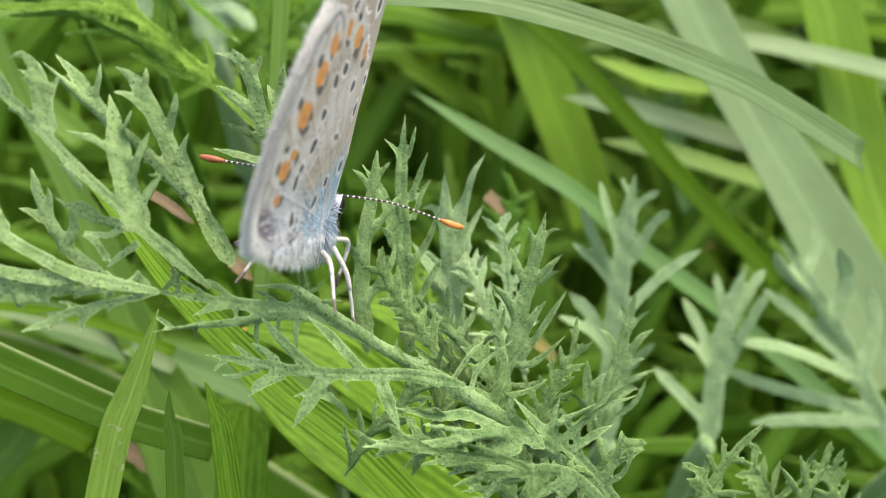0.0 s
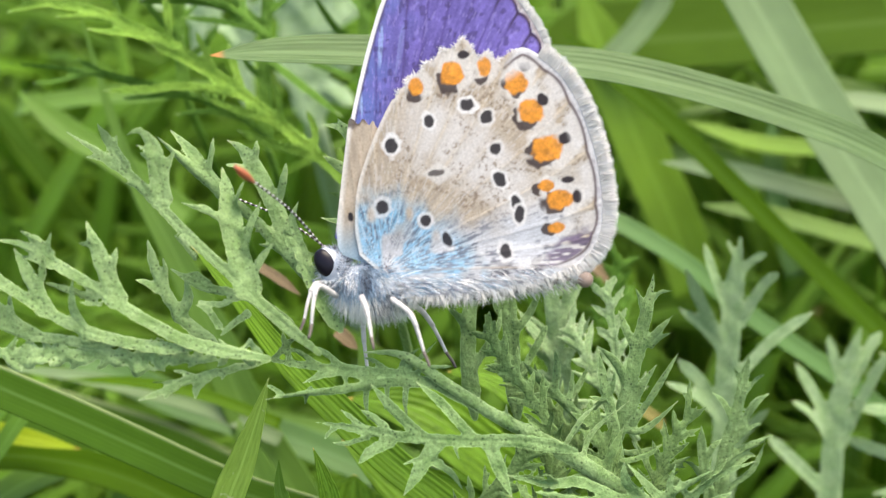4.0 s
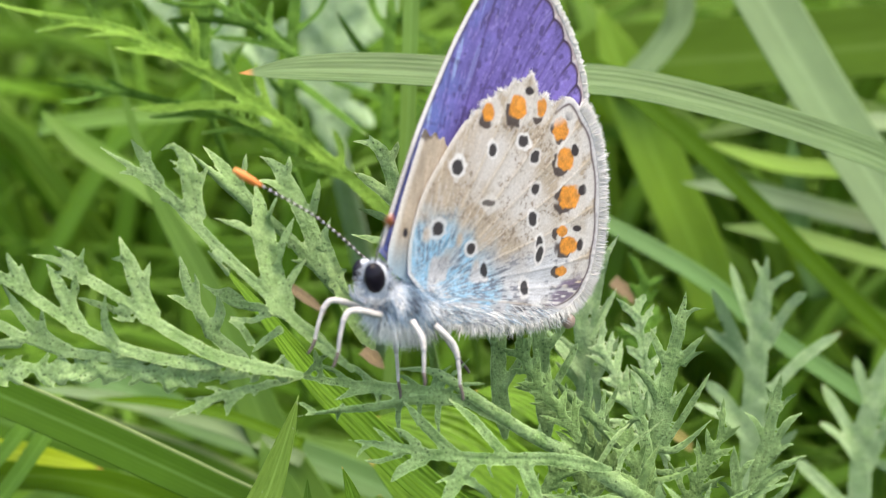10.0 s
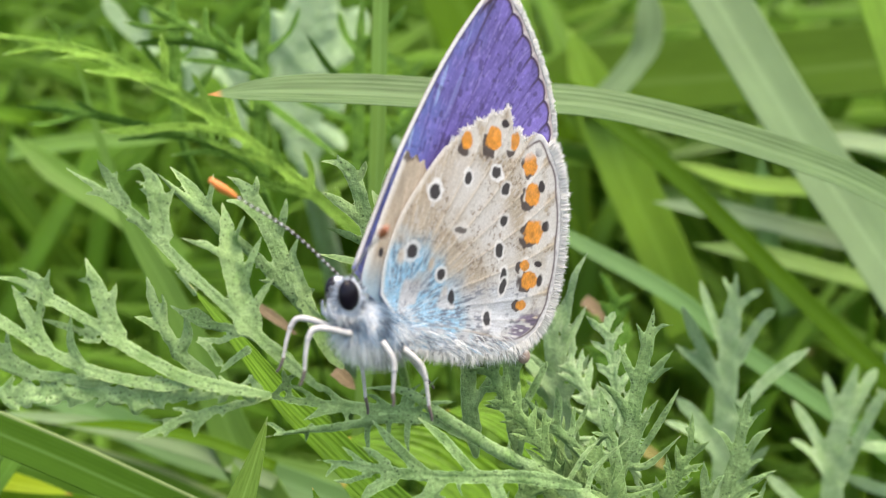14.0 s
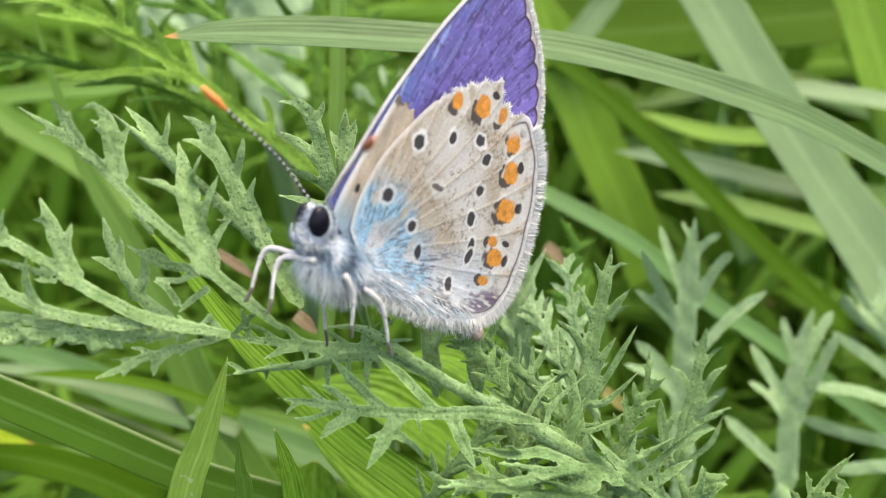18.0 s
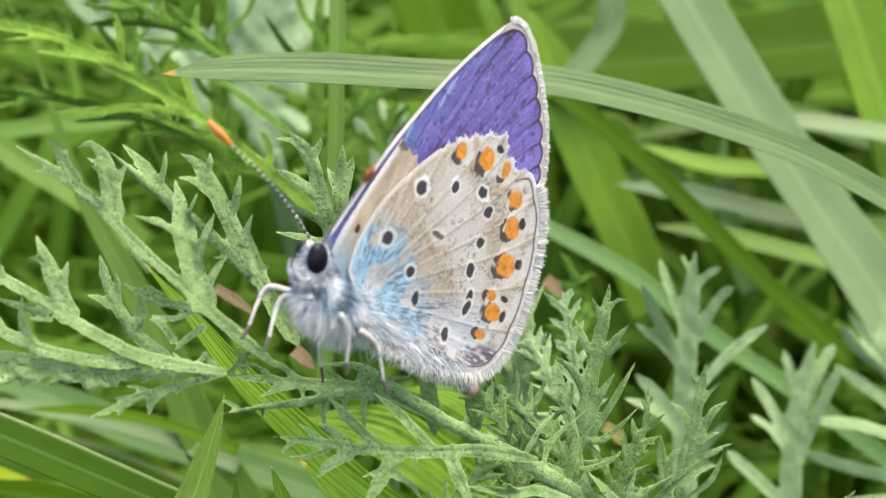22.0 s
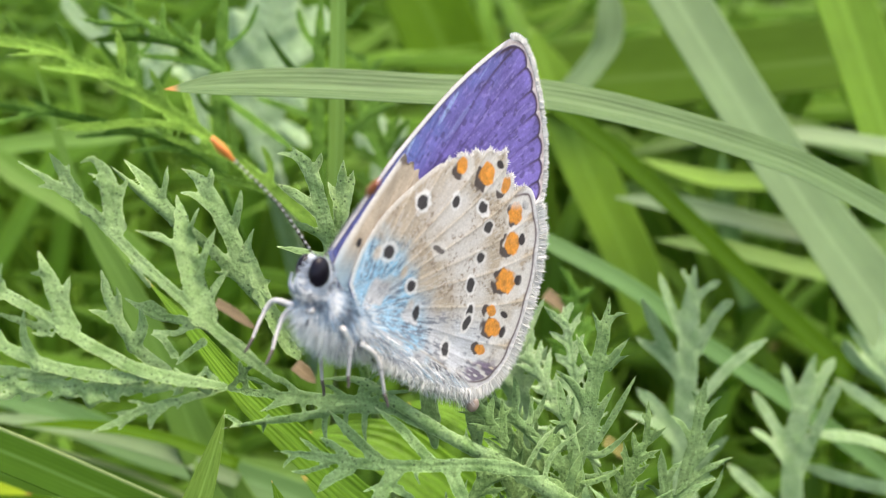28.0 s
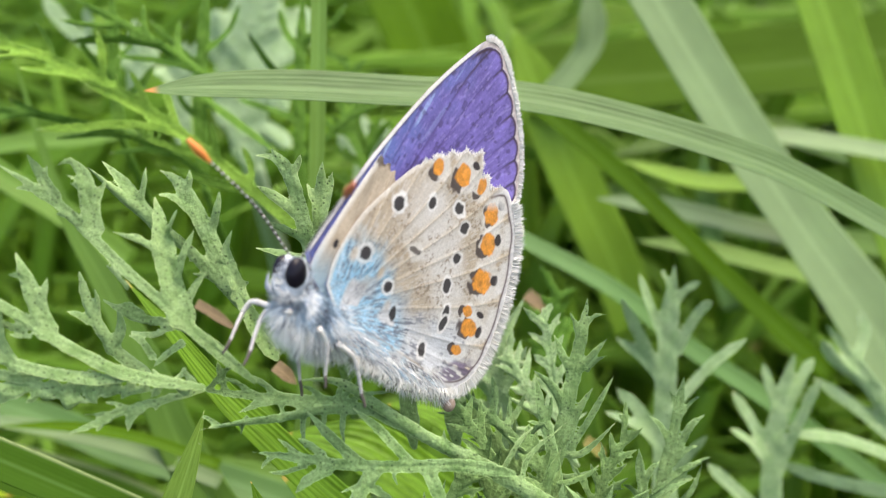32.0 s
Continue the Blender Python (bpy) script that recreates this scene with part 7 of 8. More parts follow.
def upperside(u, v, a, rad, gap, fan):
    """Violet-blue upper side with a scalloped dark edge line and a white leading edge."""
    n = len(u)
    th, r = fan.th, fan.r
    grain = N1(th * 2.0, r * 1.6) * 0.45 + N3(u * 1.1, v * 1.1) * 0.35 + N2(u * 7, v * 7) * 0.2
    c = np.tile(np.array(VIOLET), (n, 1)) * (0.55 + 0.9 * grain)[:, None]
    c = blend(c, (0.26, 0.19, 0.62), smooth(118, 130, th) * smooth(0.35, 0.6, N3(u * 0.8 + 2, v * 0.8)) * 0.75)
    c = blend(c, (0.13, 0.19, 0.52), (1 - smooth(88, 108, th + 10 * (N2(u * 1.2, v * 1.2) - 0.5))) * 0.8)
    c = blend(c, (0.40, 0.54, 0.86), (1 - smooth(92, 106, th)) * smooth(0.66, 0.8, N1(th * 1.3, r * 0.35 + 4)) * smooth(5, 7, r) * 0.8)
    c = blend(c, (0.075, 0.045, 0.19), fan.line * smooth(6.0, 9.0, r) * 0.55)
    c = blend(c, (0.045, 0.03, 0.10), smooth(0.62, 0.8, N2(u * 3.1, v * 3.1)) * smooth(0.3, 0.55, N1(th * 1.6, r * 2.8)) * 0.55)
    c = blend(c, (0.36, 0.30, 0.70), smooth(0.7, 0.86, N2(th * 2.6 + 6, r * 3.2)) * 0.4)
    outer = smooth(0.44, 0.46, a)
    c = blend(c, (0.045, 0.022, 0.03), np.exp(-((gap + 0.22 * fan.beat - 0.52) / 0.10) ** 2) * outer * 0.97)
    c = blend(c, (0.05, 0.03, 0.07), fan.line * (1 - smooth(0.8, 1.7, gap)) * smooth(0.4, 0.5, gap) * outer * 0.85)
    c = blend(c, np.array((0.66, 0.59, 0.58)) * (0.8 + 0.35 * N1(th * 3, r * 4))[:, None], (1 - smooth(0.40, 0.45, gap + 0.2 * fan.beat)) * outer)
    c = blend(c, (0.36, 0.24, 0.23), np.exp(-((gap - 0.24) / 0.05) ** 2) * outer * smooth(0.35, 0.6, N1(th * 1.5, r)) * 0.6)
    costa = (1 - smooth(0.44, 0.46, a)) * smooth(0.0, 0.02, a)
    c = blend(c, (0.07, 0.05, 0.10), (1 - smooth(0.24, 0.36, gap)) * costa * 0.8)
    c = blend(c, (0.07, 0.05, 0.10), smooth(0.55, 0.7, N1(th, r * 3.2)) * (1 - smooth(0.3, 0.6, gap)) * smooth(12.0, 13.5, r) * costa * 0.7)
    c = blend(c, (0.86, 0.84, 0.82), (1 - smooth(0.18, 0.24, gap)) * costa)
    return c


HIND_BASE, FORE_BASE = (2.3, 0.3), (3.0, 0.8)
BELLY = 0.34
HIND_EDGE = [(3.39, 1.31), (3.52, 2.90), (3.20, 5.01), (2.25, 7.25), (1.30, 8.95), (1.02, 9.18), (0.95, 9.45), (0.45, 9.85), (0.28, 10.25), (-0.30, 10.45), (-0.62, 10.95), (-1.10, 11.00), (-1.48, 11.50), (-2.10, 11.55), (-2.60, 12.05), (-3.10, 11.45), (-3.40, 10.95), (-3.80, 11.25), (-4.35, 10.75), (-5.10, 11.15), (-5.90, 11.22), (-7.35, 10.05), (-8.20, 8.65), (-8.80, 6.85), (-9.18, 4.70), (-9.22, 2.60), (-8.80, 1.10), (-8.05, 0.30), (-6.90, -0.25), (-5.30, -0.70), (-3.40, -0.98), (-1.20, -1.12), (0.60, -0.95), (1.70, -0.45)]
FORE_EDGE = [(4.76, 2.30), (4.42, 4.10), (4.00, 6.20), (3.42, 8.70), (2.60, 11.40), (1.85, 13.50), (1.10, 15.20), (0.19, 16.95), (-0.45, 17.72), (-1.15, 17.85), (-2.25, 17.30), (-3.50, 16.25), (-4.68, 15.05), (-5.72, 13.75), (-6.62, 12.10), (-6.85, 10.90), (-6.20, 9.30), (-4.60, 6.72), (-2.0, 3.83)]
STUB_EDGE = [(4.45, 1.45), (4.52, 2.60), (4.18, 4.80), (3.86, 6.50), (3.52, 8.20), (3.30, 8.32), (3.05, 8.05), (2.75, 8.30), (2.48, 7.95), (2.25, 8.15), (1.95, 7.70), (0.39, 6.92), (-1.26, 4.41), (0.20, 1.90)]


def stub_underside(u, v, a, rad, gap, fan):
    n = len(u)
    along = N1(u * 6, v * 0.9) * 0.6 + N2(u * 3, v * 1.6) * 0.4
    c = np.tile(np.array((0.50, 0.41, 0.31)), (n, 1)) * (0.74 + 0.48 * along)[:, None]
    c = blend(c, (0.34, 0.25, 0.17), smooth(0.66, 0.8, N2(u * 9, v * 2.2)) * 0.5)
    front = 4.62 - 0.012 * v - 0.0145 * v * v - u
    c = blend(c, (0.76, 0.72, 0.66), (1 - smooth(0.12, 0.4, front)) * 0.9)
    c = blend(c, AZURE, (1 - smooth(1.2, 3.6, v)) * 0.55)
    c = blend(c, (0.07, 0.045, 0.035), smooth(7.85, 8.15, v + 0.3 * (u - 3.0) + 0.45 * (N2(u * 6, v * 6) - 0.5)) * 0.85)
    c = blend(c, INK, 1 - smooth(0.7, 1.1, oval(u, v, 3.75, 3.3, 0.16, 0.26)))
    return c


def hair_mesh(name, roots, lengths, tints, width, material, rng, jitter=0.35, droop=0.0):
    """Short tapering hairs. roots: place and direction of each."""
    verts, faces, colors = [], [], []
    for (p, d), ln, tint in zip(roots, lengths, tints):
        d = (d + Vector((rng.gauss(0, jitter), rng.gauss(0, jitter), rng.gauss(0, jitter)))).normalized()
        side = d.cross(Vector((rng.gauss(0, 1), rng.gauss(0, 1), rng.gauss(0, 1)))).normalized() * width * rng.uniform(0.7, 1.3)
        mid = p + d * ln * 0.5 + Vector((0, 0, -droop * ln * 0.15))
        tip = p + d * ln + Vector((0, 0, -droop * ln * 0.5))
        b = len(verts)
        verts += [p - side, p + side, mid + side * 0.7, mid - side * 0.7, tip]
        faces += [(b, b + 1, b + 2, b + 3), (b + 3, b + 2, b + 4)]
        colors += [tint] * 5
    m = bpy.data.meshes.new(name)
    m.from_pydata([v * UNIT for v in verts], [], faces)
    m.attributes.new("scales", "FLOAT_COLOR", "POINT").data.foreach_set("color", [c for t in colors for c in (*t, 1.0)])
    m.materials.append(material)
    return m


def hair_material():
    n = Nodes("hair")
    n.bsdf.inputs["Sheen Weight"].default_value = 0.2
    return n.done(n.attribute("scales").outputs["Color"], 0.6, 0.5, spec=0.2)


HAIR = hair_material()


def plain(name, color, rough=0.5, spec=0.5, bump=0.0):
    n = Nodes(name)
    c = n.ramp(n.noise(2500, 3.0), (0.3, tuple(v * 0.75 for v in color)), (0.7, tuple(min(0.9, v * 1.2) for v in color)))
    if bump:
        n.bump(n.noise(9000, 2.0), bump, 0.00005)
    return n.done(c, rough, spec=spec)


SKIN = plain("slate_body_skin", (0.34, 0.38, 0.44), 0.7)
def striped_material():
    """Dark grey-brown abdomen with pale rings between its segments."""
    n = Nodes("ringed_abdomen")
    cut = n.add("ShaderNodeSeparateXYZ")
    n.link(n.coords(), cut.inputs[0])
    ring = n.math("SINE", n.math("MULTIPLY", cut.outputs["X"], 6800.0))
    c = n.ramp(n.math("MULTIPLY_ADD", ring, 0.5), (0.2, (0.2, 0.18, 0.17)), (0.75, (0.3, 0.27, 0.25)), (0.95, (0.5, 0.48, 0.46)))
    n.bump(n.noise(8000, 2.0), 0.4, 0.00005)
    return n.done(c, 0.6, spec=0.3)


STRIPED = striped_material()
GLOSS = plain("black_eye", (0.006, 0.004, 0.010), 0.3, 0.25)
WHITE = plain("white_scales", (0.6, 0.585, 0.57), 0.6, bump=0.4)
SHANK = plain("greyish_leg_scales", (0.55, 0.525, 0.505), 0.6, bump=0.4)
RIM = plain("pale_eye_rim_scales", (0.5, 0.53, 0.58), 0.6, bump=0.4)
CLUB = plain("orange_antenna_club", (0.75, 0.24, 0.05), 0.5)
CLUB_RUST = plain("rusty_antenna_club", (0.42, 0.12, 0.05), 0.5)
CLUB_DARK = plain("dark_antenna", (0.035, 0.02, 0.02), 0.5)
BROWN = plain("rust_abdomen_tip", (0.27, 0.2, 0.16), 0.6)
FOOT = plain("dark_foot_scales", (0.13, 0.105, 0.09), 0.6)


def ball(name, parent, centre, radii, material, turn=(0, 0, 0), shape=None, label="", seg=24, rings=16):
    """A rounded body part; shape bends it: a function of a point on the unit ball."""
    bm = bmesh.new()
    bmesh.ops.create_uvsphere(bm, u_segments=seg, v_segments=rings, radius=1.0)
    rot = Euler([radians(a) for a in turn]).to_matrix()
    for vtx in bm.verts:
        q = vtx.co.copy()
        if shape:
            q = shape(q)
        vtx.co = (rot @ Vector((q.x * radii[0], q.y * radii[1], q.z * radii[2])) + Vector(centre)) * UNIT
    m = bpy.data.meshes.new(name)
    bm.to_mesh(m)
    bm.free()
    m.materials.append(material)
    m.polygons.foreach_set("use_smooth", [True] * len(m.polygons))
    return part(name, m, parent, label)


def limb(name, parent, pts, widths, material, label="", steps=16):
    shape = Shape()
    shape.sweep(pts, widths, (0.1, 1, 0.2), ROUND, -0.5, steps=steps)
    return part(name, shape.mesh(name, material, BODY), parent, label)


def fringe(parent, rim, base, side, off, lean, start, stop, length, seed, ragged=0.0, dense=4500, wild=0.06, dark=0.0, belly=0.0):
    rng = random.Random(seed)
    n = len(rim)
    roots, lens, tints = [], [], []
    base = Vector((base[0], 0, base[1]))
    for _ in range(int(1.7 * dense * (stop - start))):
        f = rng.uniform(start, stop) * (n - 1)
        i = min(int(f), n - 2)
        e = rim[i] + (rim[i + 1] - rim[i]) * (f - i)
        y = side * (float(spread(off, belly, e[0], e[1])) + (e[1] - base.z) * math.sin(lean) + rng.uniform(-0.06, 0.08))
        p = Vector((e[0], y, e[1]))
        d = Vector((rim[i + 1][1] - rim[i][1], 0, -(rim[i + 1][0] - rim[i][0])))
        if d.dot(p - base) < 0:
            d = -d
        p = p - d.normalized() * 0.12
        roots.append((p, d.normalized()))
        lens.append(length * rng.uniform(0.6, 1.12) * (1 + ragged * math.sin(f * 0.9)))
        g = rng.uniform(0.78, 0.9) if rng.random() > dark else rng.uniform(0.12, 0.4)
        tints.append((g, g * 0.985, g * 0.96))
    return part("fringe", hair_mesh("fringe", roots, lens, tints, 0.038, HAIR, rng, wild), parent, "white hair fringe")


def butterfly():
    b = thing("butterfly", "blue butterfly with closed spotted wings standing on a feathery leaf", "butterfly")
    rng = random.Random(21)
    # wings
    for s in (1, -1):
        hw, rim = wing("hindwing", b, HIND_BASE, HIND_EDGE, s, 0.55, underside, upperside, HIND_VEINS, -0.006, "fawn hindwing underside with orange crescents and black spots", belly=BELLY)
        fringe(hw, rim, HIND_BASE, s, 0.55, -0.006, 0.46, 0.775, 0.78, 31 + s, 0.05, 9500, 0.12)
        fringe(hw, rim, HIND_BASE, s, 0.55, -0.006, 0.215, 0.43, 0.3, 41 + s, 0.3, 1000, 0.2)
        fringe(hw, rim, HIND_BASE, s, 0.55, -0.006, 0.765, 0.99, 0.62, 51 + s, 0.4, 3400, 0.25, 0.07, BELLY)
    fw, rim = wing("forewing", b, FORE_BASE, STUB_EDGE, 1, 0.36, stub_underside, upperside, FORE_VEINS, -0.004, "torn fawn forewing stub", bulge=0.08)
    fw, rim = wing("forewing", b, FORE_BASE, FORE_EDGE, -1, 0.24, fore_underside, upperside, FORE_VEINS, 0.0, "violet-blue forewing with white edge", bulge=0.1)
    fringe(fw, rim, FORE_BASE, -1, 0.24, 0.0, 0.46, 0.75, 0.42, 61, 0.05, 7000, 0.12)
    # body
    thorax = ball("thorax", b, (2.8, 0, -0.4), (2.1, 0.98, 1.3), SKIN, (0, -8, 0))
    abdomen = ball("abdomen", b, (-3.2, 0, -0.5), (4.9, 0.5, 0.88), STRIPED, (0, 2, 0), lambda q: Vector((q.x, q.y * (1 - 0.5 * max(0, -q.x)), q.z * (1 - 0.25 * max(0, -q.x)))))
    ball("abdomen_tip", abdomen, (-8.0, 0.1, -0.75), (0.4, 0.3, 0.42), BROWN)
    head = ball("head", b, (4.85, 0, 0.7), (0.8, 0.8, 1.05), SKIN)
    for s in (1, -1):
        ball("eye_rim", head, (5.02, 0.42 * s, 0.97), (0.62, 0.40, 0.91), RIM, (0, 28, 8 * s), label="white eye rim")
        ball("eye", head, (5.16, 0.50 * s, 1.0), (0.58, 0.42, 0.83), GLOSS, (0, 28, 8 * s), label="glossy black compound eye")
        limb("palp", head, [(5.4, 0.22 * s, -0.2), (5.85, 0.26 * s, 0.0), (6.1, 0.22 * s, 0.55)], lambda t: 0.3 * (1 - 0.7 * t), SKIN)
    # fur
    white = lambda: (0.84 + 0.12 * rng.random(),) * 3
    def coat(p):
        clump = float(N3(np.array([p.x * 1.7 + 3 + 0.6 * p.y]), np.array([p.z * 1.7 + 5]))[0])
        if p.z < -0.75:
            return white() if clump > 0.3 or rng.random() < 0.7 else (0.16, 0.17, 0.22)
        if clump < 0.26:
            return rng.choice(((0.09, 0.10, 0.14), (0.2, 0.25, 0.31), (0.32, 0.42, 0.52)))
        if clump < 0.47:
            return rng.choice(((0.34, 0.46, 0.56), (0.42, 0.56, 0.70), (0.25, 0.34, 0.44), (0.55, 0.66, 0.76)))
        return white() if rng.random() < 0.7 else (0.55, 0.64, 0.74)
    fur_on(thorax, (2.8, 0, -0.4), (2.1, 0.98, 1.3), 6200, rng, coat, 0.86, Vector((-0.3, 0, -0.55)))
    fur_on(abdomen, (-3.2, 0, -0.5), (4.9, 0.5, 0.88), 1700, rng, lambda p: rng.choice((white(), white(), white(), white(), (0.55, 0.52, 0.5), (0.66, 0.67, 0.7), (0.7, 0.72, 0.76), (0.3, 0.28, 0.28), (0.17, 0.15, 0.16))), 0.48, Vector((-0.95, 0, -0.3)))
    fur_on(head, (4.85, 0, 0.7), (0.85, 0.85, 1.1), 1500, rng, lambda p: white() if p.z < 0.5 else rng.choice(((0.6, 0.68, 0.78), (0.66, 0.69, 0.74), (0.16, 0.16, 0.18))), 0.42, Vector((0.35, 0, 0.15)))
    # hairs over the wing roots
    for s in (1, -1):
        roots = []
        for _ in range(800):
            x = 2.4 - 8.4 * rng.random() ** 1.5
            z = rng.uniform(-0.95, 0.1) + 0.09 * max(0.0, -x - 2)
            y = float(spread(0.55, BELLY, x, z)) + 0.07
            roots.append((Vector((x, s * y, z)), Vector((-0.85, 0.12 * s, -0.16 - 0.2 * max(0.0, -x / 6)))))
        tints = [white() if rng.random() < 0.62 else rng.choice(((0.6, 0.7, 0.78), (0.45, 0.58, 0.7), (0.5, 0.5, 0.53), (0.24, 0.25, 0.3))) for _ in roots]
        part("root_hair", hair_mesh("root_hair", roots, [rng.uniform(0.4, 1.1) for _ in roots], tints, 0.028, HAIR, rng, 0.2, 0.2), thorax, "pale hair over the wing root")
    return b, abdomen


def antenna(side):
    """Built along +x from its root: ringed shaft and an orange-tipped club."""
    shaft = [(0, 0, 0), (3.1, 0, 0.32), (6.2, 0, 0.1)]
    vec = [Vector(p) for p in shaft]
    ant = limb("antenna", FLY, shaft, lambda t: 0.10, CLUB_DARK, "black and white ringed antenna", 20)
    for k in range(19):
        p, q = spline(vec, (k + 0.32) / 19)[0], spline(vec, (k + 0.62) / 19)[0]
        limb("ring", ant, [p, q], lambda t: 0.13, WHITE, steps=1)
    limb("club", ant, [(6.1, 0, 0.1), (6.9, 0, 0.02), (7.6, 0, 0)], lambda t: 0.17 + 0.25 * math.sin(min(1, t * 1.12) * 2.7), CLUB if side < 0 else CLUB_RUST, "orange-tipped club" if side < 0 else "rusty brown club", 10)
    return ant


def fur_on(parent, centre, radii, count, rng, tint, length, sweep_to):
    roots, lens, tints = [], [], []
    while len(roots) < count:
        q = Vector((rng.gauss(0, 1), rng.gauss(0, 1), rng.gauss(0, 1))).normalized()
        p = Vector((centre[0] + q.x * radii[0], centre[1] + q.y * radii[1], centre[2] + q.z * radii[2]))
        if parent.name.startswith("head") and abs(p.y) > 0.38 and 0.1 < p.z < 1.9 and p.x > 4.5:
            continue
        nrm = Vector((q.x / radii[0], q.y / radii[1], q.z / radii[2])).normalized()
        roots.append((p - nrm * 0.1, (nrm * 0.75 + sweep_to).normalized()))
        lens.append(length * rng.uniform(0.5, 1.2))
        tints.append(tint(p))
    return part("fur", hair_mesh("fur", roots, lens, tints, 0.023, HAIR, rng, 0.2, 0.35), parent, "long whitish hair")


FLY, ABDOMEN = butterfly()


def leg(name, hip, span, bend):
    """A leg built from its hip along +x: thigh, shin and foot."""
    holder = limb(name, FLY, [(0, 0, 0), (span * 0.28, 0, bend), (span * 0.5, 0, bend * 0.95)], lambda t: 0.33 - 0.06 * t, SHANK, "white-scaled leg", 10)
    limb("shin", holder, [(span * 0.47, 0, bend * 0.97), (span * 0.66, 0, bend * 0.6), (span * 0.82, 0, bend * 0.22)], lambda t: 0.22 - 0.05 * t, SHANK, steps=8)
    limb("foot", holder, [(span * 0.8, 0, bend * 0.26), (span * 0.93, 0, 0.08), (span, 0, 0)], lambda t: 0.19 - 0.05 * t, FOOT, "dark grey-brown foot", 6)
    holder.location = Vector(hip) * UNIT
    return holder


# hip on the body, and where the foot stands on the leaf at each time
STANCES = []
STANCES.append((leg("front_leg", (4.70, 0.75, -0.70), 3.43, 1.35), (4.70, 0.75, -0.70), [(0.0, 6.60, 1.60, -3.40), (0.6, 4.20, 2.60, -4.20), (1.0, 3.60, 2.40, -4.60), (2.0, 4.00, 2.30, -4.60), (3.0, 5.69, 3.10, -3.48), (4.0, 5.92, 4.07, -3.02), (4.5, 6.34, 4.32, -2.73), (6.5, 7.10, 3.15, -2.84), (8.0, 7.23, 1.70, -2.76), (10.0, 6.79, 0.77, -3.03), (12.0, 6.47, 0.19, -3.18), (14.5, 6.13, -0.23, -3.37), (16.5, 5.79, -0.53, -3.72), (18.0, 5.36, -0.59, -4.08), (20.0, 5.10, -0.67, -4.20), (26.5, 4.85, -1.00, -4.14), (32.0, 4.73, -1.09, -4.15)]))
STANCES.append((leg("front_leg", (4.70, -0.75, -0.70), 3.50, 1.35), (4.70, -0.75, -0.70), [(0.0, 6.60, -1.60, -3.40), (0.6, 6.60, -1.60, -3.40), (1.0, 6.60, -1.60, -3.40), (2.0, 6.60, -1.60, -3.40), (3.0, 6.25, 0.61, -3.26), (4.0, 6.83, 2.02, -2.60), (4.5, 7.38, 2.45, -2.28), (6.5, 7.86, 1.21, -2.55), (8.0, 7.57, -0.36, -2.50), (10.0, 6.89, -1.33, -2.83), (12.0, 6.44, -1.90, -2.98), (14.5, 6.05, -2.32, -3.19), (16.5, 5.76, -2.63, -3.54), (18.0, 5.34, -2.69, -3.91), (20.0, 5.15, -2.77, -4.03), (26.5, 4.89, -3.10, -3.92), (32.0, 4.74, -3.18, -3.92)]))
STANCES.append((leg("middle_leg", (3.30, 1.35, -0.80), 3.16, 0.35), (3.30, 1.35, -0.80), [(0.0, -0.60, 5.10, -3.20), (0.6, 0.60, 2.40, -4.60), (1.0, 1.30, 1.90, -4.60), (2.0, 1.70, 2.40, -4.60), (3.0, 2.52, 3.36, -4.10), (4.0, 2.35, 3.62, -4.11), (4.5, 2.50, 3.68, -3.94), (6.5, 2.89, 3.38, -4.00), (8.0, 3.15, 2.84, -3.86), (10.0, 2.80, 2.42, -3.72), (12.0, 2.56, 2.10, -3.67), (14.5, 2.26, 1.80, -3.62), (16.5, 1.89, 1.46, -3.51), (18.0, 1.49, 1.40, -3.55), (20.0, 1.23, 1.20, -3.38), (26.5, 1.01, 0.93, -3.30), (32.0, 0.92, 0.90, -3.33)]))
STANCES.append((leg("middle_leg", (3.30, -1.35, -0.80), 5.08, 0.35), (3.30, -1.35, -0.80), [(0.0, 3.60, -3.20, -3.80), (0.6, 3.60, -3.20, -3.80), (1.0, 3.60, -3.20, -3.80), (2.0, 3.60, -3.20, -3.80), (3.0, 3.40, -2.09, -4.29), (4.0, 3.57, -1.17, -4.62), (4.5, 3.73, -0.78, -4.77), (6.5, 3.08, -0.82, -5.44), (8.0, 2.44, -1.28, -5.37), (10.0, 1.44, -1.55, -5.20), (12.0, 0.87, -1.76, -5.07), (14.5, 0.38, -2.00, -4.95), (16.5, -0.08, -2.36, -4.64), (18.0, -0.58, -2.41, -4.53), (20.0, -0.79, -2.68, -4.19), (26.5, -1.06, -2.93, -4.01), (32.0, -1.21, -2.94, -4.00)]))
STANCES.append((leg("hind_leg", (1.80, 1.20, -1.00), 4.00, 0.50), (1.80, 1.20, -1.00), [(0.0, -2.00, 2.20, -4.20), (0.6, -1.80, -0.20, -4.00), (1.0, -1.80, -0.80, -3.80), (2.0, -1.60, 0.40, -4.60), (3.0, -0.70, 2.31, -4.14), (4.0, -0.16, 2.19, -4.78), (4.5, 0.26, 2.17, -4.90), (6.5, 0.56, 2.37, -5.23), (8.0, 0.65, 2.37, -5.07), (10.0, 0.15, 2.29, -4.69), (12.0, -0.13, 2.15, -4.51), (14.5, -0.48, 1.93, -4.30), (16.5, -0.90, 1.56, -3.87), (18.0, -1.32, 1.50, -3.68), (20.0, -1.59, 1.22, -3.30), (26.5, -1.80, 0.99, -3.18), (32.0, -1.89, 0.99, -3.20)]))
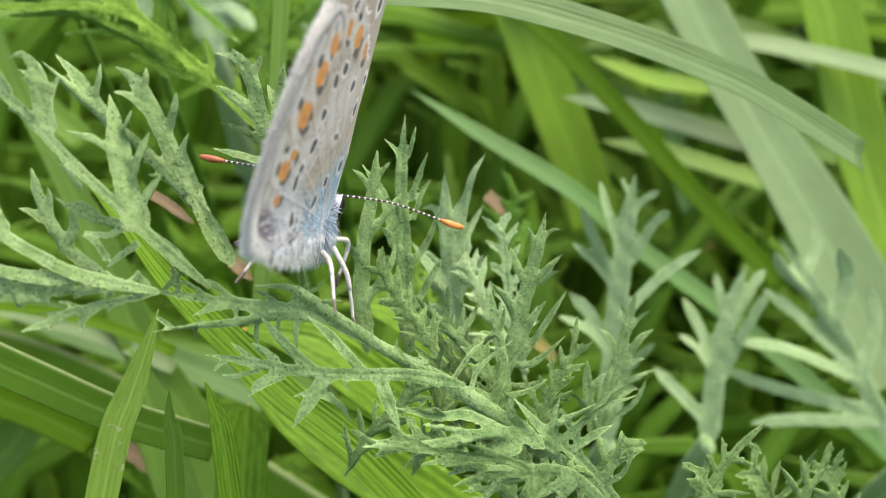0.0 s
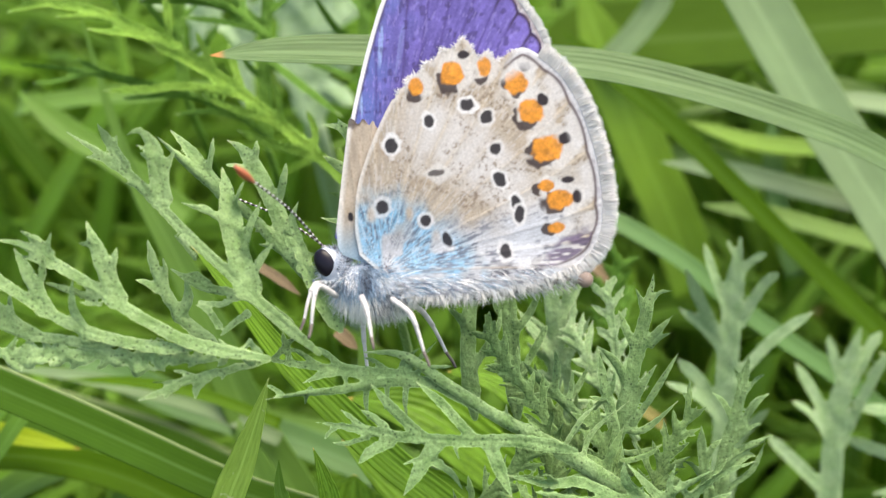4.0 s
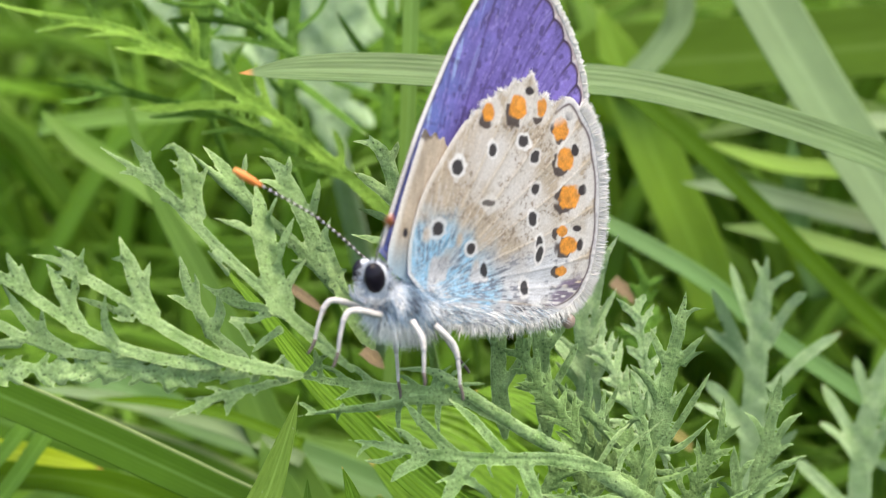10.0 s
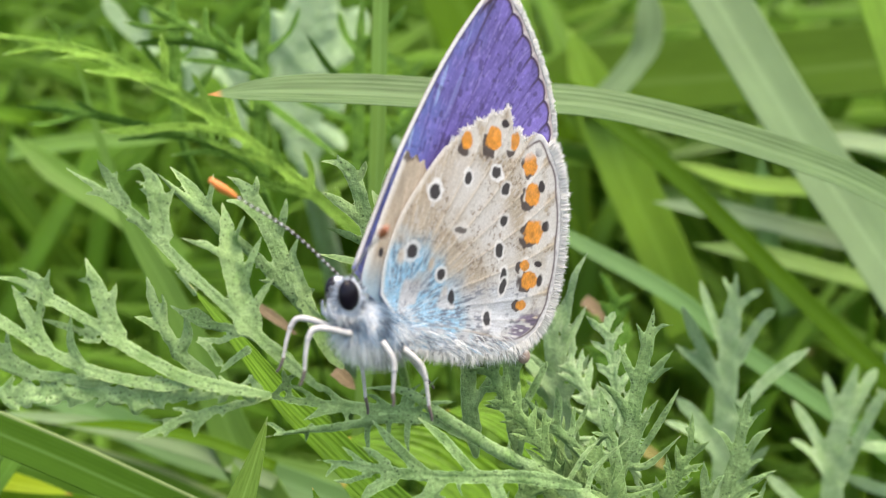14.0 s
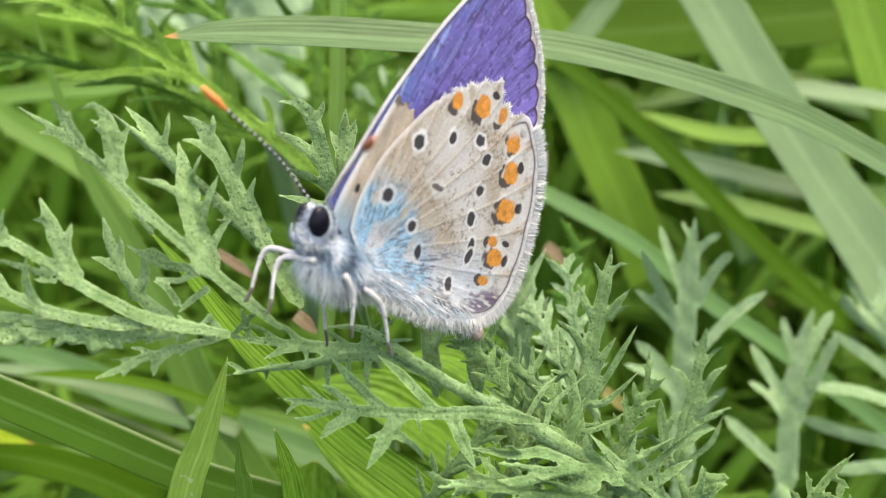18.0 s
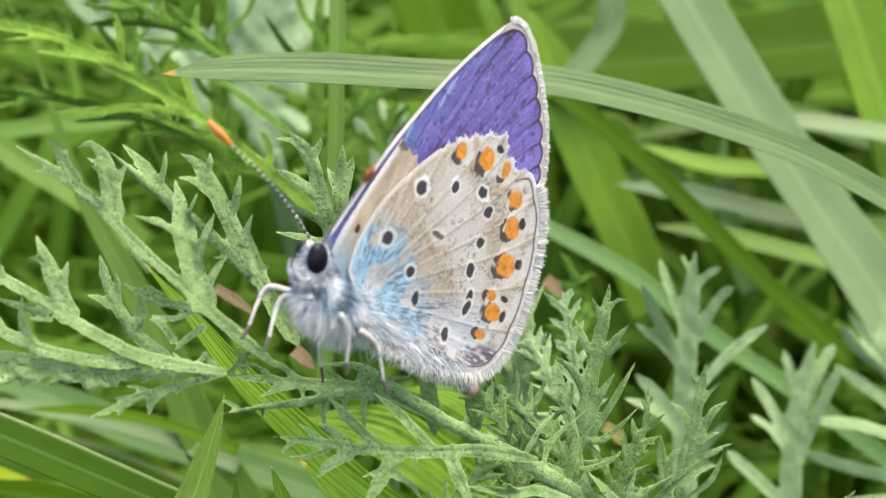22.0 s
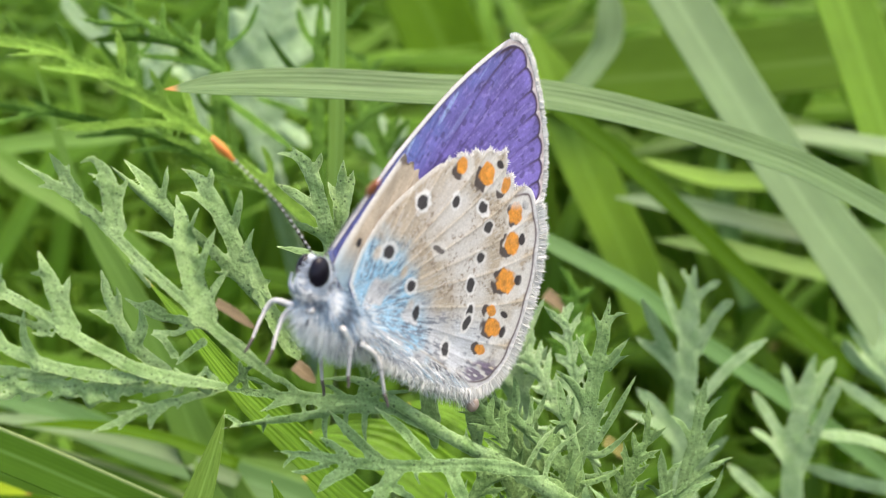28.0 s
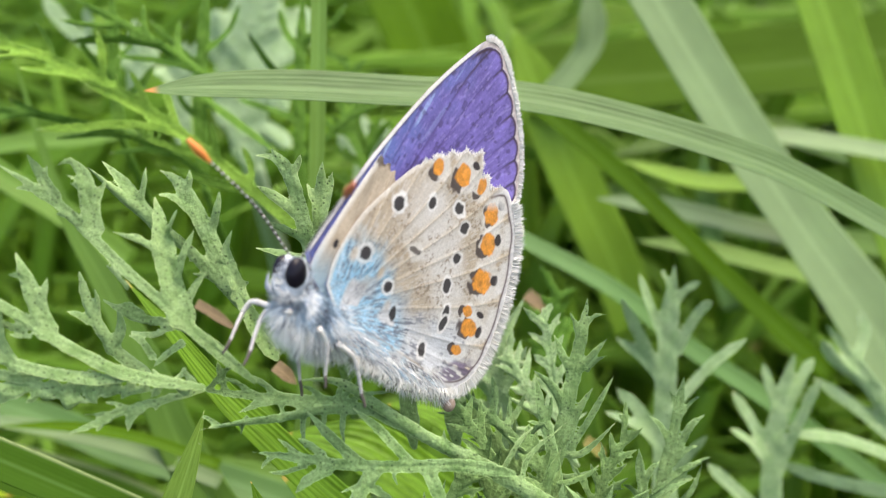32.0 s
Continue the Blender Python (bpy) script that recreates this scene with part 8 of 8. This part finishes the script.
STANCES.append((leg("hind_leg", (1.80, -1.20, -1.00), 5.06, 0.50), (1.80, -1.20, -1.00), [(0.0, -1.76, -3.38, -2.90), (0.6, -0.60, -2.80, -3.40), (1.0, -0.60, -2.80, -3.40), (2.0, -0.60, -2.80, -3.40), (3.0, -0.36, -2.59, -3.60), (4.0, -0.09, -2.19, -3.89), (4.5, 0.11, -1.95, -3.93), (6.5, -0.65, -1.34, -4.38), (8.0, -1.31, -1.03, -4.27), (10.0, -2.13, -0.86, -3.74), (12.0, -2.56, -0.85, -3.44), (14.5, -2.93, -1.00, -3.11), (16.5, -3.17, -1.40, -2.43), (18.0, -3.47, -1.46, -2.07), (20.0, -3.52, -1.81, -1.52), (26.5, -3.74, -1.98, -1.32), (32.0, -3.86, -1.93, -1.31)]))
FEELERS = [
    (antenna(1), (5.25, 0.42, 1.8), [(0.0, 5.5, 8.45, 1.2), (0.3, 6.2, 8.3, 0.4), (1.0, 7.1, 8.5, 3.6), (2.0, 9.4, 6.9, 4.8), (4.0, 7.6, 5.6, 5.3), (6.5, 8.1, 6.4, 4.5), (9.0, 8.6, 6.5, 4.3), (32.0, 8.75, 6.5, 4.2)]),
    (antenna(-1), (5.25, -0.42, 1.8), [(0.0, 8.2, -7.1, 2.0), (0.3, 7.2, -7.4, 1.9), (1.0, 9.8, -6.0, 3.2), (2.0, 11.2, -4.0, 4.6), (4.0, 12.0, -2.0, 5.7), (7.0, 12.1, -0.9, 5.95), (9.0, 12.2, -1.8, 5.6), (13.0, 11.8, -2.8, 5.1), (16.5, 12.0, -1.8, 4.5), (19.0, 12.1, -1.2, 4.2), (32.0, 12.3, -0.6, 3.8)]),
]


# ---- what moves ----
def motions():
    # seconds, then place in stage units, yaw, pitch, roll
    rows = [
        (0.0, -7.340, 54.169, 1.190, 82.47, -5.55, 19.39),
        (0.6, -7.220, 54.158, 1.940, 114.36, 0.02, 24.55),
        (1.0, -6.680, 54.147, 1.870, 119.76, -2.26, 22.80),
        (1.5, -6.958, 54.128, 1.918, 133.81, -4.17, 15.12),
        (2.0, -6.711, 54.105, 2.140, 146.02, -2.66, 8.27),
        (2.5, -6.515, 54.081, 2.227, 156.71, -2.17, 3.77),
        (3.0, -6.395, 54.054, 2.191, 166.75, -1.36, 0.70),
        (3.5, -6.378, 54.023, 2.166, 173.78, 0.89, -1.83),
        (4.0, -6.152, 53.992, 2.168, 179.34, 2.49, -4.34),
        (4.5, -5.784, 53.965, 1.985, 184.19, 1.30, -6.64),
        (6.5, -5.947, 53.868, 2.186, 201.16, 0.38, -11.92),
        (7.0, -6.147, 53.840, 2.246, 205.93, 1.84, -11.95),
        (7.5, -6.175, 53.801, 2.163, 210.38, 2.75, -12.46),
        (8.0, -6.288, 53.756, 2.067, 213.18, 2.39, -12.63),
        (8.5, -6.307, 53.708, 1.984, 215.09, 1.64, -12.92),
        (9.0, -6.309, 53.657, 1.815, 217.41, -0.24, -13.28),
        (9.5, -6.427, 53.606, 1.754, 219.68, -0.79, -13.43),
        (10.0, -6.523, 53.551, 1.669, 221.35, -1.38, -13.48),
        (10.5, -6.535, 53.497, 1.667, 222.95, -1.60, -13.50),
        (11.0, -6.593, 53.444, 1.551, 224.04, -2.35, -13.64),
        (11.5, -6.529, 53.389, 1.481, 224.81, -3.07, -13.67),
        (12.0, -6.603, 53.336, 1.463, 225.64, -3.30, -13.75),
        (12.5, -6.593, 53.283, 1.403, 226.95, -4.12, -14.15),
        (13.0, -6.639, 53.230, 1.396, 227.51, -4.83, -13.99),
        (13.5, -6.619, 53.176, 1.341, 227.70, -5.22, -13.82),
        (14.0, -6.619, 53.124, 1.298, 227.84, -5.47, -13.91),
        (14.5, -6.570, 53.073, 1.246, 228.12, -6.12, -14.36),
        (16.5, -6.355, 52.876, 0.813, 229.17, -12.62, -14.88),
        (17.0, -6.464, 52.829, 0.738, 230.07, -13.98, -15.09),
        (17.5, -6.441, 52.783, 0.668, 230.62, -15.26, -15.31),
        (18.0, -6.409, 52.739, 0.736, 230.51, -17.09, -15.50),
        (18.5, -6.374, 52.696, 0.464, 229.92, -19.61, -15.70),
        (19.0, -6.405, 52.659, 0.446, 229.56, -20.60, -15.41),
        (19.5, -6.269, 52.625, 0.421, 229.76, -21.50, -15.20),
        (20.0, -6.341, 52.590, 0.418, 229.93, -21.81, -15.08),
        (20.5, -6.330, 52.560, 0.367, 229.93, -22.06, -14.71),
        (21.0, -6.365, 52.532, 0.363, 230.07, -21.98, -14.59),
        (21.5, -6.352, 52.506, 0.404, 230.53, -21.78, -14.53),
        (22.0, -6.409, 52.481, 0.379, 230.51, -21.97, -14.51),
        (22.5, -6.354, 52.459, 0.379, 230.58, -22.32, -14.43),
        (23.0, -6.372, 52.437, 0.367, 230.63, -22.24, -14.26),
        (23.5, -6.355, 52.414, 0.384, 230.91, -22.47, -14.36),
        (24.0, -6.388, 52.393, 0.317, 230.95, -22.19, -14.49),
        (24.5, -6.322, 52.374, 0.413, 230.86, -22.36, -14.63),
        (25.0, -6.349, 52.359, 0.349, 231.00, -22.32, -14.49),
        (25.5, -6.349, 52.344, 0.364, 231.00, -22.32, -14.45),
        (26.0, -6.351, 52.332, 0.355, 230.88, -22.34, -14.41),
        (26.5, -6.370, 52.323, 0.339, 230.85, -22.41, -14.22),
        (30.0, -6.394, 52.275, 0.397, 231.35, -22.28, -14.14),
        (32.0, -6.426, 52.260, 0.391, 231.66, -22.34, -14.08),
    ]
    walk(FLY, [(t, STAGE @ pose(UNIT * x, UNIT * y, UNIT * z, roll, pitch, yaw)) for t, x, y, z, yaw, pitch, roll in rows])
    joint = Matrix.Translation(Vector((1.0, 0, -0.3)) * UNIT)
    walk(ABDOMEN, [(t, joint @ Matrix.Rotation(radians(a), 4, "Y") @ joint.inverted()) for t, a in ((0.0, 14), (1.0, 9), (2.5, 4), (4.5, 0), (32.0, 0))])
    for holder, hip, steps in STANCES + FEELERS:
        poses = []
        for t, x, y, z in steps:
            way = (Vector((x, y, z)) - Vector(hip)).normalized()
            side = Vector((0, 0, 1)).cross(way).normalized()
            up = way.cross(side)
            m = Matrix((way, side, up)).transposed().to_4x4()
            poses.append((t, Matrix.Translation(Vector(hip) * UNIT) @ m))
        walk(holder, poses)


motions()
